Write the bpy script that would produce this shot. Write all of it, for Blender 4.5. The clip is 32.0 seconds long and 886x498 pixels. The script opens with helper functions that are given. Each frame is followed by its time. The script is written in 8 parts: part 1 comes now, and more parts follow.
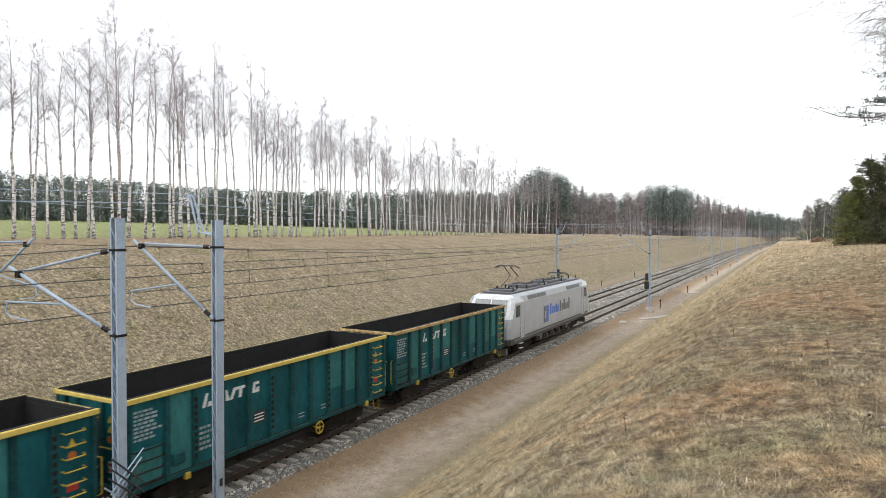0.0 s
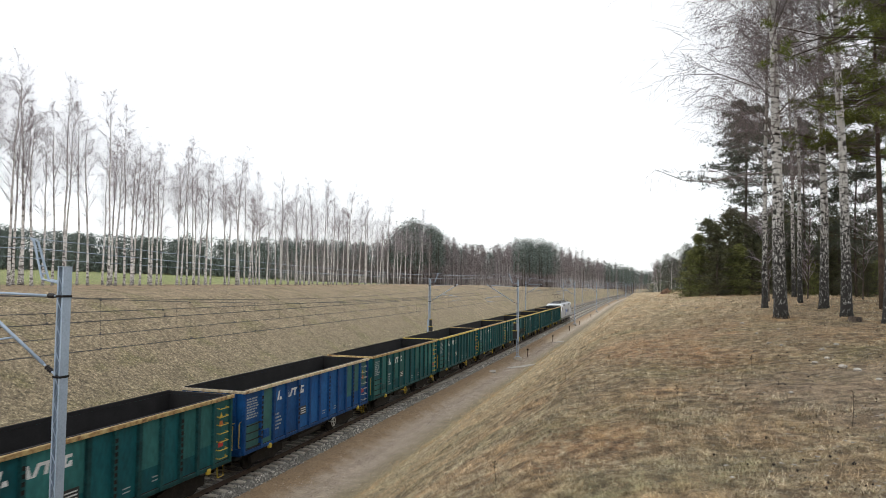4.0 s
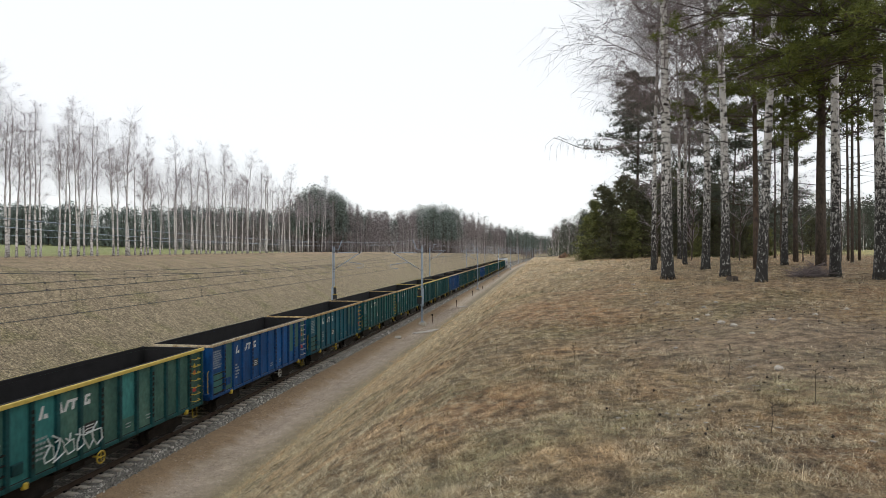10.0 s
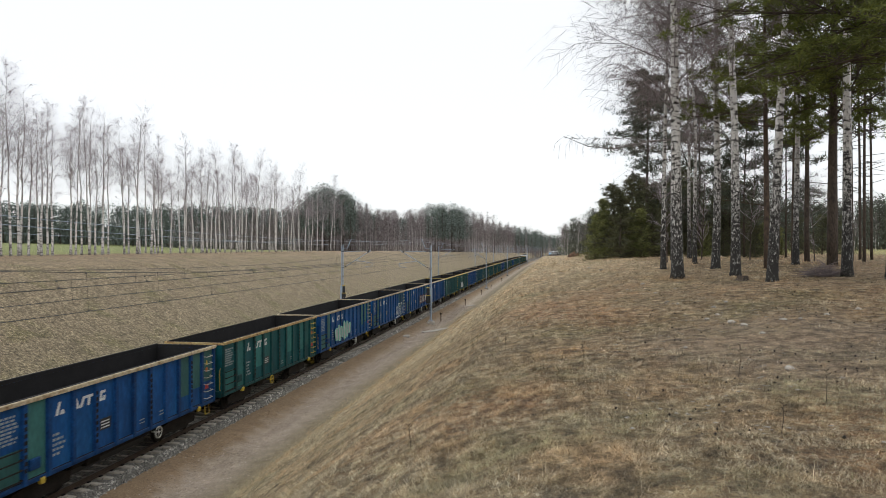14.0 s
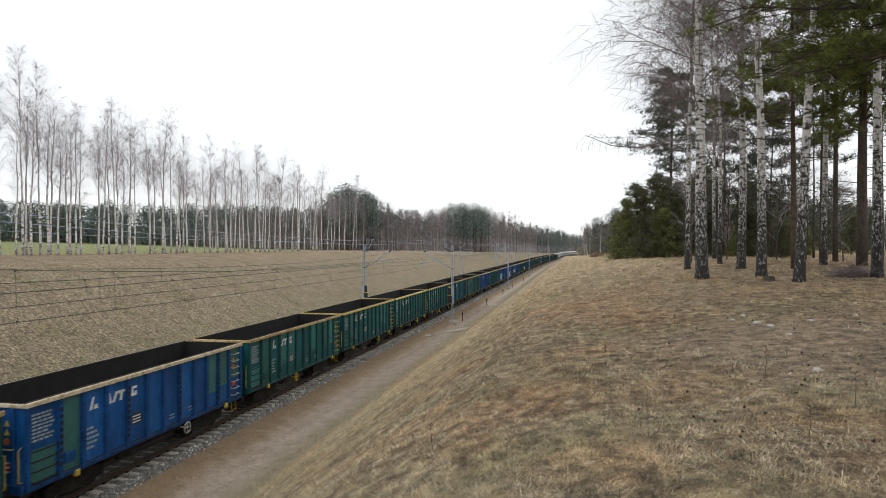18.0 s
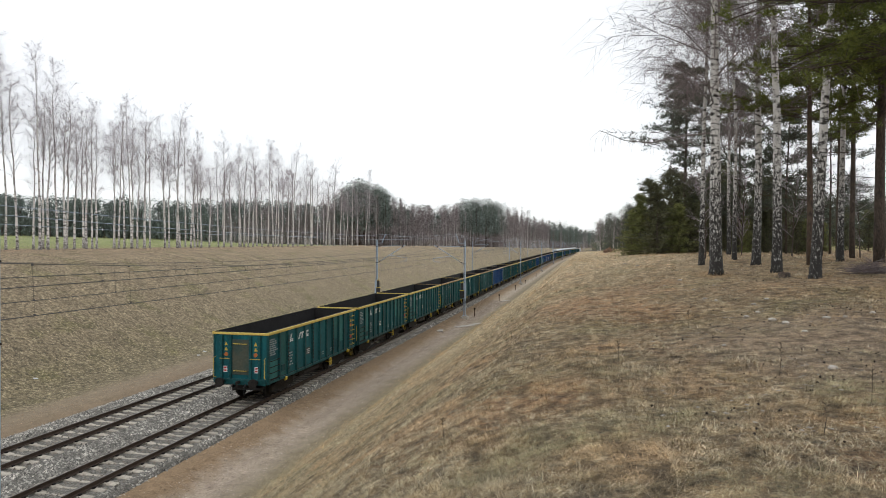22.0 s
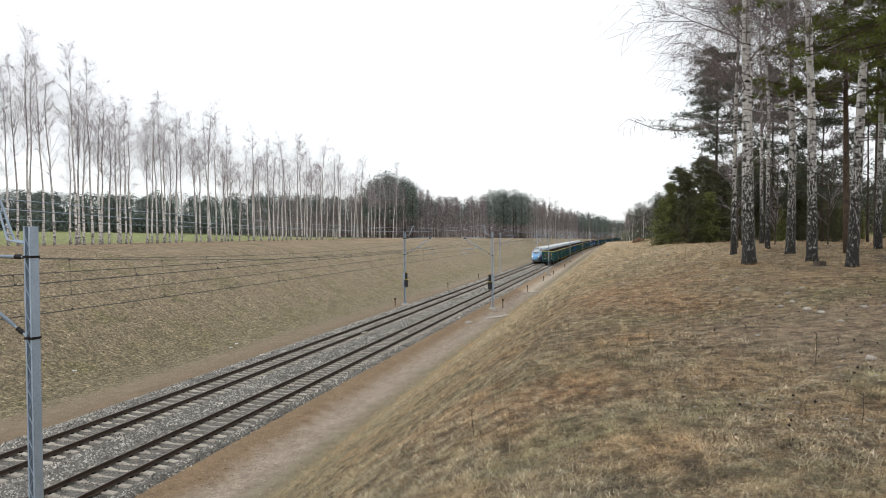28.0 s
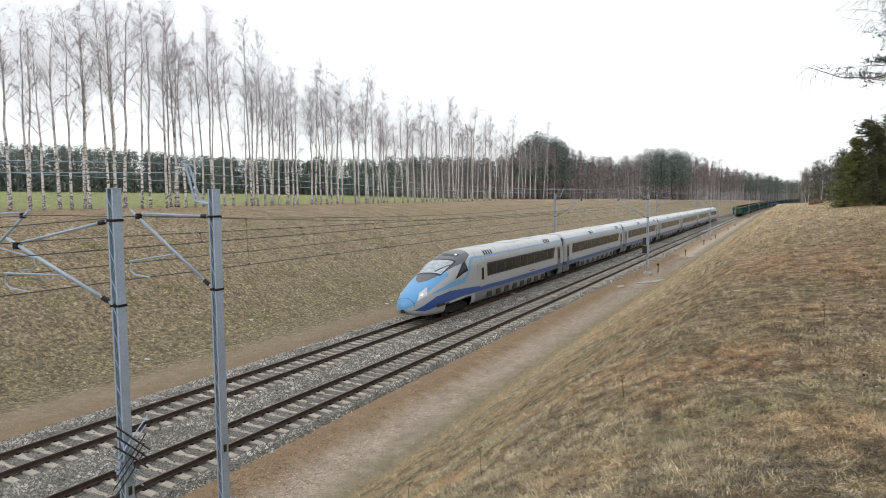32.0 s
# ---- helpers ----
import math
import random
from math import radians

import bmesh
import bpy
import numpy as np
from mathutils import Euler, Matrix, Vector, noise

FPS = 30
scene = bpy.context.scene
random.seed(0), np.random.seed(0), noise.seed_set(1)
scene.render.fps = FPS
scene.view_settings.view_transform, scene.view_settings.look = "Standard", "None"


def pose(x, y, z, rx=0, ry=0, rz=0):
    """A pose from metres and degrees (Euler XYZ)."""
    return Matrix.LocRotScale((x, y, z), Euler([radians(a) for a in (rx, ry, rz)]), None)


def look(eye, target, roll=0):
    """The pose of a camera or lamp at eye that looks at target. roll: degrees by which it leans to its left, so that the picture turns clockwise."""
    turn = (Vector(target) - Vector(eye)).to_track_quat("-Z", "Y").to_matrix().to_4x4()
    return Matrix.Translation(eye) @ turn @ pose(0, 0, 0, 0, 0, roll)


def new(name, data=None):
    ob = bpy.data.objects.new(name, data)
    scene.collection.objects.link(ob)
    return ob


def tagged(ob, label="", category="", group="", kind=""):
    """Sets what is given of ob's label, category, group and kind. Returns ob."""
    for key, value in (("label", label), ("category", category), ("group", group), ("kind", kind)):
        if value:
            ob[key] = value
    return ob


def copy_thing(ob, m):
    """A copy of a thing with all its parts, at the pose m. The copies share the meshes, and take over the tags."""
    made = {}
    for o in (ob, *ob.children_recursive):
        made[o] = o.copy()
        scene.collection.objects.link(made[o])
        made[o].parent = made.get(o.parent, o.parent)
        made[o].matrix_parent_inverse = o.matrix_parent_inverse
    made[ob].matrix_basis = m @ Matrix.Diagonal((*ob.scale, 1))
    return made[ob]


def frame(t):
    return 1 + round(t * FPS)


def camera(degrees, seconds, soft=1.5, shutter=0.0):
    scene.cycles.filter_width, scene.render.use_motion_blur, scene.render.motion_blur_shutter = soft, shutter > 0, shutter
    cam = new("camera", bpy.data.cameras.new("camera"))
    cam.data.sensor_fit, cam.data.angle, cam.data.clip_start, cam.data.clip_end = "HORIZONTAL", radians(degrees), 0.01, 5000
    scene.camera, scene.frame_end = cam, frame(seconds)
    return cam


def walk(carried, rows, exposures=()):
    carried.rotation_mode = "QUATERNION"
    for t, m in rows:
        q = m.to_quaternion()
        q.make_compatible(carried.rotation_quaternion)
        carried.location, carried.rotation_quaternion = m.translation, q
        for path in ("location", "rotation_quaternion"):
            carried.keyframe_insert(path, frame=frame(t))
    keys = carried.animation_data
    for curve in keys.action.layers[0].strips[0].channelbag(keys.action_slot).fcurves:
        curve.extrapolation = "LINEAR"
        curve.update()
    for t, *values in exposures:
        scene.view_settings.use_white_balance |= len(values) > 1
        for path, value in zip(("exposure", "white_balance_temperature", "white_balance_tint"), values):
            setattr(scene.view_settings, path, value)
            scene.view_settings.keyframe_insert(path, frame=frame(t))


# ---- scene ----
# Camera: held by hand on the edge of the cutting, panning. Rows: seconds, yaw, pitch, roll.
cam = camera(66.9, 32.0, soft=0.5, shutter=0.12)
EYE_HEIGHT = 7.77
EXPOSURES = [(0, -0.02), (1.5, -0.1), (4, -0.34), (6.5, -0.5), (9, -0.55), (19, -0.5), (25, -0.45), (28, -0.43), (30.5, -0.4), (32, -0.38)]
PAN = [
    (0, 27.48, -1.61, 0.23),
    (0.5, 24.50, 0.22, -0.19),
    (1, 22.34, 0.88, -0.24),
    (1.5, 20.83, 1.41, -0.17),
    (2, 20.09, 2.13, 0.16),
    (2.5, 20.04, 2.59, 0.17),
    (3, 19.88, 2.77, 0.24),
    (3.5, 19.35, 2.83, 0.46),
    (4, 16.73, 2.76, 0.72),
    (4.5, 14.27, 2.58, 0.72),
    (6.5, 9.85, 0.73, -0.11),
    (7, 9.27, 0.31, -0.37),
    (7.5, 8.90, 0.06, -0.28),
    (8, 8.78, -0.11, -0.33),
    (8.5, 8.73, -0.06, -0.15),
    (9, 8.59, 0.02, -0.15),
    (9.5, 8.53, 0.03, -0.01),
    (10, 8.54, -0.03, -0.04),
    (10.5, 8.60, -0.01, 0.13),
    (11, 8.73, -0.11, -0.03),
    (11.5, 8.76, -0.19, -0.03),
    (12, 8.80, -0.23, -0.02),
    (12.5, 8.89, -0.23, 0.14),
    (13, 9.02, -0.19, 0.34),
    (13.5, 9.10, -0.11, 0.20),
    (15.5, 9.92, -0.25, -0.11),
    (16, 10.23, -0.22, 0.16),
    (16.5, 10.47, -0.25, 0.16),
    (17, 10.64, -0.26, 0.11),
    (17.5, 10.83, -0.19, 0.02),
    (18, 11.13, -0.15, 0.08),
    (18.5, 11.33, -0.03, -0.28),
    (19, 11.42, 0.03, -0.29),
    (19.5, 11.62, 0.01, -0.20),
    (20, 11.83, -0.11, 0.18),
    (20.5, 11.94, -0.22, 0.45),
    (21, 12.01, -0.30, 0.35),
    (21.5, 12.07, -0.42, 0.45),
    (22, 12.19, -0.56, 0.22),
    (22.5, 12.36, -0.59, 0.03),
    (23, 12.63, -0.63, 0.03),
    (23.5, 12.79, -0.71, -0.24),
    (24, 12.99, -0.78, -0.27),
    (24.5, 13.18, -0.87, -0.08),
    (25, 13.32, -0.92, 0.02),
    (25.5, 13.52, -0.90, 0.02),
    (27.5, 14.17, -1.16, -0.31),
    (28, 14.54, -1.27, -0.37),
    (28.5, 14.92, -1.38, -0.38),
    (29, 15.29, -1.58, -0.42),
    (29.5, 15.65, -1.71, -0.34),
    (30, 16.12, -1.90, -0.09),
    (30.5, 16.64, -2.16, 0.02),
    (31, 18.88, -2.67, 0.02),
    (31.5, 22.18, -3.35, 0.09),
    (32, 27.33, -4.46, -0.42),
]
walk(cam, [(t, pose(0, 0, EYE_HEIGHT, 90 + pitch, 0, yaw) @ pose(0, 0, 0, 0, 0, roll)) for t, yaw, pitch, roll in PAN], [(t, stops) for t, stops in EXPOSURES])

# ---- light: bright overcast sky and a broad, weak sun behind the cloud ----
world = bpy.data.worlds.new("overcast_sky")
scene.world = world
world.use_nodes = True
wn, wl = world.node_tree.nodes, world.node_tree.links
sky = wn.new("ShaderNodeTexSky")
sky.sky_type, sky.sun_disc = "NISHITA", False
sky.sun_elevation, sky.sun_rotation = radians(42), radians(150)
cloud = wn.new("ShaderNodeMix")
cloud.data_type = "RGBA"
cloud.inputs["Factor"].default_value = 0.985
cloud.inputs["B"].default_value = (0.965, 0.985, 1.0, 1)
wl.new(sky.outputs["Color"], cloud.inputs["A"])
bg = wn["Background"]
bg.inputs["Strength"].default_value = 1.46
wl.new(cloud.outputs["Result"], bg.inputs["Color"])
sun = new("sun", bpy.data.lights.new("sun", "SUN"))
sun.data.energy, sun.data.angle, sun.data.color = 0.62, radians(22), (1.0, 0.95, 0.88)
sun.matrix_world = look((-22, -38, 40), (0, 0, 0))

RNG = np.random.default_rng(7)


# ---- mesh helpers ----
class Build:
    """Collects vertices and faces of one part."""

    def __init__(self):
        self.v, self.f, self.m, self.n = [], [], [], 0

    def add(self, verts, faces, slot=0):
        verts = np.asarray(verts, float)
        self.v.append(verts)
        self.f += [tuple(int(i) + self.n for i in face) for face in faces]
        self.m += [slot] * len(faces)
        self.n += len(verts)
        return self

    def box(self, x0, x1, y0, y1, z0, z1, slot=0, bevel=0.0):
        if bevel <= 0:
            v = [(x, y, z) for x in (x0, x1) for y in (y0, y1) for z in (z0, z1)]
            return self.add(v, [(0, 1, 3, 2), (4, 6, 7, 5), (0, 4, 5, 1), (2, 3, 7, 6), (0, 2, 6, 4), (1, 5, 7, 3)], slot)
        b = min(bevel, (x1 - x0) / 2.1, (y1 - y0) / 2.1, (z1 - z0) / 2.1)
        ring = lambda d, z: [(x0 + d, y0 + b, z), (x0 + b, y0 + d, z), (x1 - b, y0 + d, z), (x1 - d, y0 + b, z),
                             (x1 - d, y1 - b, z), (x1 - b, y1 - d, z), (x0 + b, y1 - d, z), (x0 + d, y1 - b, z)]
        v = ring(b, z0) + ring(0, z0 + b) + ring(0, z1 - b) + ring(b, z1)
        f = [tuple(range(7, -1, -1)), tuple(range(24, 32))]
        for k in range(3):
            f += [(8 * k + i, 8 * k + (i + 1) % 8, 8 * k + 8 + (i + 1) % 8, 8 * k + 8 + i) for i in range(8)]
        return self.add(v, f, slot)

    def prism(self, profile, axis, a, b, slot=0):
        """A closed profile (two coordinates) drawn along x, y or z from a to b."""
        n = len(profile)
        order = {"x": lambda p, t: (t, p[0], p[1]), "y": lambda p, t: (p[0], t, p[1]), "z": lambda p, t: (p[0], p[1], t)}[axis]
        v = [order(p, a) for p in profile] + [order(p, b) for p in profile]
        f = [tuple(range(n)), tuple(range(2 * n - 1, n - 1, -1))] + [(i, i + n, (i + 1) % n + n, (i + 1) % n) for i in range(n)]
        return self.add(v, f, slot)

    def tube(self, path, radii, sides=6, slot=0, closed=False):
        path = np.asarray(path, float)
        radii = np.broadcast_to(radii, len(path))
        ring_v = []
        for i, p in enumerate(path):
            a, b = (path[i - 1], path[(i + 1) % len(path)]) if closed else (path[max(i - 1, 0)], path[min(i + 1, len(path) - 1)])
            d = (b - a) / (np.linalg.norm(b - a) + 1e-9)
            side = np.cross(d, (0, 0, 1) if abs(d[2]) < 0.9 else (0, 1, 0))
            side /= np.linalg.norm(side)
            up = np.cross(side, d)
            ang = np.arange(sides) * 2 * np.pi / sides
            ring_v.append(p + radii[i] * (np.cos(ang)[:, None] * side + np.sin(ang)[:, None] * up))
        v, f, k = np.concatenate(ring_v), [], len(path)
        for i in range(k if closed else k - 1):
            a, b = i * sides, (i + 1) % k * sides
            f += [(a + j, a + (j + 1) % sides, b + (j + 1) % sides, b + j) for j in range(sides)]
        if not closed:
            f += [tuple(range(sides - 1, -1, -1)), tuple(range((k - 1) * sides, k * sides))]
        return self.add(v, f, slot)

    def disc(self, centre, axis, radius, thick, sides=16, slot=0):
        c, d = np.array(centre, float), {"x": (1, 0, 0), "y": (0, 1, 0), "z": (0, 0, 1)}[axis]
        return self.tube([c - np.array(d) * thick / 2, c + np.array(d) * thick / 2], radius, sides, slot)

    def mesh(self, name, mats, smooth=False):
        me = bpy.data.meshes.new(name)
        me.from_pydata(np.concatenate(self.v).tolist(), [], self.f)
        for m in mats if isinstance(mats, (list, tuple)) else [mats]:
            me.materials.append(m)
        me.polygons.foreach_set("material_index", self.m)
        if smooth:
            me.polygons.foreach_set("use_smooth", [True] * len(self.f))
        bm = bmesh.new()
        bm.from_mesh(me)
        bmesh.ops.recalc_face_normals(bm, faces=bm.faces)
        bm.to_mesh(me)
        bm.free()
        return me


def fast_mesh(name, verts, tris, mats, slots=None, smooth=False):
    """A large mesh of triangles from arrays."""
    me = bpy.data.meshes.new(name)
    verts, tris = np.asarray(verts, np.float32), np.asarray(tris, np.int32)
    me.vertices.add(len(verts))
    me.vertices.foreach_set("co", verts.ravel())
    me.loops.add(tris.size)
    me.loops.foreach_set("vertex_index", tris.ravel())
    me.polygons.add(len(tris))
    me.polygons.foreach_set("loop_start", np.arange(0, tris.size, 3, dtype=np.int32))
    for m in mats if isinstance(mats, (list, tuple)) else [mats]:
        me.materials.append(m)
    if slots is not None:
        me.polygons.foreach_set("material_index", np.asarray(slots, np.int32))
    if smooth:
        me.polygons.foreach_set("use_smooth", np.ones(len(tris), bool))
    me.update(calc_edges=True)
    me.validate()
    return me


def part(name, build, material, parent, label="", smooth=False):
    """Links a mesh as one part under a thing or a part."""
    me = build if isinstance(build, bpy.types.Mesh) else build.mesh(name, material, smooth)
    ob = new(name, me)
    ob.parent = parent
    if label:
        tagged(ob, label)
    return ob


def thing(name, label, category, group="", kind="", at=None):
    e = new(name)
    e.empty_display_size = 0.3
    if at is not None:
        e.matrix_basis = at
    return tagged(e, label, category, group, kind)


# ---- materials ----
def surface(name, stops, scale=3.0, rough=0.8, metallic=0.0, bump=0.3, fine=40.0, fine_mix=0.35, space="object", spread=0.0,
            island=0.0, stretch=(1, 1, 1), detail=6.0):
    m = bpy.data.materials.new(name)
    m.use_nodes = True
    n, l = m.node_tree.nodes, m.node_tree.links
    shader = n["Principled BSDF"]
    shader.inputs["Roughness"].default_value, shader.inputs["Metallic"].default_value = rough, metallic
    info, geo = n.new("ShaderNodeObjectInfo"), n.new("ShaderNodeNewGeometry")
    if space == "object":
        where = n.new("ShaderNodeTexCoord").outputs["Object"]
        shift = n.new("ShaderNodeMath")
        shift.operation = "MULTIPLY"
        shift.inputs[1].default_value = 37.0
        l.new(info.outputs["Random"], shift.inputs[0])
        move = n.new("ShaderNodeVectorMath")
        move.operation = "ADD"
        l.new(where, move.inputs[0])
        l.new(shift.outputs[0], move.inputs[1])
        where = move.outputs[0]
    else:
        where = geo.outputs["Position"]
    size = n.new("ShaderNodeVectorMath")
    size.operation = "MULTIPLY"
    size.inputs[1].default_value = stretch
    l.new(where, size.inputs[0])
    big = n.new("ShaderNodeTexNoise")
    big.inputs["Scale"].default_value, big.inputs["Detail"].default_value, big.inputs["Roughness"].default_value = scale, detail, 0.65
    l.new(size.outputs[0], big.inputs["Vector"])
    ramp = n.new("ShaderNodeValToRGB")
    while len(ramp.color_ramp.elements) < len(stops):
        ramp.color_ramp.elements.new(0.5)
    for e, (p, c) in zip(ramp.color_ramp.elements, stops):
        e.position, e.color = p, (*c, 1)
    l.new(big.outputs["Fac"], ramp.inputs["Fac"])
    small = n.new("ShaderNodeTexNoise")
    small.inputs["Scale"].default_value, small.inputs["Detail"].default_value = fine, 4.0
    l.new(size.outputs[0], small.inputs["Vector"])
    level = n.new("ShaderNodeMapRange")
    level.inputs["From Min"].default_value, level.inputs["From Max"].default_value = 0.3, 0.7
    level.inputs["To Min"].default_value, level.inputs["To Max"].default_value = 1 - fine_mix, 1 + fine_mix
    l.new(small.outputs["Fac"], level.inputs["Value"])
    value = level.outputs["Result"]
    for source, amount in ((info.outputs["Random"], spread), (geo.outputs["Random Per Island"], island)):
        if amount:
            vary = n.new("ShaderNodeMapRange")
            vary.inputs["To Min"].default_value, vary.inputs["To Max"].default_value = 1 - amount, 1 + amount
            l.new(source, vary.inputs["Value"])
            times = n.new("ShaderNodeMath")
            times.operation = "MULTIPLY"
            l.new(value, times.inputs[0])
            l.new(vary.outputs["Result"], times.inputs[1])
            value = times.outputs[0]
    tone = n.new("ShaderNodeVectorMath")
    tone.operation = "SCALE"
    l.new(ramp.outputs["Color"], tone.inputs[0])
    l.new(value, tone.inputs["Scale"])
    l.new(tone.outputs[0], shader.inputs["Base Color"])
    if bump:
        relief = n.new("ShaderNodeBump")
        relief.inputs["Strength"].default_value, relief.inputs["Distance"].default_value = bump, 0.02
        l.new(small.outputs["Fac"], relief.inputs["Height"])
        l.new(relief.outputs["Normal"], shader.inputs["Normal"])
    return m


def grey(v, t=(1, 1, 1)):
    return tuple(v * k for k in t)


def plain(name, c, rough=0.6, metallic=0.0, spread=0.0):
    return surface(name, [(0.3, grey(0.8, c)), (0.7, grey(1.15, c))], 2.5, rough, metallic, 0.08, 30, 0.12, spread=spread)


GALVANISED = surface("galvanised_steel", [(0.3, (0.30, 0.37, 0.46)), (0.7, (0.40, 0.48, 0.59))], 1.2, 0.5, 0.25, 0.05, 20, 0.1, spread=0.08)
IRON = surface("dark_iron", [(0.3, (0.012, 0.011, 0.011)), (0.7, (0.030, 0.026, 0.023))], 3, 0.75, 0.1, 0.2, 30)
IRON.node_tree.nodes["Principled BSDF"].inputs["Specular IOR Level"].default_value = 0.15
RAIL_SIDE = surface("rusty_rail", [(0.3, (0.045, 0.030, 0.022)), (0.7, (0.085, 0.058, 0.042))], 2, 0.8, 0.2, 0.2, 40, space="world")
RAIL_HEAD = surface("worn_rail_head", [(0.3, (0.10, 0.085, 0.075)), (0.7, (0.17, 0.15, 0.135))], 2, 0.38, 0.7, 0.0, 10, 0.1, space="world")
CONCRETE = surface("concrete", [(0.25, (0.29, 0.255, 0.21)), (0.5, (0.42, 0.38, 0.32)), (0.8, (0.52, 0.485, 0.43))], 5, 0.9, 0, 0.3, 60, 0.2, spread=0.18)
STONES = surface("ballast_granite", [(0.3, (0.12, 0.113, 0.098)), (0.55, (0.33, 0.312, 0.278)), (0.75, (0.64, 0.61, 0.555))], 1.3, 0.85, 0, 0.2, 40, 0.2, space="world", island=0.75)
# bed is darker than its stones: shade in their gaps put into colour
BED = surface("ballast_bed", [(0.3, (0.05, 0.047, 0.041)), (0.5, (0.145, 0.137, 0.12)), (0.72, (0.34, 0.322, 0.288))], 14, 0.95, 0, 0.9, 30, 0.5, space="world", detail=9)
WIRE = plain("copper_wire", (0.075, 0.072, 0.072), 0.5, 0.4)
INSULATOR = plain("brown_insulator", (0.016, 0.011, 0.011), 0.3)
BLACK = plain("black_paint", (0.015, 0.016, 0.018), 0.5)
YELLOW = plain("yellow_paint", (0.50, 0.36, 0.04), 0.55)
ORANGE = plain("orange_paint", (0.42, 0.12, 0.02), 0.55)
RED = plain("red_paint", (0.42, 0.03, 0.03), 0.55)
STENCIL = plain("dull_white_stencil", (0.30, 0.34, 0.35), 0.7)
WHITE = plain("white_lettering", (0.62, 0.64, 0.64), 0.6)
COAL = surface("coal_dust_lining", [(0.3, (0.005, 0.0045, 0.005)), (0.7, (0.013, 0.012, 0.013))], 1.5, 0.9, 0, 0.2, 20)
GREEN_PAINT = surface("green_wagon_paint", [(0.28, (0.002, 0.042, 0.052)), (0.5, (0.004, 0.074, 0.088)), (0.72, (0.010, 0.110, 0.122)), (0.88, (0.035, 0.07, 0.062))], 0.9, 0.55, 0, 0.06, 9, 0.2, spread=0.16, stretch=(1, 1, 0.45))
GREEN_PATCH = surface("faded_green_paint", [(0.3, (0.018, 0.112, 0.112)), (0.7, (0.042, 0.168, 0.162))], 0.9, 0.6, 0, 0.06, 9, 0.2, spread=0.35, stretch=(1, 1, 0.45))
BLUE_PATCH = surface("green_patch_on_blue", [(0.3, (0.014, 0.088, 0.088)), (0.7, (0.035, 0.145, 0.138))], 0.9, 0.6, 0, 0.06, 9, 0.2, spread=0.25, stretch=(1, 1, 0.45))
GREEN_POST = surface("green_post_paint", [(0.3, (0.003, 0.033, 0.037)), (0.7, (0.009, 0.072, 0.077))], 1.5, 0.55, 0, 0.05, 12, 0.25, spread=0.25)
BLUE_PAINT = surface("blue_wagon_paint", [(0.28, (0.004, 0.038, 0.13)), (0.5, (0.006, 0.07, 0.23)), (0.72, (0.014, 0.11, 0.30)), (0.86, (0.05, 0.07, 0.09))], 0.9, 0.55, 0, 0.06, 9, 0.2, spread=0.2, stretch=(1, 1, 0.45))
BLUE_POST = surface("blue_post_paint", [(0.3, (0.003, 0.03, 0.11)), (0.7, (0.007, 0.065, 0.21))], 1.5, 0.55, 0, 0.05, 12, 0.25, spread=0.25)
TEAL_PAINT = surface("teal_wagon_paint", [(0.28, (0.004, 0.045, 0.075)), (0.5, (0.006, 0.08, 0.125)), (0.75, (0.015, 0.12, 0.16))], 0.9, 0.55, 0, 0.06, 9, 0.2, spread=0.18, stretch=(1, 1, 0.45))
TEAL_POST = surface("teal_post_paint", [(0.3, (0.003, 0.035, 0.06)), (0.7, (0.007, 0.075, 0.11))], 1.5, 0.55, 0, 0.05, 12, 0.25, spread=0.25)
OLD_GREEN = surface("weathered_green_paint", [(0.28, (0.012, 0.06, 0.052)), (0.5, (0.035, 0.105, 0.085)), (0.7, (0.07, 0.15, 0.12)), (0.84, (0.16, 0.14, 0.12))], 1.3, 0.7, 0, 0.1, 9, 0.25, spread=0.2, stretch=(1, 1, 0.6))
for flat_paint in (GREEN_PAINT, GREEN_PATCH, GREEN_POST, BLUE_PAINT, BLUE_POST, TEAL_PAINT, TEAL_POST):
    flat_paint.node_tree.nodes["Principled BSDF"].inputs["Specular IOR Level"].default_value = 0.22
RIM_BRIGHT = surface("yellow_rim", [(0.25, (0.20, 0.11, 0.05)), (0.36, (0.52, 0.38, 0.08)), (0.8, (0.66, 0.52, 0.13))], 3.5, 0.6, 0, 0.1, 15, 0.12, spread=0.1)
RIM_WORN = surface("worn_yellow_rim", [(0.3, (0.10, 0.045, 0.025)), (0.43, (0.33, 0.20, 0.08)), (0.58, (0.50, 0.37, 0.16)), (0.8, (0.58, 0.46, 0.26))], 4.5, 0.7, 0, 0.15, 18, 0.2, spread=0.25)
MUDDY = surface("muddy_green_paint", [(0.35, (0.02, 0.05, 0.045)), (0.6, (0.06, 0.065, 0.045))], 1.2, 0.8, 0, 0.1, 9, 0.2)
RIM_PALE = surface("worn_cream_rim", [(0.3, (0.16, 0.08, 0.045)), (0.4, (0.36, 0.27, 0.16)), (0.58, (0.52, 0.44, 0.31)), (0.8, (0.62, 0.55, 0.43))], 4.5, 0.7, 0, 0.15, 18, 0.2, spread=0.25)
RUSTY = surface("rusty_steel", [(0.3, (0.06, 0.03, 0.018)), (0.7, (0.14, 0.075, 0.045))], 5, 0.85, 0.1, 0.2, 30)


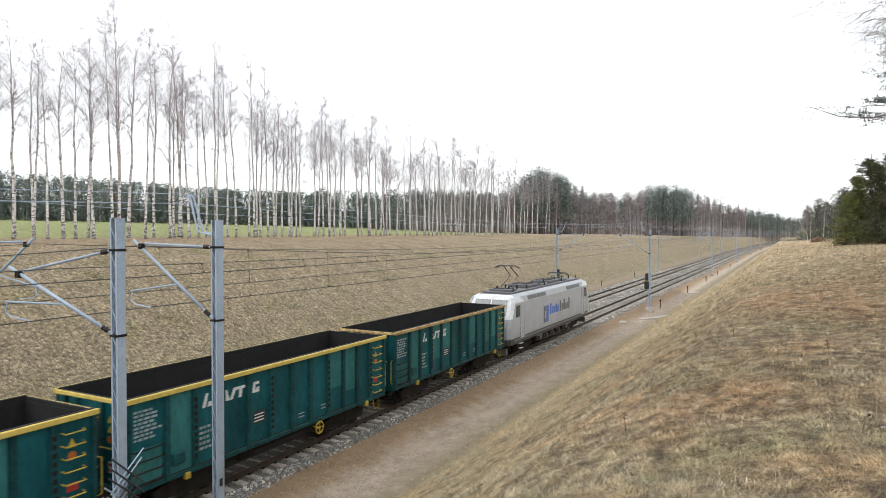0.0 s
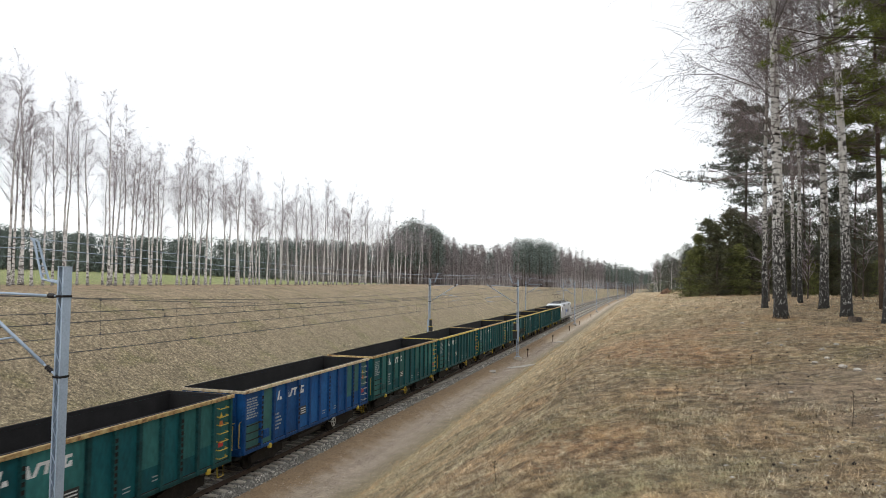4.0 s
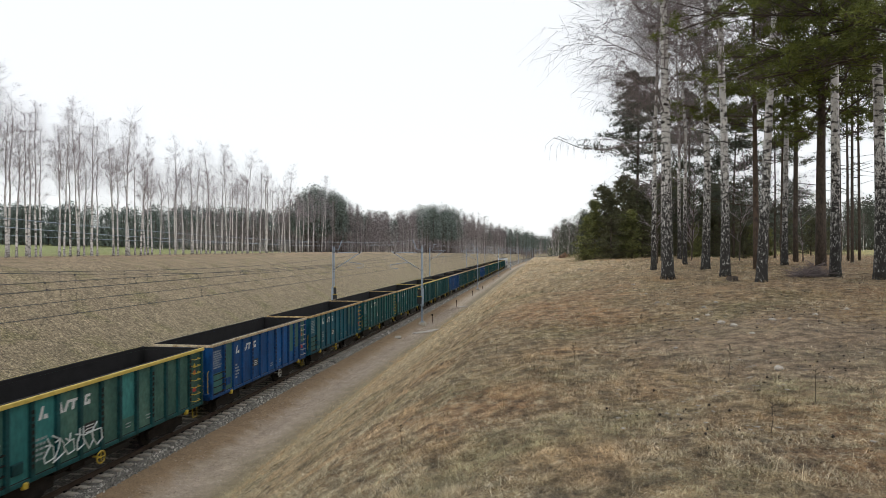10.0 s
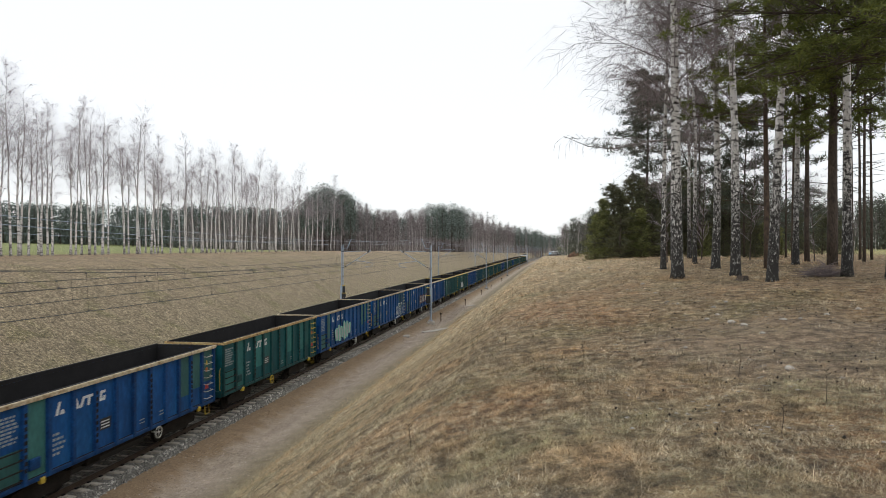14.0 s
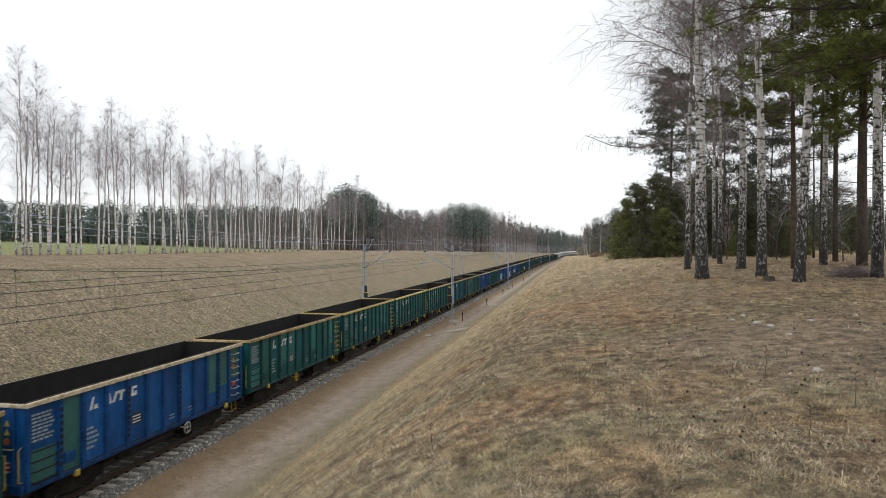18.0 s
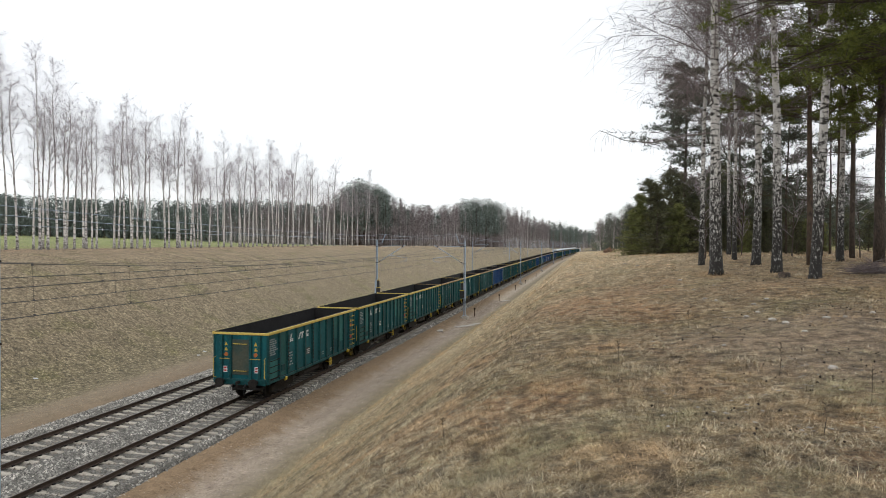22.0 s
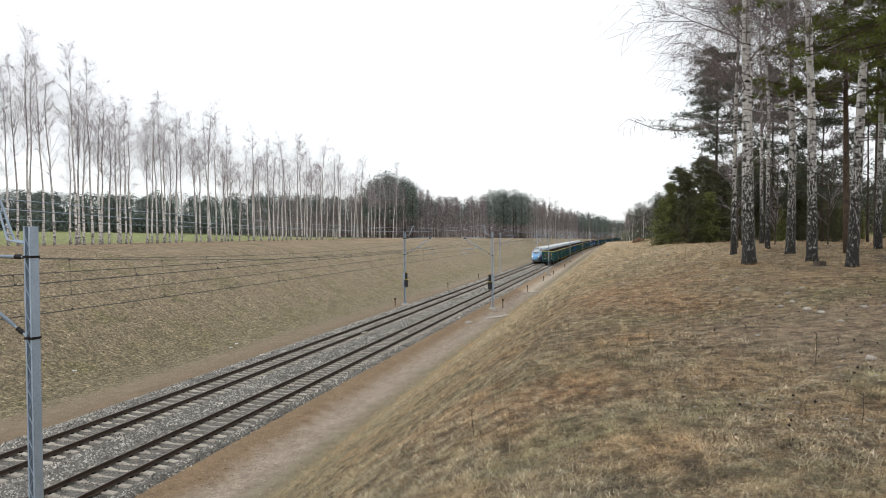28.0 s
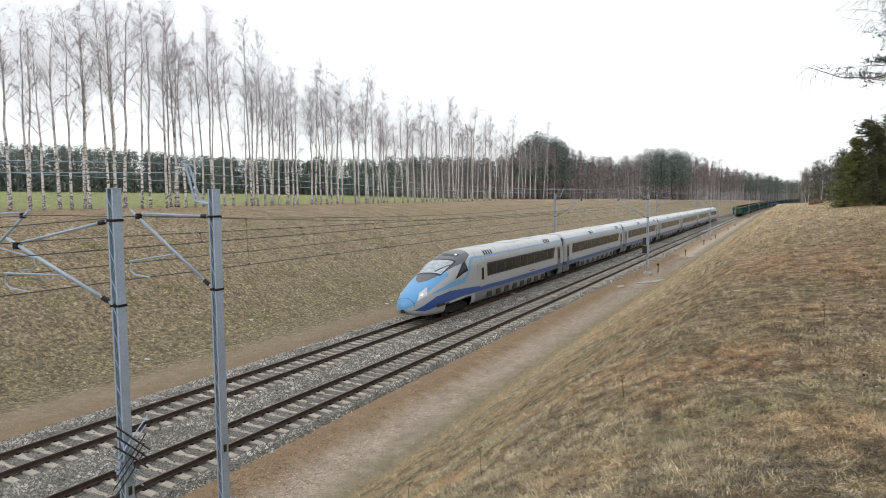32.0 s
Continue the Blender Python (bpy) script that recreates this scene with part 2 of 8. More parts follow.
# ---- the lie of the land: a cutting along y; rail tops at height 0 ----
TR, TL = -16.34, -20.61
PROFILE = [(-900, 22), (-260, 11.3), (-90, 7.2), (-64, 6.74), (-54, 6.72), (-47, 6.6), (-44, 6.1), (-41, 5.0), (-32.5, 0.15), (-30.6, -0.7),
           (-29.2, -0.92), (-27.4, -0.86), (-25.4, -0.82), (-24.6, -0.78), (-23.6, -0.95), (-22.0, -0.95), (-16.0, -0.95), (-15.2, -0.6), (-14.65, -0.36), (-13.8, -0.52), (-13.0, -0.76), (-11.8, -0.8),
           (-10.9, -0.78), (-10.2, -0.32), (-8, 1.2), (-6, 2.62), (-4, 4.05), (-2.5, 5.08), (-1.2, 5.78), (0, 6.05), (4, 6.35), (10, 6.75),
           (18, 6.98), (60, 7.0), (300, 8), (900, 14)]
PX, PZ = np.array(PROFILE).T


def ease(a, b, x):
    t = np.clip((np.asarray(x, float) - a) / (b - a), 0, 1)
    return t * t * (3 - 2 * t)


def hills(x, y, size, seed):
    """Smooth rolling noise from a few crossed waves."""
    r = np.random.default_rng(seed)
    out = 0
    for _ in range(6):
        a, p, s = r.uniform(0, 2 * np.pi), r.uniform(0, 2 * np.pi), r.uniform(0.6, 1.8) / size
        out = out + np.sin((x * np.cos(a) + y * np.sin(a)) * s * 2 * np.pi + p)
    return out / 6


def bend(y):
    """How far the line has curved to the right at y."""
    return np.maximum(np.minimum(np.asarray(y, float), 1700.0) - 248.0, 0.0) ** 2 / 9800.0


def ground_z(x, y):
    y = np.asarray(y, float)
    x = np.asarray(x, float) - bend(y)
    z = np.interp(x, PX, PZ)
    z = z + 0.65 * (1 - np.exp(-(np.maximum(y, 0) / 28.0) ** 2)) * ease(-4.8, -0.6, x) * (1 - ease(3, 16, x))
    z = z + 0.20 * ease(9, 19, y) * ease(0, 3.5, x) * (1 - ease(30, 60, x))
    banks = ease(-10.3, -8, x) + (1 - ease(-33, -31, x))
    flat = 1 - 0.45 * ease(-4, 2, x)
    z = z + banks * flat * (0.10 * hills(x, y, 5.0, 1) + 0.065 * hills(x, y, 1.7, 2) * (np.abs(x) < 60) + 0.05 * hills(x, y, 0.6, 9) * (np.abs(x) < 14))
    z = z + (np.abs(x + 27.5) < 3) * 0.03 * hills(x, y, 2.2, 3)
    # the top of the right bank falls away ahead
    fall = np.maximum(7.86 - 0.0135 * np.maximum(y, 0), 0.3)
    z = z - np.maximum(z - fall, 0) * ease(-12.5, -11.5, x) * (1 - ease(30, 80, x)) * ease(70, 90, y)
    # the far side sinks too as the cutting runs out
    sink = np.maximum(7.0 - 0.0095 * np.maximum(y - 170, 0), 0.6)
    return z - np.maximum(z - sink, 0) * (1 - ease(-33, -30, x)) * ease(-150, -90, x) * ease(170, 200, y)


def height(x, y):
    return float(ground_z(x, y))


GROUND = bpy.data.materials.new("dry_grass_ground")
GROUND.use_nodes = True
gn, gl = GROUND.node_tree.nodes, GROUND.node_tree.links
g_bsdf = gn["Principled BSDF"]
g_bsdf.inputs["Roughness"].default_value = 0.95
g_pos = gn.new("ShaderNodeNewGeometry")
g_xyz = gn.new("ShaderNodeSeparateXYZ")
gl.new(g_pos.outputs["Position"], g_xyz.inputs[0])


def g_noise(scale, detail, rough=0.6, twist=0.0):
    node = gn.new("ShaderNodeTexNoise")
    node.inputs["Distortion"].default_value = twist
    node.inputs["Scale"].default_value, node.inputs["Detail"].default_value, node.inputs["Roughness"].default_value = scale, detail, rough
    gl.new(g_pos.outputs["Position"], node.inputs["Vector"])
    return node.outputs["Fac"]


def g_math(kind, a, b):
    node = gn.new("ShaderNodeMath")
    node.operation = kind
    for k, v in enumerate((a, b)):
        if isinstance(v, (int, float)):
            node.inputs[k].default_value = v
        else:
            gl.new(v, node.inputs[k])
    return node.outputs[0]


def g_range(v, a, b, c, d):
    node = gn.new("ShaderNodeMapRange")
    for key, value in (("From Min", a), ("From Max", b), ("To Min", c), ("To Max", d)):
        node.inputs[key].default_value = value
    gl.new(v, node.inputs["Value"])
    return node.outputs["Result"]


def g_mix(factor, a, b):
    node = gn.new("ShaderNodeMix")
    node.data_type = "RGBA"
    gl.new(factor, node.inputs["Factor"])
    for key, v in (("A", a), ("B", b)):
        if isinstance(v, tuple):
            node.inputs[key].default_value = (*v, 1)
        else:
            gl.new(v, node.inputs[key])
    return node.outputs["Result"]


# bands of turf, track-side path and field across the cutting
ZONES = [(-100, (0.185, 0.226, 0.067)), (-70, (0.213, 0.239, 0.073)), (-66.5, (0.235, 0.182, 0.10)), (-60, (0.270, 0.178, 0.108)), (-48, (0.252, 0.182, 0.112)),
         (-42, (0.228, 0.176, 0.111)), (-34, (0.208, 0.163, 0.102)), (-31.6, (0.185, 0.150, 0.088)), (-28.6, (0.18, 0.148, 0.088)), (-27.8, (0.23, 0.182, 0.120)),
         (-26.7, (0.245, 0.193, 0.132)), (-25.9, (0.215, 0.160, 0.105)), (-24.6, (0.20, 0.140, 0.082)), (-14.9, (0.255, 0.172, 0.098)), (-13.45, (0.285, 0.198, 0.117)),
         (-13.1, (0.40, 0.322, 0.245)), (-12.82, (0.315, 0.245, 0.172)), (-12.5, (0.43, 0.352, 0.272)), (-12.1, (0.40, 0.332, 0.255)), (-11.75, (0.245, 0.20, 0.138)), (-10.9, (0.20, 0.166, 0.10)), (-10.3, (0.30, 0.24, 0.145)),
         (-6, (0.25, 0.186, 0.099)), (0, (0.24, 0.17, 0.092)), (9, (0.25, 0.164, 0.090)), (20, (0.24, 0.15, 0.082)), (25, (0.22, 0.155, 0.078)), (31, (0.235, 0.235, 0.072))]
on_curve = g_math("MAXIMUM", g_math("SUBTRACT", g_math("MINIMUM", g_xyz.outputs["Y"], 1700.0), 248.0), 0.0)
from_line = g_math("SUBTRACT", g_xyz.outputs["X"], g_math("DIVIDE", g_math("MULTIPLY", on_curve, on_curve), 9800.0))
edge = g_math("ADD", from_line, g_range(g_noise(1.1, 5), 0.3, 0.7, -0.3, 0.3))
bands = gn.new("ShaderNodeValToRGB")
while len(bands.color_ramp.elements) < len(ZONES):
    bands.color_ramp.elements.new(0.5)
for element, (zx, zc) in zip(bands.color_ramp.elements, ZONES):
    element.position, element.color = (zx + 100) / 160, (*zc, 1)
gl.new(g_range(edge, -100, 60, 0, 1), bands.inputs["Fac"])
turf = bands.outputs["Color"]
on_bank = g_math("MAXIMUM", g_range(edge, -10.8, -9.6, 0, 1), g_range(edge, -28.8, -27.4, 1, 0.15))
olive = g_math("MULTIPLY", g_range(g_noise(0.33, 4), 0.52, 0.66, 0, 0.75), on_bank)
turf = g_mix(olive, turf, (0.150, 0.132, 0.055))
ochre = g_math("MULTIPLY", g_range(g_noise(0.21, 3), 0.50, 0.64, 0, 0.75), g_range(edge, -4, 0, 0, 1))
turf = g_mix(ochre, turf, (0.27, 0.14, 0.065))
bare = g_math("MULTIPLY", g_range(g_noise(0.6, 5), 0.58, 0.72, 0, 0.6), g_range(edge, -4, 6, 0.2, 1))
turf = g_mix(bare, turf, (0.17, 0.125, 0.085))
straw = g_math("MULTIPLY", g_range(g_noise(6.0, 6, 0.75), 0.50, 0.66, 0, 0.9), on_bank)
turf = g_mix(straw, turf, (0.46, 0.38, 0.25))
# right bank turf is mixed paler with distance, from y 16 to 36
paler_ahead = g_math("MULTIPLY", g_math("MULTIPLY", g_range(edge, -10.8, -9.6, 0, 1), g_range(edge, 4, 9, 1, 0)), g_range(g_xyz.outputs["Y"], 16, 36, 0, 0.6))
turf = g_mix(paler_ahead, turf, (0.47, 0.375, 0.24))
worn_x, worn_y = g_math("DIVIDE", g_math("SUBTRACT", g_xyz.outputs["X"], 3.7), 2.5), g_math("DIVIDE", g_math("SUBTRACT", g_xyz.outputs["Y"], 10.4), 2.8)
worn_r = g_math("ADD", g_math("ADD", g_math("MULTIPLY", worn_x, worn_x), g_math("MULTIPLY", worn_y, worn_y)), g_range(g_noise(0.9, 5), 0.3, 0.7, -0.5, 0.5))
turf = g_mix(g_range(worn_r, 0.2, 1.4, 0.75, 0), turf, (0.285, 0.212, 0.145))
under_x = g_range(g_math("SUBTRACT", g_xyz.outputs["X"], g_math("MULTIPLY", g_xyz.outputs["Y"], 0.08)), 0.6, 2.8, 0, 1)
leaf_fall = g_math("MULTIPLY", g_math("MULTIPLY", under_x, g_range(g_xyz.outputs["Y"], 15.0, 20.0, 0, 1)), g_range(g_noise(0.5, 5), 0.36, 0.62, 0.05, 0.55))
leaf_fall = g_math("MULTIPLY", leaf_fall, g_range(g_xyz.outputs["Y"], 60, 75, 1, 0))
turf = g_mix(leaf_fall, turf, (0.14, 0.094, 0.05))
speck = g_range(g_noise(13.0, 6, 0.8, 1.6), 0.36, 0.64, 0.5, 1.55)
# uneven tone: litter patches, with shade between grass clumps put into its darks
lump = g_math("MULTIPLY", g_range(g_noise(4.2, 5, 0.68), 0.36, 0.64, 0.48, 1.58), g_range(g_noise(0.8, 4), 0.35, 0.65, 0.85, 1.15))
grain = g_range(g_noise(42.0, 4, 0.8, 2.2), 0.35, 0.65, 0.35, 1.75)
g_tone = gn.new("ShaderNodeVectorMath")
g_tone.operation = "SCALE"
# shade between blades put into bank ground colour; plateau lifted past y 9
bank_tone = gn.new("ShaderNodeVectorMath")
bank_tone.operation = "SCALE"
gl.new(turf, bank_tone.inputs[0])
gl.new(g_math("ADD", g_range(edge, -10.8, -9.6, 1.0, 0.86), g_math("MULTIPLY", g_range(edge, -6, -2, 0, 0.26), g_range(g_xyz.outputs["Y"], 9, 18, 0, 1))), bank_tone.inputs["Scale"])
gl.new(bank_tone.outputs[0], g_tone.inputs[0])
tread = g_math("MULTIPLY", g_range(g_noise(36.0, 6, 0.8), 0.36, 0.64, 0.5, 1.55), g_range(g_noise(1.4, 4), 0.35, 0.65, 0.88, 1.1))
wild = g_math("MULTIPLY", g_math("MULTIPLY", speck, grain), lump)
gl.new(g_math("ADD", g_math("MULTIPLY", tread, g_range(on_bank, 0, 1, 1, 0)), g_math("MULTIPLY", wild, on_bank)), g_tone.inputs["Scale"])
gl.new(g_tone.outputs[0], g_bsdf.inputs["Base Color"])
g_bump = gn.new("ShaderNodeBump")
g_bump.inputs["Strength"].default_value, g_bump.inputs["Distance"].default_value = 1.0, 0.12
gl.new(g_noise(14.0, 8, 0.75, 1.2), g_bump.inputs["Height"])
gl.new(g_range(on_bank, 0, 1, 0.12, 0.9), g_bump.inputs["Strength"])
gl.new(g_bump.outputs["Normal"], g_bsdf.inputs["Normal"])


def sheet(name, xs, ys, zf, material):
    x, y = np.meshgrid(xs, ys)
    x = x + bend(y)
    n = len(xs)
    i = (np.arange(len(ys) - 1)[:, None] * n + np.arange(n - 1)[None]).ravel()
    tris = np.concatenate([np.stack([i, i + 1, i + n + 1], -1), np.stack([i, i + n + 1, i + n], -1)])
    return new(name, fast_mesh(name, np.stack([x, y, zf(x, y)], -1).reshape(-1, 3), tris, material, smooth=True))


xs = np.unique(np.r_[np.linspace(-900, -110, 16), np.linspace(-110, -50, 22), np.linspace(-50, -24, 44), np.linspace(-23.4, -13.4, 8), np.linspace(-13.2, -10, 22),
                     np.linspace(-10, 16, 112), np.linspace(16.3, 50, 34), np.linspace(52, 120, 20), np.linspace(130, 900, 14), PX])
ys = np.unique(np.r_[np.linspace(-300, -12, 20), np.linspace(-11, 32, 160), np.linspace(32.4, 100, 90), np.linspace(101, 300, 60), np.linspace(305, 900, 40), np.linspace(920, 3500, 40)])
ground = tagged(sheet("ground", xs, ys, ground_z, GROUND), "railway cutting with dry straw-coloured grass banks and bare paths", "ground", kind="structure")

# ---- ballast bed and the two tracks ----
def bed_z(x, y):
    x = x - bend(y)
    d = np.minimum(np.abs(x - TR), np.abs(x - TL))
    shoulder = np.maximum(0.42 * np.maximum(TL - x - 2.1, 0), np.maximum(x - TR - 1.55, 0))
    mid = np.where((x > TL) & (x < TR), 0.03 * ease(1.4, 1.9, d), 0)
    return np.maximum(-0.235 + mid - shoulder / 1.45, -0.95) + 0.018 * hills(x, y, 0.5, 5) + 0.02 * hills(x, y, 0.23, 6)


bx = np.unique(np.r_[np.linspace(TL - 4.2, TR + 2.0, 80)])
by = np.unique(np.r_[np.linspace(-60, 0, 60), np.linspace(0, 60, 330), np.linspace(60.5, 160, 80), np.linspace(165, 1600, 60)])
tagged(sheet("ballast_bed", bx, by, bed_z, BED), "grey crushed-stone ballast bed under two tracks", "ballast", kind="structure")

RAIL = [(-0.075, -0.172), (0.075, -0.172), (0.075, -0.158), (0.012, -0.135), (0.010, -0.055), (0.036, -0.038), (0.036, -0.006), (0.030, 0.0), (-0.030, 0.0),
        (-0.036, -0.006), (-0.036, -0.038), (-0.010, -0.055), (-0.012, -0.135), (-0.075, -0.158)]


def rail_mesh():
    b = Build()
    stations, n = np.r_[-120.0, 100.0, np.arange(248, 1701, 44)], len(RAIL)
    v = [(px + float(bend(y)), y, pz) for y in stations for px, pz in RAIL]
    b.add(v, [(k * n + i, k * n + n + i, k * n + n + (i + 1) % n, k * n + (i + 1) % n) for k in range(len(stations) - 1) for i in range(n)] + [tuple(range(n)), tuple(range(n * len(stations) - 1, n * len(stations) - n - 1, -1))])
    b.m = ([0] * 7 + [1] + [0] * (n - 8)) * (len(stations) - 1) + [0, 0]
    return b.mesh("rail", [RAIL_SIDE, RAIL_HEAD])


def sleeper_build(y=0.0, x=0.0, b=None):
    """A pre-stressed concrete sleeper, hollowed between its two rail seats."""
    b = b or Build()
    cuts = [(-1.30, -0.215), (-1.26, -0.195), (-0.95, -0.178), (-0.55, -0.178), (-0.28, -0.226), (0.28, -0.226), (0.55, -0.178), (0.95, -0.178), (1.26, -0.195), (1.30, -0.215)]
    v = []
    for cx, top in cuts:
        g = 1.0 if abs(cx) > 0.5 else 0.68
        v += [(x + cx, y - 0.15 * g, -0.36), (x + cx, y - 0.125 * g, top - 0.03), (x + cx, y - 0.095 * g, top), (x + cx, y + 0.095 * g, top), (x + cx, y + 0.125 * g, top - 0.03), (x + cx, y + 0.15 * g, -0.36)]
    f = [tuple(range(6)), tuple(range(6 * len(cuts) - 1, 6 * len(cuts) - 7, -1))]
    for k in range(len(cuts) - 1):
        f += [(6 * k + i, 6 * k + 6 + i, 6 * k + 7 + i, 6 * k + 1 + i) for i in range(5)]
    return b.add(v, f)


def railway_track(name, x):
    track = thing(name, "railway track with rusty rails on pale concrete sleepers", "railway track", "parallel tracks", "structure")
    rail_data = rail_mesh()
    for s in (-1, 1):
        o = part("rail", rail_data, None, track, "rusty steel rail with a worn head")
        o.location = (x + s * 0.7525, 0, 0)
    data = sleeper_build().mesh("sleeper", CONCRETE)
    for k in range(290):
        o = part("sleeper", data, None, track)
        o.matrix_basis = pose(x + RNG.normal(0, 0.012), 6.03 + 0.6 * (k - 20), RNG.normal(0, 0.004), 0, 0, RNG.normal(0, 0.35))
    rest = Build()
    for k in range(290, 900):
        y = 6.03 + 0.6 * (k - 20)
        c = x + float(bend(y))
        rest.box(c - 1.3, c + 1.3, y - 0.12, y + 0.12, -0.36, -0.185)
    tagged(part("far_sleepers", rest, CONCRETE, track), kind="stuff")
    clips = Build()
    for k in range(170):
        y = 6.03 + 0.6 * (k - 20)
        for s in (-1, 1):
            for e in (-1, 1):
                cx = x + s * 0.7525 + e * 0.115
                clips.box(cx - 0.045, cx + 0.045, y - 0.06, y + 0.06, -0.18, -0.135, 0, 0.012)
    tagged(part("rail_clips", clips, IRON, track), kind="stuff")


railway_track("railway_track", TR)
railway_track("railway_track", TL)


# ---- overhead line: masts, arms, wires ----
def mast_parts(name):
    """A lattice mast of two channels laced together; its track lies towards -x."""
    mast = thing(name, "pale blue-grey steel lattice mast with a cantilever arm", "catenary mast", "masts of the overhead line")
    top = 8.0
    block = Build().box(-0.42, 0.42, -0.42, 0.42, -0.95, -0.42, 0, 0.05).box(-0.27, 0.27, -0.3, 0.3, -0.42, -0.36, 0, 0.03)
    part("foundation", block, CONCRETE, mast, "grey concrete footing")
    plate = Build().box(-0.24, 0.24, -0.25, 0.25, -0.36, -0.33, 0, 0.01)
    for sx in (-1, 1):
        for sy in (-1, 1):
            plate.tube([(sx * 0.2, sy * 0.21, -0.4), (sx * 0.2, sy * 0.21, -0.24)], 0.018, 6)
    part("base_plate", plate, GALVANISED, mast)
    for s in (-1, 1):
        c = [(s * 0.100, -0.115), (s * 0.100, 0.115), (s * 0.055, 0.115), (s * 0.055, 0.107), (s * 0.092, 0.107), (s * 0.092, -0.107), (s * 0.055, -0.107), (s * 0.055, -0.115)]
        part("channel", Build().prism(c, "z", -0.33, top), GALVANISED, mast)
    for s in (-1, 1):
        lace, n = Build(), 27
        for k in range(n):
            z0, z1 = -0.2 + k * 8.0 / n, -0.2 + (k + 1) * 8.0 / n
            a, b = (-0.075, 0.075) if k % 2 else (0.075, -0.075)
            lace.tube([(a, s * 0.112, z0), (b, s * 0.112, z1)], 0.012, 4)
        tagged(part("lacing", lace, GALVANISED, mast, "zigzag lacing bars"), kind="stuff")
    part("cap", Build().box(-0.11, 0.11, -0.125, 0.125, top, top + 0.012), GALVANISED, mast)
    part("number_plate", Build().box(0.102, 0.107, -0.05, 0.05, 1.05, 1.25, 0), BLACK, mast, "small dark plate")
    for z in (5.4, 7.3):
        band = Build().box(-0.125, 0.125, -0.135, 0.135, z - 0.025, z + 0.03, 0, 0.01)
        band.box(-0.18, -0.115, -0.04, 0.04, z - 0.05, z + 0.05, 0, 0.01).box(-0.03, 0.03, 0.13, 0.2, z - 0.04, z + 0.01, 0, 0.01)
        part("clamp_band", band, IRON, mast)
    return mast


def insulator(mast, a, b):
    a, b = np.array(a, float), np.array(b, float)
    part("insulator_rod", Build().tube([a, b], 0.024, 8), GALVANISED, mast)
    at, wide = [0.3], [0.034]
    for k in range(4):
        c, shed = 0.36 + 0.1 * k, 0.066 if k % 2 else 0.055
        at += [c - 0.028, c - 0.022, c + 0.022, c + 0.028]
        wide += [0.036, shed, shed, 0.036]
    build = Build().tube([a + (b - a) * u for u in at + [0.74]], wide + [0.034], 10)
    part("insulator", build, INSULATOR, mast, "dark brown ribbed insulator", True)


def cantilever(mast, reach=3.1, drop=0.0):
    """Triangle of tubes that carries messenger and contact wire at -reach."""
    end = (-reach - 0.35, 0, 7.45 - drop)
    insulator(mast, (-0.16, 0, 7.3), (-0.62, 0, 7.31 - drop * 0.15))
    part("top_tube", Build().tube([(-0.6, 0, 7.31 - drop * 0.15), (-reach + 0.15, 0, 7.36 - drop)], 0.032, 8), GALVANISED, mast, smooth=True)
    low = np.array((-0.16, 0, 5.42))
    d = np.array(end) - low
    insulator(mast, low, low + d * 0.13)
    part("strut", Build().tube([low + d * 0.12, end], 0.042, 8), GALVANISED, mast, smooth=True)
    mid = low + d * 0.42
    part("registration_tube", Build().tube([mid, (-reach - 0.5, 0, 5.98)], 0.026, 8), GALVANISED, mast, smooth=True)
    steady = Build().tube([(-reach - 0.45, 0, 5.97), (-reach - 0.5, 0, 5.72), (-reach - 0.3, 0, 5.62), (-reach + 0.35, 0, 5.56)], 0.02, 6)
    part("steady_arm", steady, GALVANISED, mast)
    part("messenger_clamp", Build().box(-reach - 0.08, -reach + 0.08, -0.06, 0.06, 7.2 - drop, 7.36 - drop, 0, 0.01), IRON, mast)


def feeder_arm(mast, side=-1):
    arm = Build()
    for dy in (-0.09, 0.09):
        arm.tube([(side * 0.12, dy, 7.62), (side * 0.62, dy, 7.7), (side * 0.98, dy * 0.6, 8.62), (side * 1.15, 0, 8.7)], 0.028, 6)
    for k in range(4):
        t = 0.15 + 0.2 * k
        x, z = side * (0.62 + 0.38 * t), 7.7 + 0.92 * t
        arm.tube([(x, -0.09, z), (x, 0.09, z)], 0.018, 4)
    part("feeder_arm", arm, GALVANISED, mast, "cranked bracket for the feeder wire")


def far_signal(mast_x, mast_y, face):
    """Colour-light signal on a mast, seen from behind."""
    s = thing("railway_signal", "black signal head with yellow-edged hoods on a mast", "railway signal", "signals facing away", at=pose(mast_x, mast_y, 0))
    for z, w in ((2.1, 0.24), (2.95, 0.16)):
        head = part("signal_head", Build().box(-w - 0.25 * face, w - 0.25 * face, -0.34, -0.19, z - 0.48, z + 0.34, 0, 0.05), BLACK, s)
        part("edging", Build().box(-w - 0.25 * face - 0.02, w - 0.25 * face + 0.02, -0.36, -0.17, z + 0.35, z + 0.42, 0, 0.01), YELLOW, head, "yellow edging")
    part("bracket", Build().box(-0.2, 0.2, -0.2, -0.155, 1.5, 3.3, 0, 0.01), GALVANISED, s)


twin = mast_parts("catenary_mast")
cantilever(twin, 3.3, 0.62)
twin.matrix_basis = pose(-13.25, 9.85, 0, 0, 0, 4)
plain_mast = mast_parts("catenary_mast")
cantilever(plain_mast)
feeder_arm(plain_mast)
plain_mast.matrix_basis = pose(-13.25, 12.75, 0, 0, 0, -3)
RIGHT_MASTS = [73, 136, 200, 270, 340, 410, 480, 555, 640, 730]
LEFT_MASTS = [12.5, 75.3, 142, 211, 277, 347, 417, 490, 565, 650]
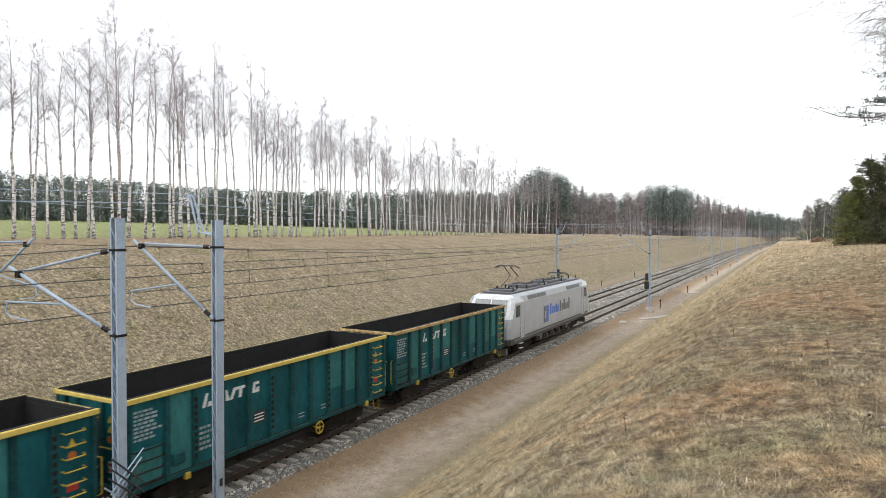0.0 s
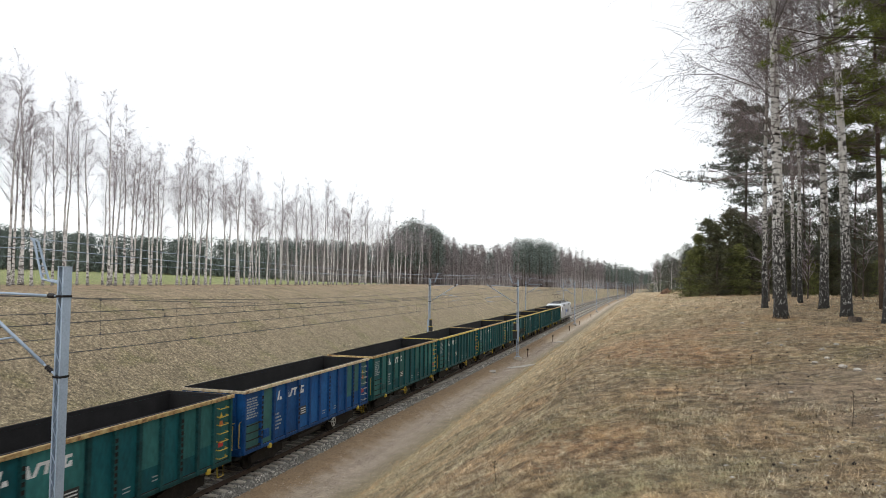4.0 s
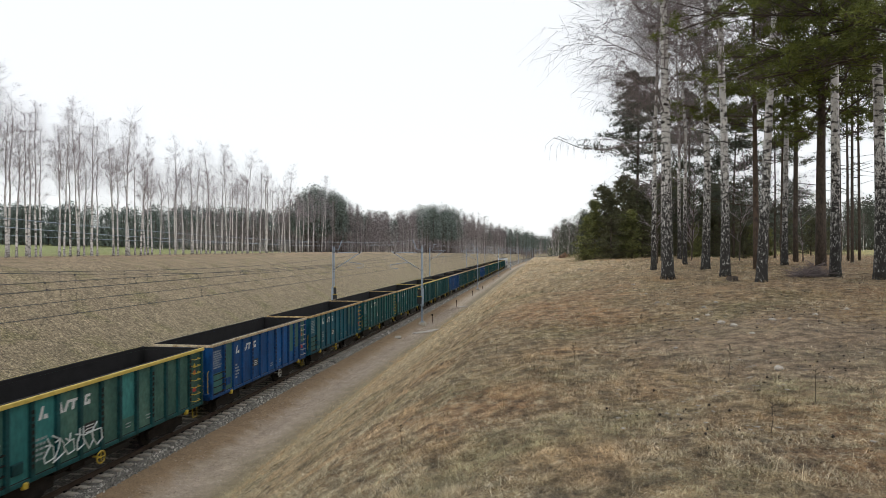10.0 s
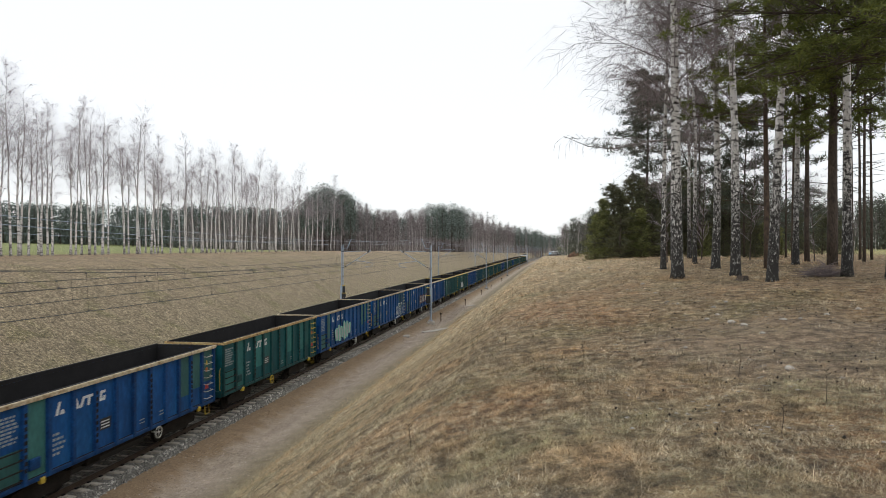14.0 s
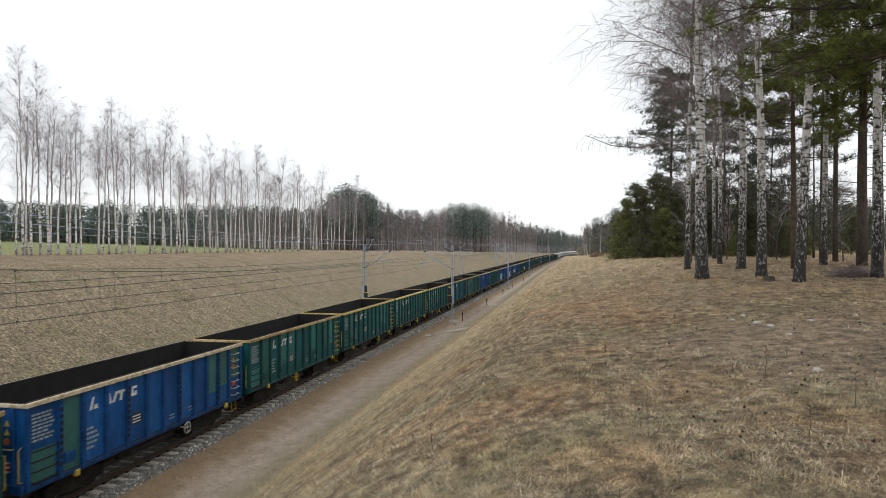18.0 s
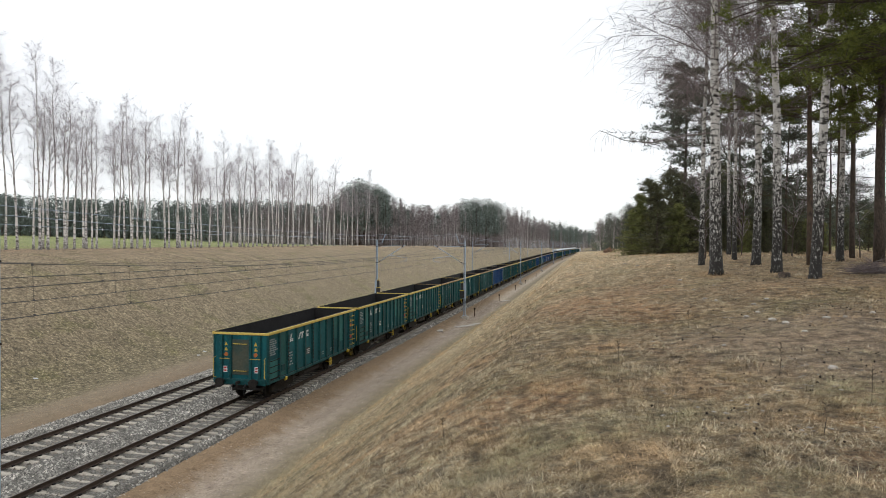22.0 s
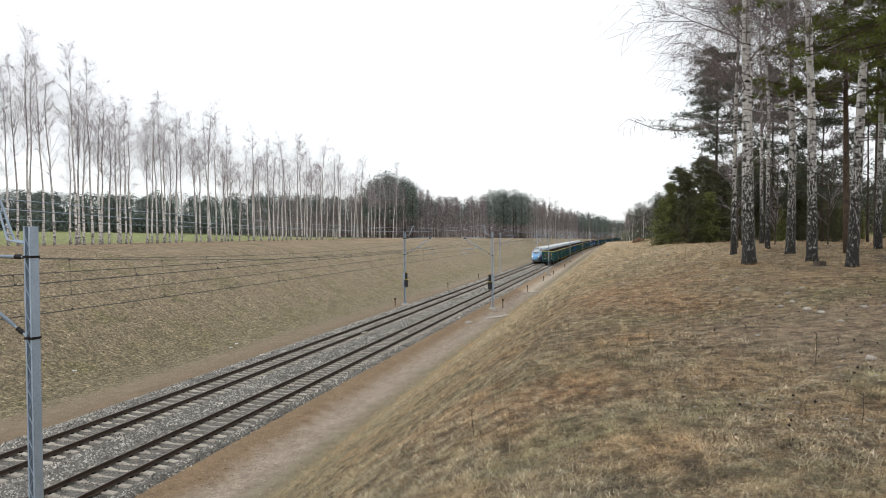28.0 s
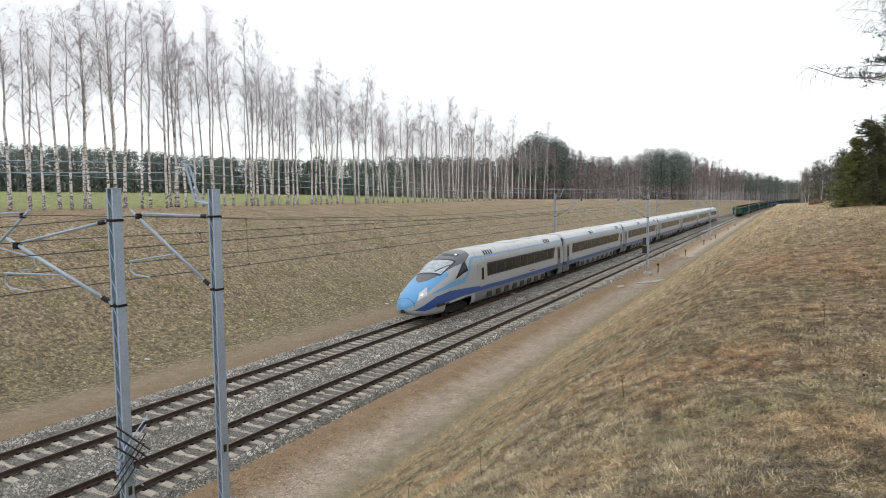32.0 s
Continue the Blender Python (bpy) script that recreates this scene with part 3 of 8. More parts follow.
for my in RIGHT_MASTS:
    copy_thing(plain_mast, pose(-13.3 + float(bend(my)), my, 0))
for my in LEFT_MASTS:
    copy_thing(plain_mast, pose(-24.2 + float(bend(my)), my, 0, 0, 0, 180))
# crossed straps round the foot of the twin mast
guard = thing("climbing_guard", "crossed grey and black straps bolted round a mast foot", "climbing guard", at=pose(-13.25, 9.85, 0))
for k in range(10):
    side, lean = k % 2 * 2 - 1, 0.16 * (k % 5) - 0.32
    gx, gz = 0.13 + 0.035 * (k % 3), 1.15 + 0.2 * (k % 5)
    strap = Build().tube([(gx, -0.42 * side + lean * 0.3, gz), (gx + 0.02, lean * 0.2, gz + 0.42), (gx, 0.42 * side + lean * 0.3, gz + 0.8)], 0.02, 4)
    part("strap", strap, BLACK if k % 3 else GALVANISED, guard)
for gy in (-0.14, 0.14):
    part("clamp", Build().box(-0.125, 0.22, gy - 0.02, gy + 0.02, 1.55, 1.62), GALVANISED, guard)
far_signal(-13.3, 73, 1)
far_signal(-24.2, 75.3, -1)


def hanging_wires(name, x, masts, high=7.25, sagging=0.95, contact_z=5.54):
    """Messenger, contact wire and droppers over one track."""
    line = thing(name, "contact wire hung from a sagging messenger wire", "overhead wire", "overhead wires")
    messenger, contact, droppers = Build(), Build(), Build()
    pts, low = [], []
    for a, b in zip(masts, masts[1:]):
        n = 14 if a < 300 else 6
        for k in range(n):
            t = k / n
            y, sag = a + (b - a) * t, 4 * t * (1 - t)
            pts.append((x + float(bend(y)) + 0.15 * math.sin(y / 40), y, high - sagging * sag))
            low.append((x + float(bend(y)) + 0.2 * math.sin(y / 22), y, contact_z - 0.05 * sag))
            if k and a < 300:
                droppers.tube([pts[-1], low[-1]], 0.004, 3)
                droppers.box(low[-1][0] - 0.015, low[-1][0] + 0.015, y - 0.035, y + 0.035, low[-1][2] - 0.012, low[-1][2] + 0.05)
                droppers.box(pts[-1][0] - 0.015, pts[-1][0] + 0.015, y - 0.03, y + 0.03, pts[-1][2] - 0.05, pts[-1][2] + 0.012)
    part("messenger_wire", messenger.tube(pts, 0.012, 5), WIRE, line)
    part("contact_wire", contact.tube(low, 0.015, 5), WIRE, line)
    tagged(part("wire_dropper", droppers, WIRE, line, "thin vertical droppers with clamps"), kind="stuff")


hanging_wires("overhead_wire", TR, [-55, 12.75] + RIGHT_MASTS, 7.3, 0.85)
hanging_wires("overhead_wire", TR + 0.55, [-60, 9.85, 75.6, 142], 6.8, 0.2, 6.47)
hanging_wires("overhead_wire", TL, [-60] + LEFT_MASTS, 7.3, 0.75)
for side, xw, zw, masts in ((1, -14.4, 8.7, [-55, 12.75] + RIGHT_MASTS), (-1, -23.05, 8.7, [-60] + LEFT_MASTS), (1, -14.25, 8.45, [-55, 12.75] + RIGHT_MASTS)):
    pts = []
    for a, b in zip(masts, masts[1:]):
        pts += [(xw + float(bend(a + (b - a) * k / 8)), a + (b - a) * k / 8, zw - 0.5 * 4 * (k / 8) * (1 - k / 8)) for k in range(8)]
    feeder = thing("feeder_wire", "single bare feeder wire strung along the mast tops", "overhead wire", "overhead wires")
    part("cable", Build().tube(pts, 0.009, 5), GALVANISED, feeder)

# small marker posts, cabinets and slabs beside the tracks
for mx, my, mh in ((-12.75, 76.5, 1.0), (-12.7, 98, 0.95), (-12.75, 121, 0.9), (-12.7, 140, 0.8), (-12.7, 170, 0.8), (-26.0, 77, 0.9), (-26.2, 104, 0.8), (-26.1, 128, 0.8)):
    p = thing("marker_post", "short rusty marker post beside the track", "marker post", "marker posts", at=pose(mx, my, height(mx, my) - 0.05))
    part("post", Build().box(-0.05, 0.05, -0.05, 0.05, 0, mh, 0, 0.012), RUSTY, p)
    part("head", Build().box(-0.09, 0.09, -0.06, 0.06, mh - 0.16, mh + 0.04, 0, 0.015), IRON, p)
for sx, sy, sl, sw, turn in ((-12.3, 67.2, 2.6, 0.75, -34), (-11.4, 69.3, 1.9, 0.6, -26), (-13.6, 61.8, 1.3, 0.6, 12), (-11.9, 98, 2.4, 0.6, -22)):
    slab = thing("concrete_slab", "pale flat concrete slab lying on the path", "slab", at=pose(sx, sy, height(sx, sy) + 0.02, 0, 0, turn))
    part("slab_body", Build().box(-sw / 2, sw / 2, -sl / 2, sl / 2, -0.08, 0.05, 0, 0.02), plain("pale_concrete", (0.42, 0.385, 0.34), 0.9), slab)
for bx_, by_ in ((TL + 0.9, 50.5), (TR - 1.4, 51.0), (TR + 0.05, 50.6), (TL - 1.15, 50.2)):
    box_thing = thing("track_magnet", "small weathered track-side box between the rails", "track equipment", at=pose(bx_, by_, -0.2))
    part("housing", Build().box(-0.16, 0.16, -0.35, 0.35, 0, 0.13, 0, 0.03), CONCRETE, box_thing)


# ---- freight train ----
WAGON, PITCH, SPEED = 12.15, 13.0, 22.69
PANELS = [0.0, 1.25, 2.2, 3.25, 4.3, 5.35, 6.35, 7.35, 8.35, 9.3, 10.2, 11.1, WAGON]


def wheelset(parent, y):
    w = Build()
    for s in (-1, 1):
        w.disc((s * 0.75, y, 0.46), "x", 0.46, 0.10, 22).disc((s * 0.69, y, 0.46), "x", 0.49, 0.03, 22)
        w.disc((s * 0.98, y, 0.46), "x", 0.13, 0.16, 10)
    w.tube([(-1.05, y, 0.46), (1.05, y, 0.46)], 0.08, 10)
    part("wheelset", w, IRON, parent)


def bogie(parent, y, wheelbase=1.8):
    b = Build()
    for s in (-1, 1):
        side = [(y - wheelbase / 2 - 0.35, 0.62), (y - wheelbase / 2 - 0.3, 0.3), (y - wheelbase / 2 + 0.3, 0.3), (y - 0.4, 0.22), (y + 0.4, 0.22),
                (y + wheelbase / 2 - 0.3, 0.3), (y + wheelbase / 2 + 0.3, 0.3), (y + wheelbase / 2 + 0.35, 0.62), (y + 0.5, 0.78), (y - 0.5, 0.78)]
        b.prism(side, "x", s * 0.94, s * 1.08)
        for k in (-0.14, 0.14):
            b.tube([(s * 1.0, y + k, 0.3), (s * 1.0, y + k, 0.72)], 0.085, 8)
    b.box(-1.0, 1.0, y - 0.22, y + 0.22, 0.5, 0.8, 0, 0.04)
    frame_part = part("bogie", b, IRON, parent, "dark cast bogie frame")
    for s in (-1, 1):
        wheelset(frame_part, y + s * wheelbase / 2)


def buffers(parent, y, out):
    for s in (-1, 1):
        b = Build().tube([(s * 0.875, y, 1.04), (s * 0.875, y + out * 0.3, 1.04)], 0.11, 10)
        b.tube([(s * 0.875, y + out * 0.3, 1.04), (s * 0.875, y + out * 0.38, 1.04)], 0.225, 14)
        part("buffer", b, IRON, parent)
    hook = Build().box(-0.07, 0.07, min(y, y + out * 0.3), max(y, y + out * 0.3), 0.96, 1.1, 0, 0.02)
    hook.tube([(0, y + out * 0.25, 1.0), (0.03, y + out * 0.32, 0.8), (0, y + out * 0.28, 0.62)], 0.035, 6)
    part("coupling", hook, IRON, parent)


def glyph_bars(build, y, z, w, h, x=1.373):
    """A plain bar standing for a piece of writing on the right-hand side."""
    return build.box(x, x + 0.004, y, y + w, z, z + h)


def freight_wagon(paint, posts, rim, patches, patch_paint, writing, full=(1,), wheel_at=-6.95, fittings=None):
    """Open high-sided wagon; y runs from its rear (-WAGON) to its front (0)."""
    w = new("freight_wagon")
    fittings = fittings or YELLOW
    zb, zt = 1.02, 3.28
    # the wide second box is added to darken the space beneath
    frame_b = Build().box(-0.3, 0.3, -WAGON + 0.05, -0.05, 0.66, 1.0, 0, 0.02).box(-1.05, 1.05, -8.6, -4.2, 0.6, 0.92, 0, 0.05)
    for s in (-1, 1):
        frame_b.box(min(s * 1.2, s * 1.4), max(s * 1.2, s * 1.4), -WAGON, 0, 0.92, 1.06, 0, 0.02)
    for k in range(7):
        yk = -WAGON + 0.4 + k * (WAGON - 0.8) / 6
        frame_b.box(-1.3, 1.3, yk - 0.07, yk + 0.07, 0.8, 1.0)
    part("underframe", frame_b, IRON, w)
    gear = Build().tube([(0.5, -6.8, 0.62), (0.5, -5.2, 0.62)], 0.2, 12).box(0.7, 1.1, -7.9, -7.2, 0.5, 0.8, 0, 0.03)
    gear.tube([(0.9, -9.0, 0.55), (0.9, -4.0, 0.6)], 0.03, 6).box(-1.1, -0.6, -6.4, -5.6, 0.45, 0.8, 0, 0.03)
    part("brake_gear", gear, IRON, w)
    # black blocks added to stop light passing beneath the wagon
    part("centre_sill", Build().box(-0.75, 0.75, -WAGON + 0.5, -0.5, 0.5, 0.64, 0, 0.02).box(-0.62, 0.62, -8.2, -4.0, 0.22, 0.5, 0, 0.03), BLACK, w)
    lining = Build()
    x1, y0, y1 = 1.32, -WAGON + 0.07, -0.07
    lining.add([(-x1, y0, 1.12), (x1, y0, 1.12), (x1, y1, 1.12), (-x1, y1, 1.12), (-x1, y0, zt), (x1, y0, zt), (x1, y1, zt), (-x1, y1, zt)],
               [(0, 1, 2, 3), (0, 4, 5, 1), (1, 5, 6, 2), (2, 6, 7, 3), (3, 7, 4, 0)])
    part("lining", lining, COAL, w, "coal-blackened inside of the empty wagon")
    for s in (-1, 1):
        for k, (a, b) in enumerate(zip(PANELS, PANELS[1:])):
            cut = zb + 0.62 + 0.14 * (k % 3) if k in patches and k not in full else zb + 0.02 if k in full else zt
            sheet_b = Build().box(min(s * 1.335, s * 1.372), max(s * 1.335, s * 1.372), a - WAGON, b - WAGON, zb, cut)
            if k in patches or k in full:
                sheet_b.box(min(s * 1.335, s * 1.372), max(s * 1.335, s * 1.372), a - WAGON, b - WAGON, cut, zt, 1)
            part("side_panel", sheet_b, [paint, patch_paint], w)
        for k, a in enumerate(PANELS):
            half = 0.07 if 0 < k < len(PANELS) - 1 else 0.05
            c = min(max(a - WAGON, -WAGON + 0.05), -0.05)
            prof = [(s * 1.365, c - half - 0.03), (s * 1.462, c - half), (s * 1.462, c + half), (s * 1.365, c + half + 0.03)]
            part("side_post", Build().prism(prof, "z", zb - 0.1, zt), posts, w)
        part("sole_bar", Build().box(min(s * 1.36, s * 1.44), max(s * 1.36, s * 1.44), -WAGON, 0, zb - 0.12, zb + 0.02, 0, 0.015), posts, w)
    for s in (-1, 1):
        top = Build().box(min(s * 1.40, s * 1.5), max(s * 1.40, s * 1.5), -WAGON - 0.06, 0.06, zt, zt + 0.13, 0, 0.012)
        part("side_rim", top, rim, w, "yellow-painted top rim, chipped and rusty")
        inner = Build().box(min(s * 1.315, s * 1.398), max(s * 1.315, s * 1.398), -WAGON, 0.0, zt, zt + 0.145, 0, 0.01)
        part("rim_lining", inner, COAL, w, "coal-blackened inner rim")
    for y, out in ((-WAGON, -1), (0, 1)):
        edge_b = Build().box(-1.397, 1.397, min(y, y + out * 0.06), max(y, y + out * 0.06), zt, zt + 0.11, 0, 0.01)
        part("end_rim", edge_b, rim, w)
        edge_b = Build().box(-1.31, 1.31, min(y - out * 0.002, y - out * 0.07), max(y - out * 0.002, y - out * 0.07), zt, zt + 0.12, 0, 0.01)
        part("rim_lining", edge_b, COAL, w)
    for y, out in ((-WAGON, -1), (0, 1)):
        wall = Build().box(-1.36, 1.36, min(y, y - out * 0.06), max(y, y - out * 0.06), zb - 0.1, zt)
        part("end_wall", wall, paint, w)
        for px in (-1.0, -0.52, 0.52, 1.0):
            ribs = Build().box(px - 0.07, px + 0.07, min(y, y + out * 0.09), max(y, y + out * 0.09), zb, zt, 0, 0.02)
            part("end_post", ribs, posts, w)
        door = part("end_door", Build().box(-0.44, 0.44, min(y, y + out * 0.035), max(y, y + out * 0.035), 1.35, 3.05, 0, 0.015), MUDDY, w, "mud-stained end door panel")
        for z in (1.55, 2.85):
            part("handle", Build().tube([(-0.34, y + out * 0.04, z), (-0.34, y + out * 0.12, z), (0.34, y + out * 0.12, z), (0.34, y + out * 0.04, z)], 0.02, 6), YELLOW, door, "yellow handrail")
        for s in (-1, 1):
            part("air_hose", Build().tube([(s * 0.32, y + out * 0.12, 0.92), (s * 0.34, y + out * 0.34, 0.8), (s * 0.36, y + out * 0.36, 0.5), (s * 0.3, y + out * 0.22, 0.4)], 0.028, 6), BLACK, w)
        part("head_stock", Build().box(-1.35, 1.35, min(y, y + out * 0.10), max(y, y + out * 0.10), 0.86, 1.16, 0, 0.03), posts, w)
        for s in (-1, 1):
            part("grab_rail", Build().tube([(s * 1.3, y + out * 0.05, 1.2), (s * 1.34, y + out * 0.2, 1.25), (s * 1.34, y + out * 0.2, 2.15), (s * 1.3, y + out * 0.05, 2.2)], 0.018, 6), YELLOW, w, "yellow grab rail")
            mark = Build()
            for z in (2.75, 2.5):
                mark.prism([(s * 0.78 - 0.09, z), (s * 0.78 + 0.09, z), (s * 0.78, z + 0.18)], "y", y + out * 0.004, y + out * 0.01)
            part("warning_mark", mark, YELLOW, w, "yellow triangular warning marks")
            part("warning_disc", Build().disc((s * 0.78, y + out * 0.01, 2.32), "y", 0.1, 0.012, 14), ORANGE, w)
            part("step_bar", Build().tube([(s * 0.55, y + out * 0.03, 2.15), (s * 0.55, y + out * 0.12, 2.13), (s * 1.05, y + out * 0.12, 2.13), (s * 1.05, y + out * 0.03, 2.15)], 0.016, 6), YELLOW, w)
            if out < 0:
                part("tail_board", Build().box(s * 0.82 - 0.1, s * 0.82 + 0.1, y - 0.02, y - 0.004, 1.45, 1.75, 0, 0.004), WHITE, w, "white and red tail board")
                part("tail_mark", Build().box(s * 0.82 - 0.07, s * 0.82 + 0.07, y - 0.026, y - 0.02, 1.5, 1.58).box(s * 0.82 - 0.07, s * 0.82 + 0.07, y - 0.026, y - 0.02, 1.63, 1.71), RED, w)
        buffers(w, y + out * 0.14, out)
    # ladder of yellow rungs by the front corner, stirrup below it
    for k in range(7):
        z = 1.22 + 0.3 * k
        part("rung", Build().tube([(1.38, -0.85, z), (1.52, -0.82, z - 0.02), (1.52, -0.34, z - 0.02), (1.38, -0.31, z)], 0.018, 6), fittings, w)
    stirrup = Build().tube([(1.36, -0.75, 0.95), (1.4, -0.75, 0.5), (1.4, -0.4, 0.5), (1.36, -0.4, 0.95)], 0.022, 6)
    part("stirrup", stirrup, YELLOW, w, "yellow foot stirrup")
    recess = Build().box(1.373, 1.38, -WAGON + 0.16, -WAGON + 1.1, 1.08, 2.02)
    part("recess_panel", recess, patch_paint, w, "faded panel behind the corner steps")
    for k in range(4):
        z = 1.14 + 0.29 * k
        part("rear_step", Build().tube([(1.38, -WAGON + 0.14, z), (1.49, -WAGON + 0.16, z), (1.49, -WAGON + 1.1, z), (1.38, -WAGON + 1.12, z)], 0.022, 6), IRON, w)
    for k, a in enumerate(PANELS[1:-1]):
        if (k + writing) % 3 == 0:
            streak = Build()
            for q in range(9):
                streak.box(1.4625, 1.4655, a - WAGON - 0.055, a - WAGON + 0.055, 1.3 + 0.2 * q, 1.42 + 0.2 * q)
            tagged(part("dirt_streak", streak, IRON, w, "row of dark scuff marks up a post"), kind="stuff")
    for yb in (-WAGON + 1.9, -1.35):
        part("corner_bracket", Build().box(1.36, 1.5, yb - 0.09, yb + 0.09, 0.78, 0.98, 0, 0.03), YELLOW, w, "yellow bracket")
    hub = part("brake_wheel", Build().tube([(1.5 + 0 * a, wheel_at + 0.21 * math.sin(a), 0.72 + 0.21 * math.cos(a)) for a in np.arange(14) * 2 * math.pi / 14], 0.024, 6, closed=True), fittings, w, "painted hand-brake wheel")
    spokes = Build()
    for a in np.arange(4) * math.pi / 2:
        spokes.tube([(1.5, wheel_at, 0.72), (1.5, wheel_at + 0.21 * math.sin(a), 0.72 + 0.21 * math.cos(a))], 0.018, 5)
    spokes.tube([(1.2, wheel_at, 0.72), (1.52, wheel_at, 0.72)], 0.03, 6)
    part("spoke", spokes, fittings, hub)
    # writing on the side: plain bars and shapes
    bars = Build()
    r = np.random.default_rng(writing)
    for row in range(8):
        start = -WAGON + 0.24
        while start < -WAGON + r.uniform(0.75, 1.05):
            wide = r.uniform(0.06, 0.2)
            glyph_bars(bars, start, 2.98 - 0.105 * row, wide, 0.06)
            start += wide + 0.05
    for row in range(5):
        start = -WAGON + 2.4
        while start < -WAGON + r.uniform(2.6, 2.95):
            wide = r.uniform(0.05, 0.16)
            glyph_bars(bars, start, 2.02 - 0.15 * row, wide, 0.075)
            start += wide + 0.05
    for row in range(2):
        glyph_bars(bars, -4.15, 1.3 + 0.12 * row, 0.4, 0.04)
        glyph_bars(bars, -5.4, 1.28 + 0.12 * row, 0.3, 0.035)
    tagged(part("stencilled_data", bars, STENCIL, w, "white stencilled data panels"), kind="stuff")
    logo = Build()
    yl, zl = -WAGON + 2.5, 2.62
    logo.add([(1.378, yl, zl), (1.378, yl + 0.13, zl), (1.378, yl + 0.24, zl + 0.4), (1.378, yl + 0.14, zl + 0.4)], [(0, 1, 2, 3)])
    logo.add([(1.378, yl + 0.2, zl), (1.378, yl + 0.4, zl), (1.378, yl + 0.37, zl + 0.14), (1.378, yl + 0.24, zl + 0.14)], [(0, 1, 2, 3)])
    for a, wide, h, slant in ((0.92, 0.14, 0.34, -0.1), (1.06, 0.13, 0.34, 0.16), (1.42, 0.13, 0.26, 0.05), (1.30, 0.42, 0.34, 0.05), (2.02, 0.1, 0.34, 0.05), (2.18, 0.12, 0.16, 0.03)):
        base = zl + (0.25 if wide > 0.4 else 0.0)
        logo.add([(1.378, yl + a, base), (1.378, yl + a + wide, base), (1.378, yl + a + wide + slant, zl + h), (1.378, yl + a + slant, zl + h)], [(0, 1, 2, 3)])
    for z0, z1 in ((0.0, 0.09), (0.25, 0.34)):
        logo.add([(1.378, yl + 2.1, zl + z0), (1.378, yl + 2.32, zl + z0), (1.378, yl + 2.33, zl + z1), (1.378, yl + 2.12, zl + z1)], [(0, 1, 2, 3)])
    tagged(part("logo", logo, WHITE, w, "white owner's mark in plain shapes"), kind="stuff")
    part("name_plate", Build().box(1.373, 1.379, -7.6, -7.05, 1.62, 2.0, 0), BLACK, w, "black plate with pale lines")
    lines = Build()
    for row in range(3):
        lines.box(1.379, 1.382, -7.55, -7.12, 1.68 + 0.1 * row, 1.72 + 0.1 * row)
    tagged(part("plate_lines", lines, WHITE, w), kind="stuff")
    part("hatch_box", Build().box(1.37, 1.45, -WAGON + 1.42, -WAGON + 1.85, 1.28, 1.62, 0, 0.02), posts, w)
    part("side_mark", Build().prism([(-0.69, 2.62), (-0.47, 2.62), (-0.58, 2.84)], "x", 1.373, 1.379), YELLOW, w, "yellow warning triangle")
    part("side_disc", Build().disc((1.376, -0.58, 2.42), "x", 0.11, 0.006, 14), ORANGE, w)
    part("side_plate", Build().box(1.373, 1.379, -0.72, -0.44, 1.58, 1.78), RED, w, "red plate")
    bogie(w, -2.3)
    bogie(w, -WAGON + 2.3)
    return w


SILVER_SPRAY, MINT_SPRAY = plain("silver_spray", (0.32, 0.36, 0.38), 0.5), plain("mint_spray", (0.22, 0.5, 0.42), 0.6)


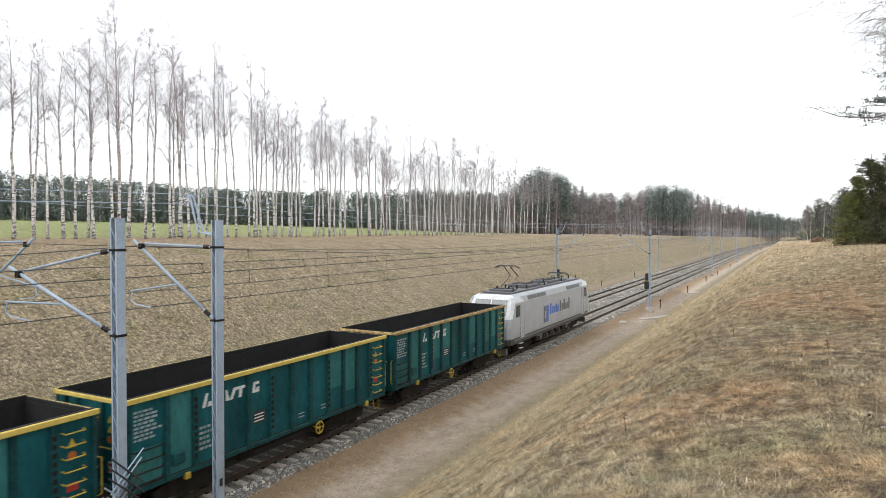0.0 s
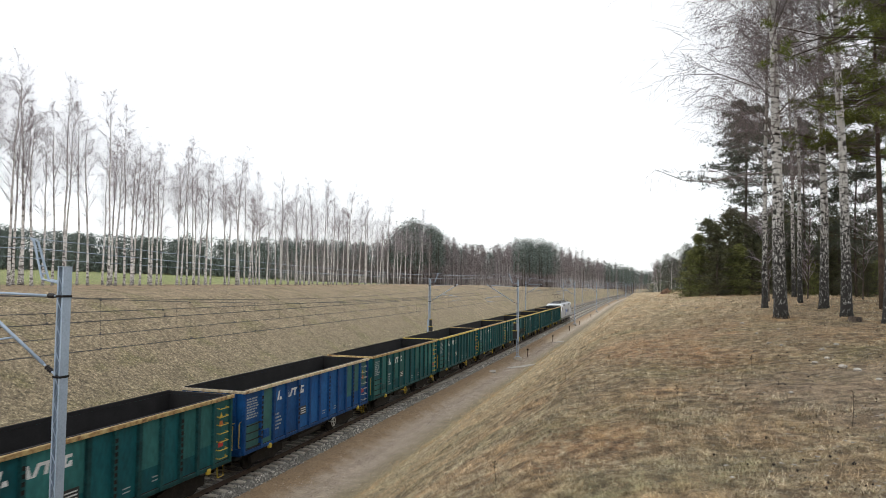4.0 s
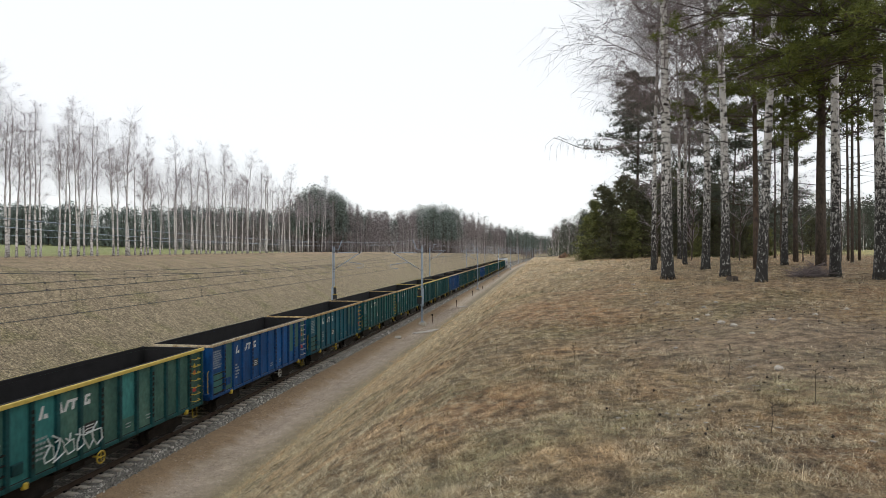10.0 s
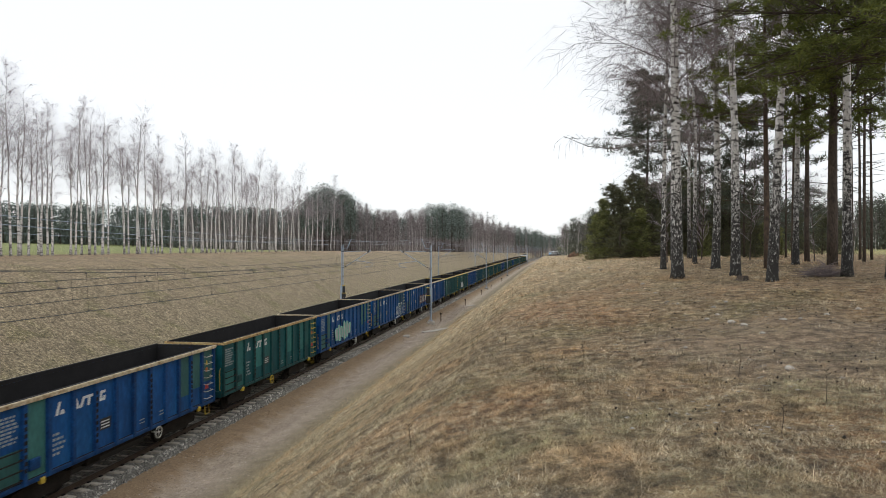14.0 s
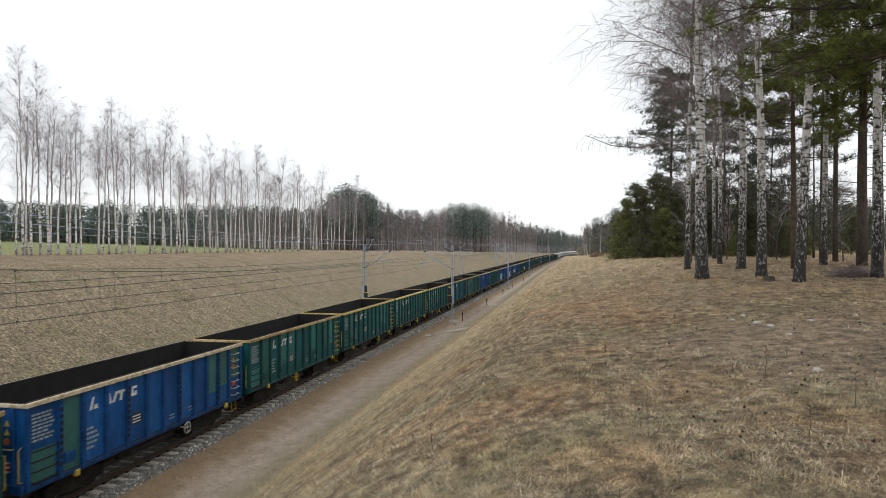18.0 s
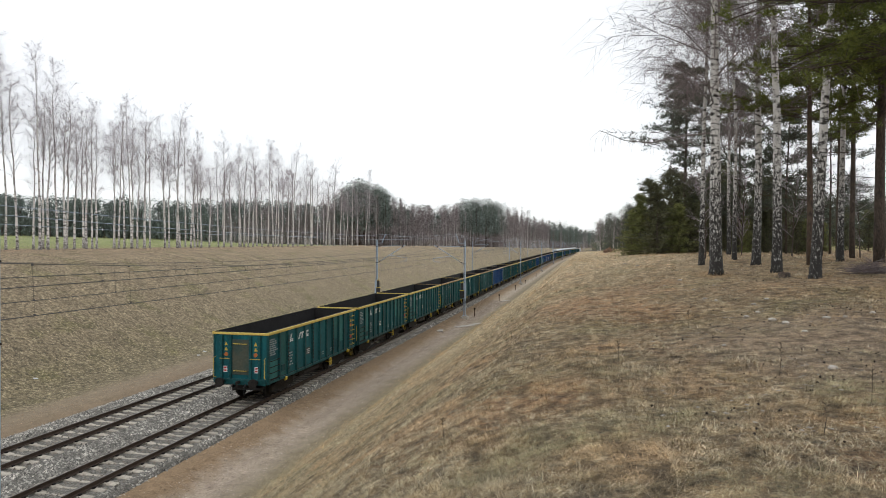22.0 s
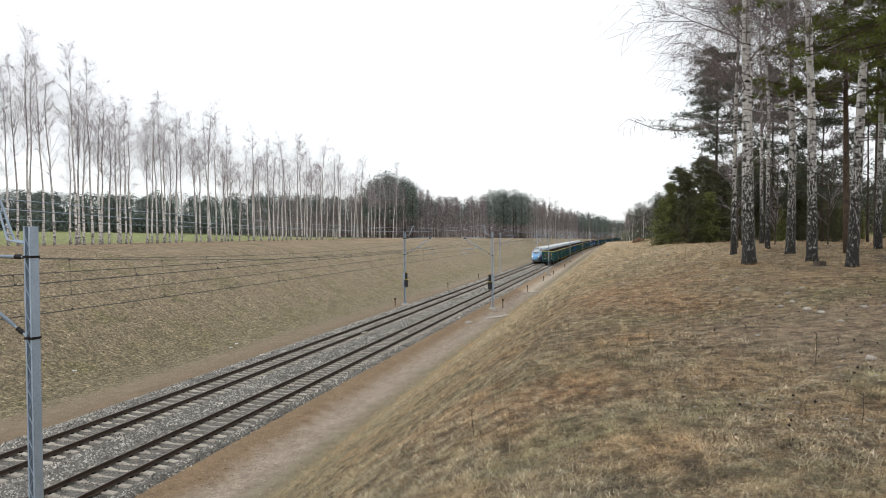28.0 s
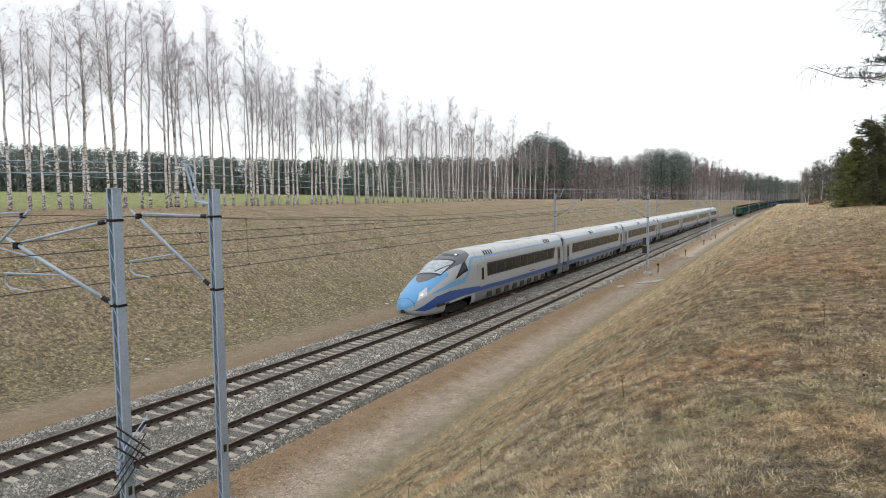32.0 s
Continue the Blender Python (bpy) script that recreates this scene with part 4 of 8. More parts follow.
def graffiti(w, kind):
    """Sprayed shapes on a wagon side, standing for tags that cannot be read."""
    r = np.random.default_rng(kind)
    x = 1.468
    if kind == 23:
        for k in range(6):
            yc, hh = -8.9 + 0.58 * k, 0.5 + 0.14 * math.sin(k * 2.3)
            ring = [(yc + 0.36 * math.cos(a) * (1 + 0.25 * math.sin(3 * a + k)), 1.7 + 0.03 * k + hh * math.sin(a) * (1 + 0.15 * math.cos(2 * a + k))) for a in np.arange(12) * math.pi / 6]
            part("graffiti_shape", Build().prism(ring, "x", x + 0.0006 * k, x + 0.004 + 0.0006 * k), SILVER_SPRAY, w, "silver sprayed graffiti")
            part("graffiti_outline", Build().tube([(x + 0.004, a, b) for a, b in ring], 0.035, 4, closed=True), MINT_SPRAY, w, "mint-green sprayed outline")
        return
    if kind == 21:
        shade, chalk = plain("maroon_spray", (0.10, 0.03, 0.05), 0.6), plain("chalky_spray", (0.52, 0.55, 0.56), 0.6)
        for k in range(5):
            yc = -5.3 + 1.0 * k
            part("graffiti_shade", Build().prism([(yc - 0.02, 1.42), (yc + 0.62, 1.38), (yc + 0.66, 2.3), (yc + 0.02, 2.34)], "x", x, x + 0.003), shade, w, "dark red sprayed block")
            line = [(x + 0.01, yc + 0.12, 1.55), (x + 0.01, yc + 0.14, 2.18), (x + 0.01, yc + 0.5, 2.16), (x + 0.01, yc + 0.48 - 0.12 * (k % 2), 1.56)]
            part("graffiti_outline", Build().tube(line, 0.05, 4, closed=k % 2 == 0), chalk, w, "pale sprayed block outline")
        return
    if kind == 22:
        chalk = plain("spray_paint", (0.55, 0.6, 0.6), 0.6)
        strokes = (((-3.9, 1.75), (-3.85, 2.0), (-3.35, 2.05), (-3.3, 1.85), (-3.0, 1.95)), ((-3.9, 1.55), (-3.2, 1.72), (-3.1, 1.05)), ((-3.95, 0.98), (-3.05, 1.08)),
                   ((-3.0, 2.05), (-2.95, 2.3), (-2.3, 2.28), (-2.35, 1.98), (-2.75, 2.0)), ((-2.9, 1.75), (-2.25, 1.8), (-2.2, 1.1), (-2.85, 1.05), (-2.9, 1.3), (-2.5, 1.35)), ((-2.95, 1.55), (-2.4, 1.6)),
                   ((-2.05, 2.25), (-1.5, 2.3), (-1.45, 2.05)), ((-1.95, 2.1), (-1.9, 1.5), (-1.95, 1.15)), ((-1.6, 1.2), (-1.0, 1.35), (-0.95, 1.75), (-1.3, 1.7), (-1.25, 1.5)))
        for k, stroke in enumerate(strokes):
            part("graffiti_stroke", Build().tube([(x, sy, sz) for sy, sz in stroke], 0.03, 4), chalk, w, "white sprayed stroke")
        for k in range(5):
            ya = -3.85 + 0.13 * k
            part("graffiti_scribble", Build().tube([(x, ya, 1.3), (x, ya + 0.1, 1.62 - 0.04 * k)], 0.016, 4), chalk, w, "thin sprayed scribble")
        return
    y = {18: -9.6, 3: -6.0}[kind]
    paint = plain("spray_paint", {3: (0.02, 0.03, 0.03)}.get(kind, (0.55, 0.6, 0.6)), 0.6)
    for k in range(14 if kind == 3 else 6):
        yc = y + 0.5 * k * (0.75 if kind == 3 else 0.9)
        pts = [(x, yc + r.uniform(-0.05, 0.35), 1.25 + 0.75 * z + r.uniform(-0.1, 0.1)) for z in (0, 0.4, 0.7, 1.0)]
        part("graffiti_stroke", Build().tube(pts, 0.03, 4), paint, w, "sprayed stroke")
        part("graffiti_stroke", Build().tube([pts[0], (x, yc + 0.5, 1.25 + r.uniform(0, 0.22)), (x, yc + 0.45, 1.7), pts[2], (x, yc + 0.1, 1.81)], 0.028, 4), paint, w, "sprayed stroke")


BASES = {
    "green": freight_wagon(GREEN_PAINT, GREEN_POST, RIM_WORN, (3, 4, 7, 9, 10, 11), GREEN_PATCH, 1, (1, 11)),
    "green_bright": freight_wagon(GREEN_PAINT, GREEN_POST, RIM_BRIGHT, (8, 9), GREEN_PATCH, 2, (1,), -4.4),
    "blue": freight_wagon(BLUE_PAINT, BLUE_POST, RIM_PALE, (9, 10, 11), BLUE_PATCH, 3, (1,), -4.4, plain("pale_fittings", (0.42, 0.42, 0.38), 0.6)),
    "teal": freight_wagon(TEAL_PAINT, TEAL_POST, RIM_WORN, (8, 9), BLUE_PATCH, 4, (1,), -6.95),
    "old": freight_wagon(OLD_GREEN, GREEN_POST, RIM_BRIGHT, (2, 6), GREEN_PATCH, 5),
}
LABELS = {"green": "dark green open freight wagon with a worn yellow rim", "green_bright": "dark green open freight wagon with a bright yellow rim",
          "blue": "blue open freight wagon with faded green panels", "teal": "teal open freight wagon with faded panels", "old": "weathered pale green open freight wagon"}
KINDS = {7: "blue", 11: "blue", 17: "blue", 20: "blue", 21: "blue", 22: "blue", 23: "blue", 25: "blue", 27: "teal", 32: "blue", 16: "teal", 18: "old"}
for bright in (1, 2, 3, 5, 12, 13, 19, 29, 30, 34, 36, 37, 38):
    KINDS[bright] = "green_bright"
WAGONS, used = [], set()
for number in range(39):
    sort = KINDS.get(number, "green")
    base = BASES[sort]
    unit = base if sort not in used else copy_thing(base, Matrix())
    used.add(sort)
    tagged(unit, LABELS[sort], "freight wagon", "wagons of the freight train")
    WAGONS.append(unit)
    unit.location = (TR, 36.45 - PITCH * number, 0)
for number in (3, 18, 21, 22, 23):
    graffiti(WAGONS[number], number)
for number in (21, 22, 23):
    tagged(WAGONS[number], "blue open freight wagon with sprayed graffiti on its side")


# ---- electric locomotive ----
def electric_locomotive():
    loco = thing("electric_locomotive", "silver-grey electric locomotive with white cab tops", "locomotive")
    SILVER = surface("silver_loco_paint", [(0.3, (0.37, 0.39, 0.425)), (0.7, (0.45, 0.472, 0.51))], 0.8, 0.5, 0.0, 0.03, 8, 0.08)
    PALE = plain("white_cab_paint", (0.72, 0.75, 0.78), 0.4)
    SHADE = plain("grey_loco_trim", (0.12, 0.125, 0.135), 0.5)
    GLASS = plain("cab_glass", (0.045, 0.058, 0.07), 0.15)
    GLASS.node_tree.nodes["Principled BSDF"].inputs["Specular IOR Level"].default_value = 0.3
    # pale base stands for the sky mirrored in the windscreen
    SCREEN = plain("sky_pale_windscreen", (0.16, 0.175, 0.19), 0.12)
    n = 18.0

    def ring(half, inset, z, c=0.16):
        y0, y1 = inset, n - inset
        return [(-half + c, y0, z), (half - c, y0, z), (half, y0 + c * 1.6, z), (half, y1 - c * 1.6, z), (half - c, y1, z), (-half + c, y1, z), (-half, y1 - c * 1.6, z), (-half, y0 + c * 1.6, z)]

    levels = [(1.38, 0.35, 0.78), (1.45, 0.10, 1.18), (1.47, 0.05, 1.3), (1.48, 0.08, 1.9), (1.48, 0.30, 2.4), (1.47, 0.75, 3.3), (1.36, 0.93, 3.66), (1.10, 1.05, 3.82)]
    body = Build()
    v, f, slots = [], [], []
    for level in levels:
        v += ring(*level)
    for k in range(len(levels) - 1):
        for i in range(8):
            f.append((8 * k + i, 8 * k + (i + 1) % 8, 8 * k + 8 + (i + 1) % 8, 8 * k + 8 + i))
            slots.append(2 if k == 0 else 1 if (k >= 4 and i in (0, 4, 1, 3, 5, 7)) else 0)
    f.append(tuple(range(8 * len(levels) - 8, 8 * len(levels))))
    slots.append(2)
    body.add(v, f)
    body.m = slots
    part("body", body, [SILVER, PALE, plain("dark_loco_underside", (0.075, 0.077, 0.082), 0.6)], loco)
    for y, out in ((0, -1), (n, 1)):
        s = -out
        screen = part("windscreen", Build().add([(-1.22, y + s * 0.375, 2.5), (1.22, y + s * 0.375, 2.5), (1.14, y + s * 0.875, 3.6), (-1.14, y + s * 0.875, 3.6)]
                                                + [(-1.22, y + s * 0.335, 2.5), (1.22, y + s * 0.335, 2.5), (1.14, y + s * 0.835, 3.6), (-1.14, y + s * 0.835, 3.6)],
                                                [(0, 1, 2, 3), (4, 5, 6, 7), (0, 1, 5, 4), (1, 2, 6, 5), (2, 3, 7, 6), (3, 0, 4, 7)]), PALE, loco, "white windscreen frame")
        for x0, x1 in ((-1.12, -0.05), (0.05, 1.12)):
            t0, t1 = x0 * 0.94, x1 * 0.94
            part("pane", Build().add([(x0, y + s * 0.35, 2.6), (x1, y + s * 0.35, 2.6), (t1, y + s * 0.78, 3.52), (t0, y + s * 0.78, 3.52),
                                      (x0, y + s * 0.40, 2.6), (x1, y + s * 0.40, 2.6), (t1, y + s * 0.83, 3.52), (t0, y + s * 0.83, 3.52)],
                                     [(0, 1, 2, 3), (4, 5, 6, 7), (0, 1, 5, 4), (1, 2, 6, 5), (2, 3, 7, 6), (3, 0, 4, 7)]), SCREEN, screen, "pale reflecting pane")
        for e in (-1, 1):
            part("headlight", Build().disc((e * 0.95, y + out * -0.03, 1.55), "y", 0.12, 0.08, 12), PALE, loco)
            part("cab_window", Build().prism([(y + s * 1.05, 2.45), (y + s * 1.75, 2.45), (y + s * 1.75, 3.15), (y + s * 1.2, 3.15)], "x", e * 1.475, e * 1.488), GLASS, loco, "dark cab side window")
            part("cab_door", Build().box(min(e * 1.478, e * 1.49), max(e * 1.478, e * 1.49), min(y + s * 1.95, y + s * 2.6), max(y + s * 1.95, y + s * 2.6), 1.0, 3.2, 0), SILVER, loco)
            part("cab_handrail", Build().tube([(e * 1.5, y + s * 1.85, 1.1), (e * 1.53, y + s * 1.85, 1.2), (e * 1.53, y + s * 1.85, 2.2), (e * 1.5, y + s * 1.85, 2.3)], 0.018, 6), PALE, loco)
        for e in (-1, 1):
            shoulder = Build().add([(e * 1.474, y + s * 0.78, 3.32), (e * 1.474, y + s * 2.5, 3.32), (e * 1.366, y + s * 2.0, 3.665), (e * 1.366, y + s * 0.95, 3.665),
                                    (e * 1.44, y + s * 0.78, 3.30), (e * 1.44, y + s * 2.5, 3.30), (e * 1.33, y + s * 2.0, 3.65), (e * 1.33, y + s * 0.95, 3.65)],
                                   [(0, 1, 2, 3), (4, 5, 6, 7), (0, 1, 5, 4), (1, 2, 6, 5), (2, 3, 7, 6), (3, 0, 4, 7)])
            part("cab_shoulder", shoulder, PALE, loco, "white cab shoulder panel")
            for edge_y in (1.93, 2.62):
                part("door_joint", Build().box(min(e * 1.482, e * 1.492), max(e * 1.482, e * 1.492), y + s * edge_y - 0.02, y + s * edge_y + 0.02, 1.0, 3.2), SHADE, loco)
        buffers(loco, y + out * -0.02, out)
        part("snow_plough", Build().box(-1.2, 1.2, min(y + s * 0.3, y + s * 0.5), max(y + s * 0.3, y + s * 0.5), 0.2, 0.62, 0, 0.03), SHADE, loco)
    roof = Build().box(-0.95, 0.95, 1.6, n - 1.6, 3.8, 3.92, 0, 0.03)
    part("roof_deck", roof, SHADE, loco)
    for e in (-1, 1):
        for k, y in enumerate((3.3, 5.1, 11.6, 13.2)):
            part("roof_grille", Build().add([(e * 1.462, y, 3.36), (e * 1.462, y + 1.7, 3.36), (e * 1.395, y + 1.7, 3.6), (e * 1.395, y, 3.6), (e * 1.42, y, 3.32), (e * 1.42, y + 1.7, 3.32), (e * 1.34, y + 1.7, 3.6), (e * 1.34, y, 3.6)],
                                            [(0, 1, 2, 3), (4, 5, 1, 0), (2, 1, 5, 6), (3, 2, 6, 7), (0, 3, 7, 4)]), SHADE, loco, "dark roof-edge grille")
        part("side_sill", Build().box(min(e * 1.44, e * 1.495), max(e * 1.44, e * 1.495), 0.8, n - 0.8, 0.98, 1.1, 0, 0.015), SHADE, loco)
    for y in (2.6, 4.0, 13.6, 15.4):
        for e in (-0.4, 0.4):
            part("roof_insulator", Build().tube([(e, y, 3.9), (e, y, 4.22)], 0.06, 8), INSULATOR, loco)
    for y in (6.5, 9.0, 11.5):
        part("roof_insulator", Build().tube([(0.5, y, 3.9), (0.5, y, 4.3)], 0.05, 8), INSULATOR, loco)
    for y, l, h, w in ((2.0, 1.2, 0.14, 0.7), (5.2, 1.8, 0.22, 0.75), (7.6, 1.6, 0.12, 0.8), (9.8, 2.2, 0.2, 0.7), (12.6, 1.3, 0.16, 0.75)):
        hood = part("roof_box", Build().box(-w, w, y, y + l, 3.9, 3.92 + h, 0, 0.04), SHADE, loco)
        part("roof_hatch", Build().box(-w + 0.15, w - 0.15, y + 0.2, y + l - 0.2, 3.92 + h, 3.935 + h, 0, 0.005), IRON, hood)
    for y, e in ((2.2, 0.85), (4.7, 0.8), (8.2, 0.85), (12.3, 0.8), (15.8, 0.85)):
        part("roof_insulator", Build().tube([(e, y, 3.85), (e, y, 4.2)], 0.045, 7), INSULATOR, loco)
    for e in (-1, 1):
        for k in range(6):
            y = 5.0 + 1.4 * k
            part("sill_bracket", Build().box(min(e * 1.2, e * 1.42), max(e * 1.2, e * 1.42), y, y + 0.8, 0.42, 0.74, 0, 0.03), IRON, loco)
        part("sand_hose", Build().tube([(e * 1.25, 1.6, 0.75), (e * 1.3, 1.7, 0.4), (e * 1.1, 1.9, 0.15)], 0.03, 5), IRON, loco)
        part("cab_step", Build().box(min(e * 1.3, e * 1.46), max(e * 1.3, e * 1.46), 2.0, 2.5, 0.4, 0.44).box(min(e * 1.3, e * 1.46), max(e * 1.3, e * 1.46), 2.0, 2.5, 0.7, 0.74), PALE, loco)
    part("roof_busbar", Build().tube([(0.5, 4.0, 4.28), (0.5, 14.0, 4.28)], 0.02, 6), SHADE, loco)
    for y, raised in ((3.2, True), (14.6, False)):
        pan = Build()
        for e in (-0.35, 0.35):
            if raised:
                pan.tube([(e, y, 4.15), (e * 0.8, y + 1.35, 4.75), (e * 0.6, y + 0.1, 5.42)], 0.04, 6)
            else:
                pan.tube([(e, y - 0.9, 4.2), (e * 0.8, y + 0.9, 4.3), (e * 0.6, y - 0.7, 4.42)], 0.026, 6)
        z, dy = (5.48, 0.1) if raised else (4.46, -0.7)
        for o in (-0.14, 0.14):
            pan.tube([(-0.85, y + dy + o, z - 0.16), (-0.6, y + dy + o, z), (0.6, y + dy + o, z), (0.85, y + dy + o, z - 0.16)], 0.024, 6)
        part("pantograph", pan, BLACK, loco, "raised pantograph" if raised else "folded pantograph")
    mark = Build().box(1.482, 1.489, 6.3, 6.75, 2.3, 2.62).box(1.482, 1.489, 6.3, 6.5, 1.75, 2.3).box(1.482, 1.489, 6.3, 6.75, 1.5, 1.75)
    part("dark_mark", mark, SHADE, loco, "dark angular mark")
    blue_ink = plain("blue_lettering", (0.03, 0.14, 0.55), 0.4)
    block = Build().box(1.482, 1.489, 6.85, 7.3, 1.5, 2.62)
    for k, (a, h) in enumerate(((7.6, 0.75), (8.05, 0.5), (8.45, 0.5), (8.85, 0.62), (9.25, 0.5))):
        block.box(1.482, 1.489, a, a + 0.3, 1.95, 1.95 + h)
    part("blue_mark", block, blue_ink, loco, "blue owner's mark in plain bars")
    dark = Build()
    for k, (a, h) in enumerate(((9.8, 0.75), (10.25, 0.5), (10.7, 0.8), (10.98, 0.5), (11.45, 0.5), (11.9, 0.8))):
        dark.box(1.482, 1.489, a, a + 0.3, 1.95, 1.95 + h)
    part("dark_lettering", dark, SHADE, loco, "dark owner's mark in plain bars")
    under = Build().box(-1.3, 1.3, 6.6, 11.4, 0.3, 0.64, 0, 0.05).box(1.1, 1.4, 5.2, 6.3, 0.45, 0.8, 0, 0.03).box(1.1, 1.4, 11.7, 12.8, 0.45, 0.8, 0, 0.03)
    part("equipment_box", under, SHADE, loco)
    bogie(loco, 4.0, 2.6)
    bogie(loco, n - 4.0, 2.6)
    return loco


LOCO = electric_locomotive()
LOCO.location = (TR, 37.15, 0)
SLIP = [(0, 0.0), (2, -0.5), (4, -1.0), (6, -1.4), (8, -1.7), (10, -1.65), (12, -1.55), (13, -1.3), (16, -1.0), (18, -0.7), (20, -0.35), (21.6, 0.0), (24, 0.3), (28, 0.5), (32, 0.5)]


# ---- tilting express train ----
CAR_SILVER = surface("silver_train_paint", [(0.3, (0.36, 0.37, 0.38)), (0.7, (0.46, 0.47, 0.48))], 0.5, 0.32, 0.1, 0.02, 6, 0.05)
CAR_ROOF = surface("pale_grey_roof", [(0.3, (0.50, 0.51, 0.51)), (0.7, (0.62, 0.63, 0.63))], 0.6, 0.5, 0, 0.05, 6, 0.08)
CAR_MASK = plain("dark_grey_mask", (0.10, 0.105, 0.12), 0.3)
CAR_SKIRT = plain("grey_skirt", (0.16, 0.165, 0.17), 0.5)
CAR_GLASS = plain("tinted_glass", (0.008, 0.011, 0.016), 0.12)
CAR_BAND = plain("dark_window_band", (0.035, 0.038, 0.045), 0.3)
for glazing in (CAR_GLASS, CAR_BAND):
    glazing.node_tree.nodes["Principled BSDF"].inputs["Specular IOR Level"].default_value = 0.14
SCREEN = plain("reflecting_windscreen", (0.42, 0.47, 0.50), 0.06, 0.75)
LAMP = bpy.data.materials.new("headlamp_glow")
LAMP.use_nodes = True
LAMP.node_tree.nodes["Principled BSDF"].inputs["Emission Color"].default_value = (1, 0.97, 0.9, 1)
LAMP.node_tree.nodes["Principled BSDF"].inputs["Emission Strength"].default_value = 1.6

LENS = plain("clear_lamp_cover", (0.62, 0.66, 0.68), 0.12)

NOSE_TOP = [(0, 1.15), (0.12, 1.42), (0.4, 1.68), (1, 2.0), (2, 2.38), (3, 2.74), (4, 3.14), (5, 3.52), (6, 3.80), (7, 3.96), (8.5, 4.05), (30, 4.05)]
NOSE_WIDE = [(0, 0.15), (0.12, 0.42), (0.4, 0.68), (1, 0.96), (2, 1.2), (3.5, 1.36), (5, 1.41), (30, 1.415)]
NOSE_LOW = [(0, 0.95), (0.12, 0.80), (0.5, 0.60), (1.2, 0.42), (2, 0.36), (30, 0.36)]


def hull(s, a, grow=0.0):
    """Point of the shell at s metres from the tip and angle a (0: side, 90: roof, below 0: skirt), right-hand side."""
    span = min(0.55, 0.45 * s)
    top, wide, low = (np.mean([np.interp(s + d * span, *np.array(t).T) for d in (-1, -0.6, -0.2, 0.2, 0.6, 1)]) for t in (NOSE_TOP, NOSE_WIDE, NOSE_LOW))
    mid = np.interp(s, [0, 2, 6], [1.0, 1.3, 1.7])
    r = np.radians(a)
    p = np.interp(s, [0, 3, 9], [0.85, 0.62, 0.42])
    x = (wide + grow) * np.abs(np.cos(r)) ** np.where(a >= 0, p, np.interp(s, [0, 2, 5], [0.3, 0.22, 0.1]))
    z = mid + np.where(a >= 0, (top + grow - mid) * np.abs(np.sin(r)) ** np.interp(s, [0, 3, 9], [0.9, 0.8, 0.62]), -(mid - low) * np.abs(np.sin(r)))
    return x, z


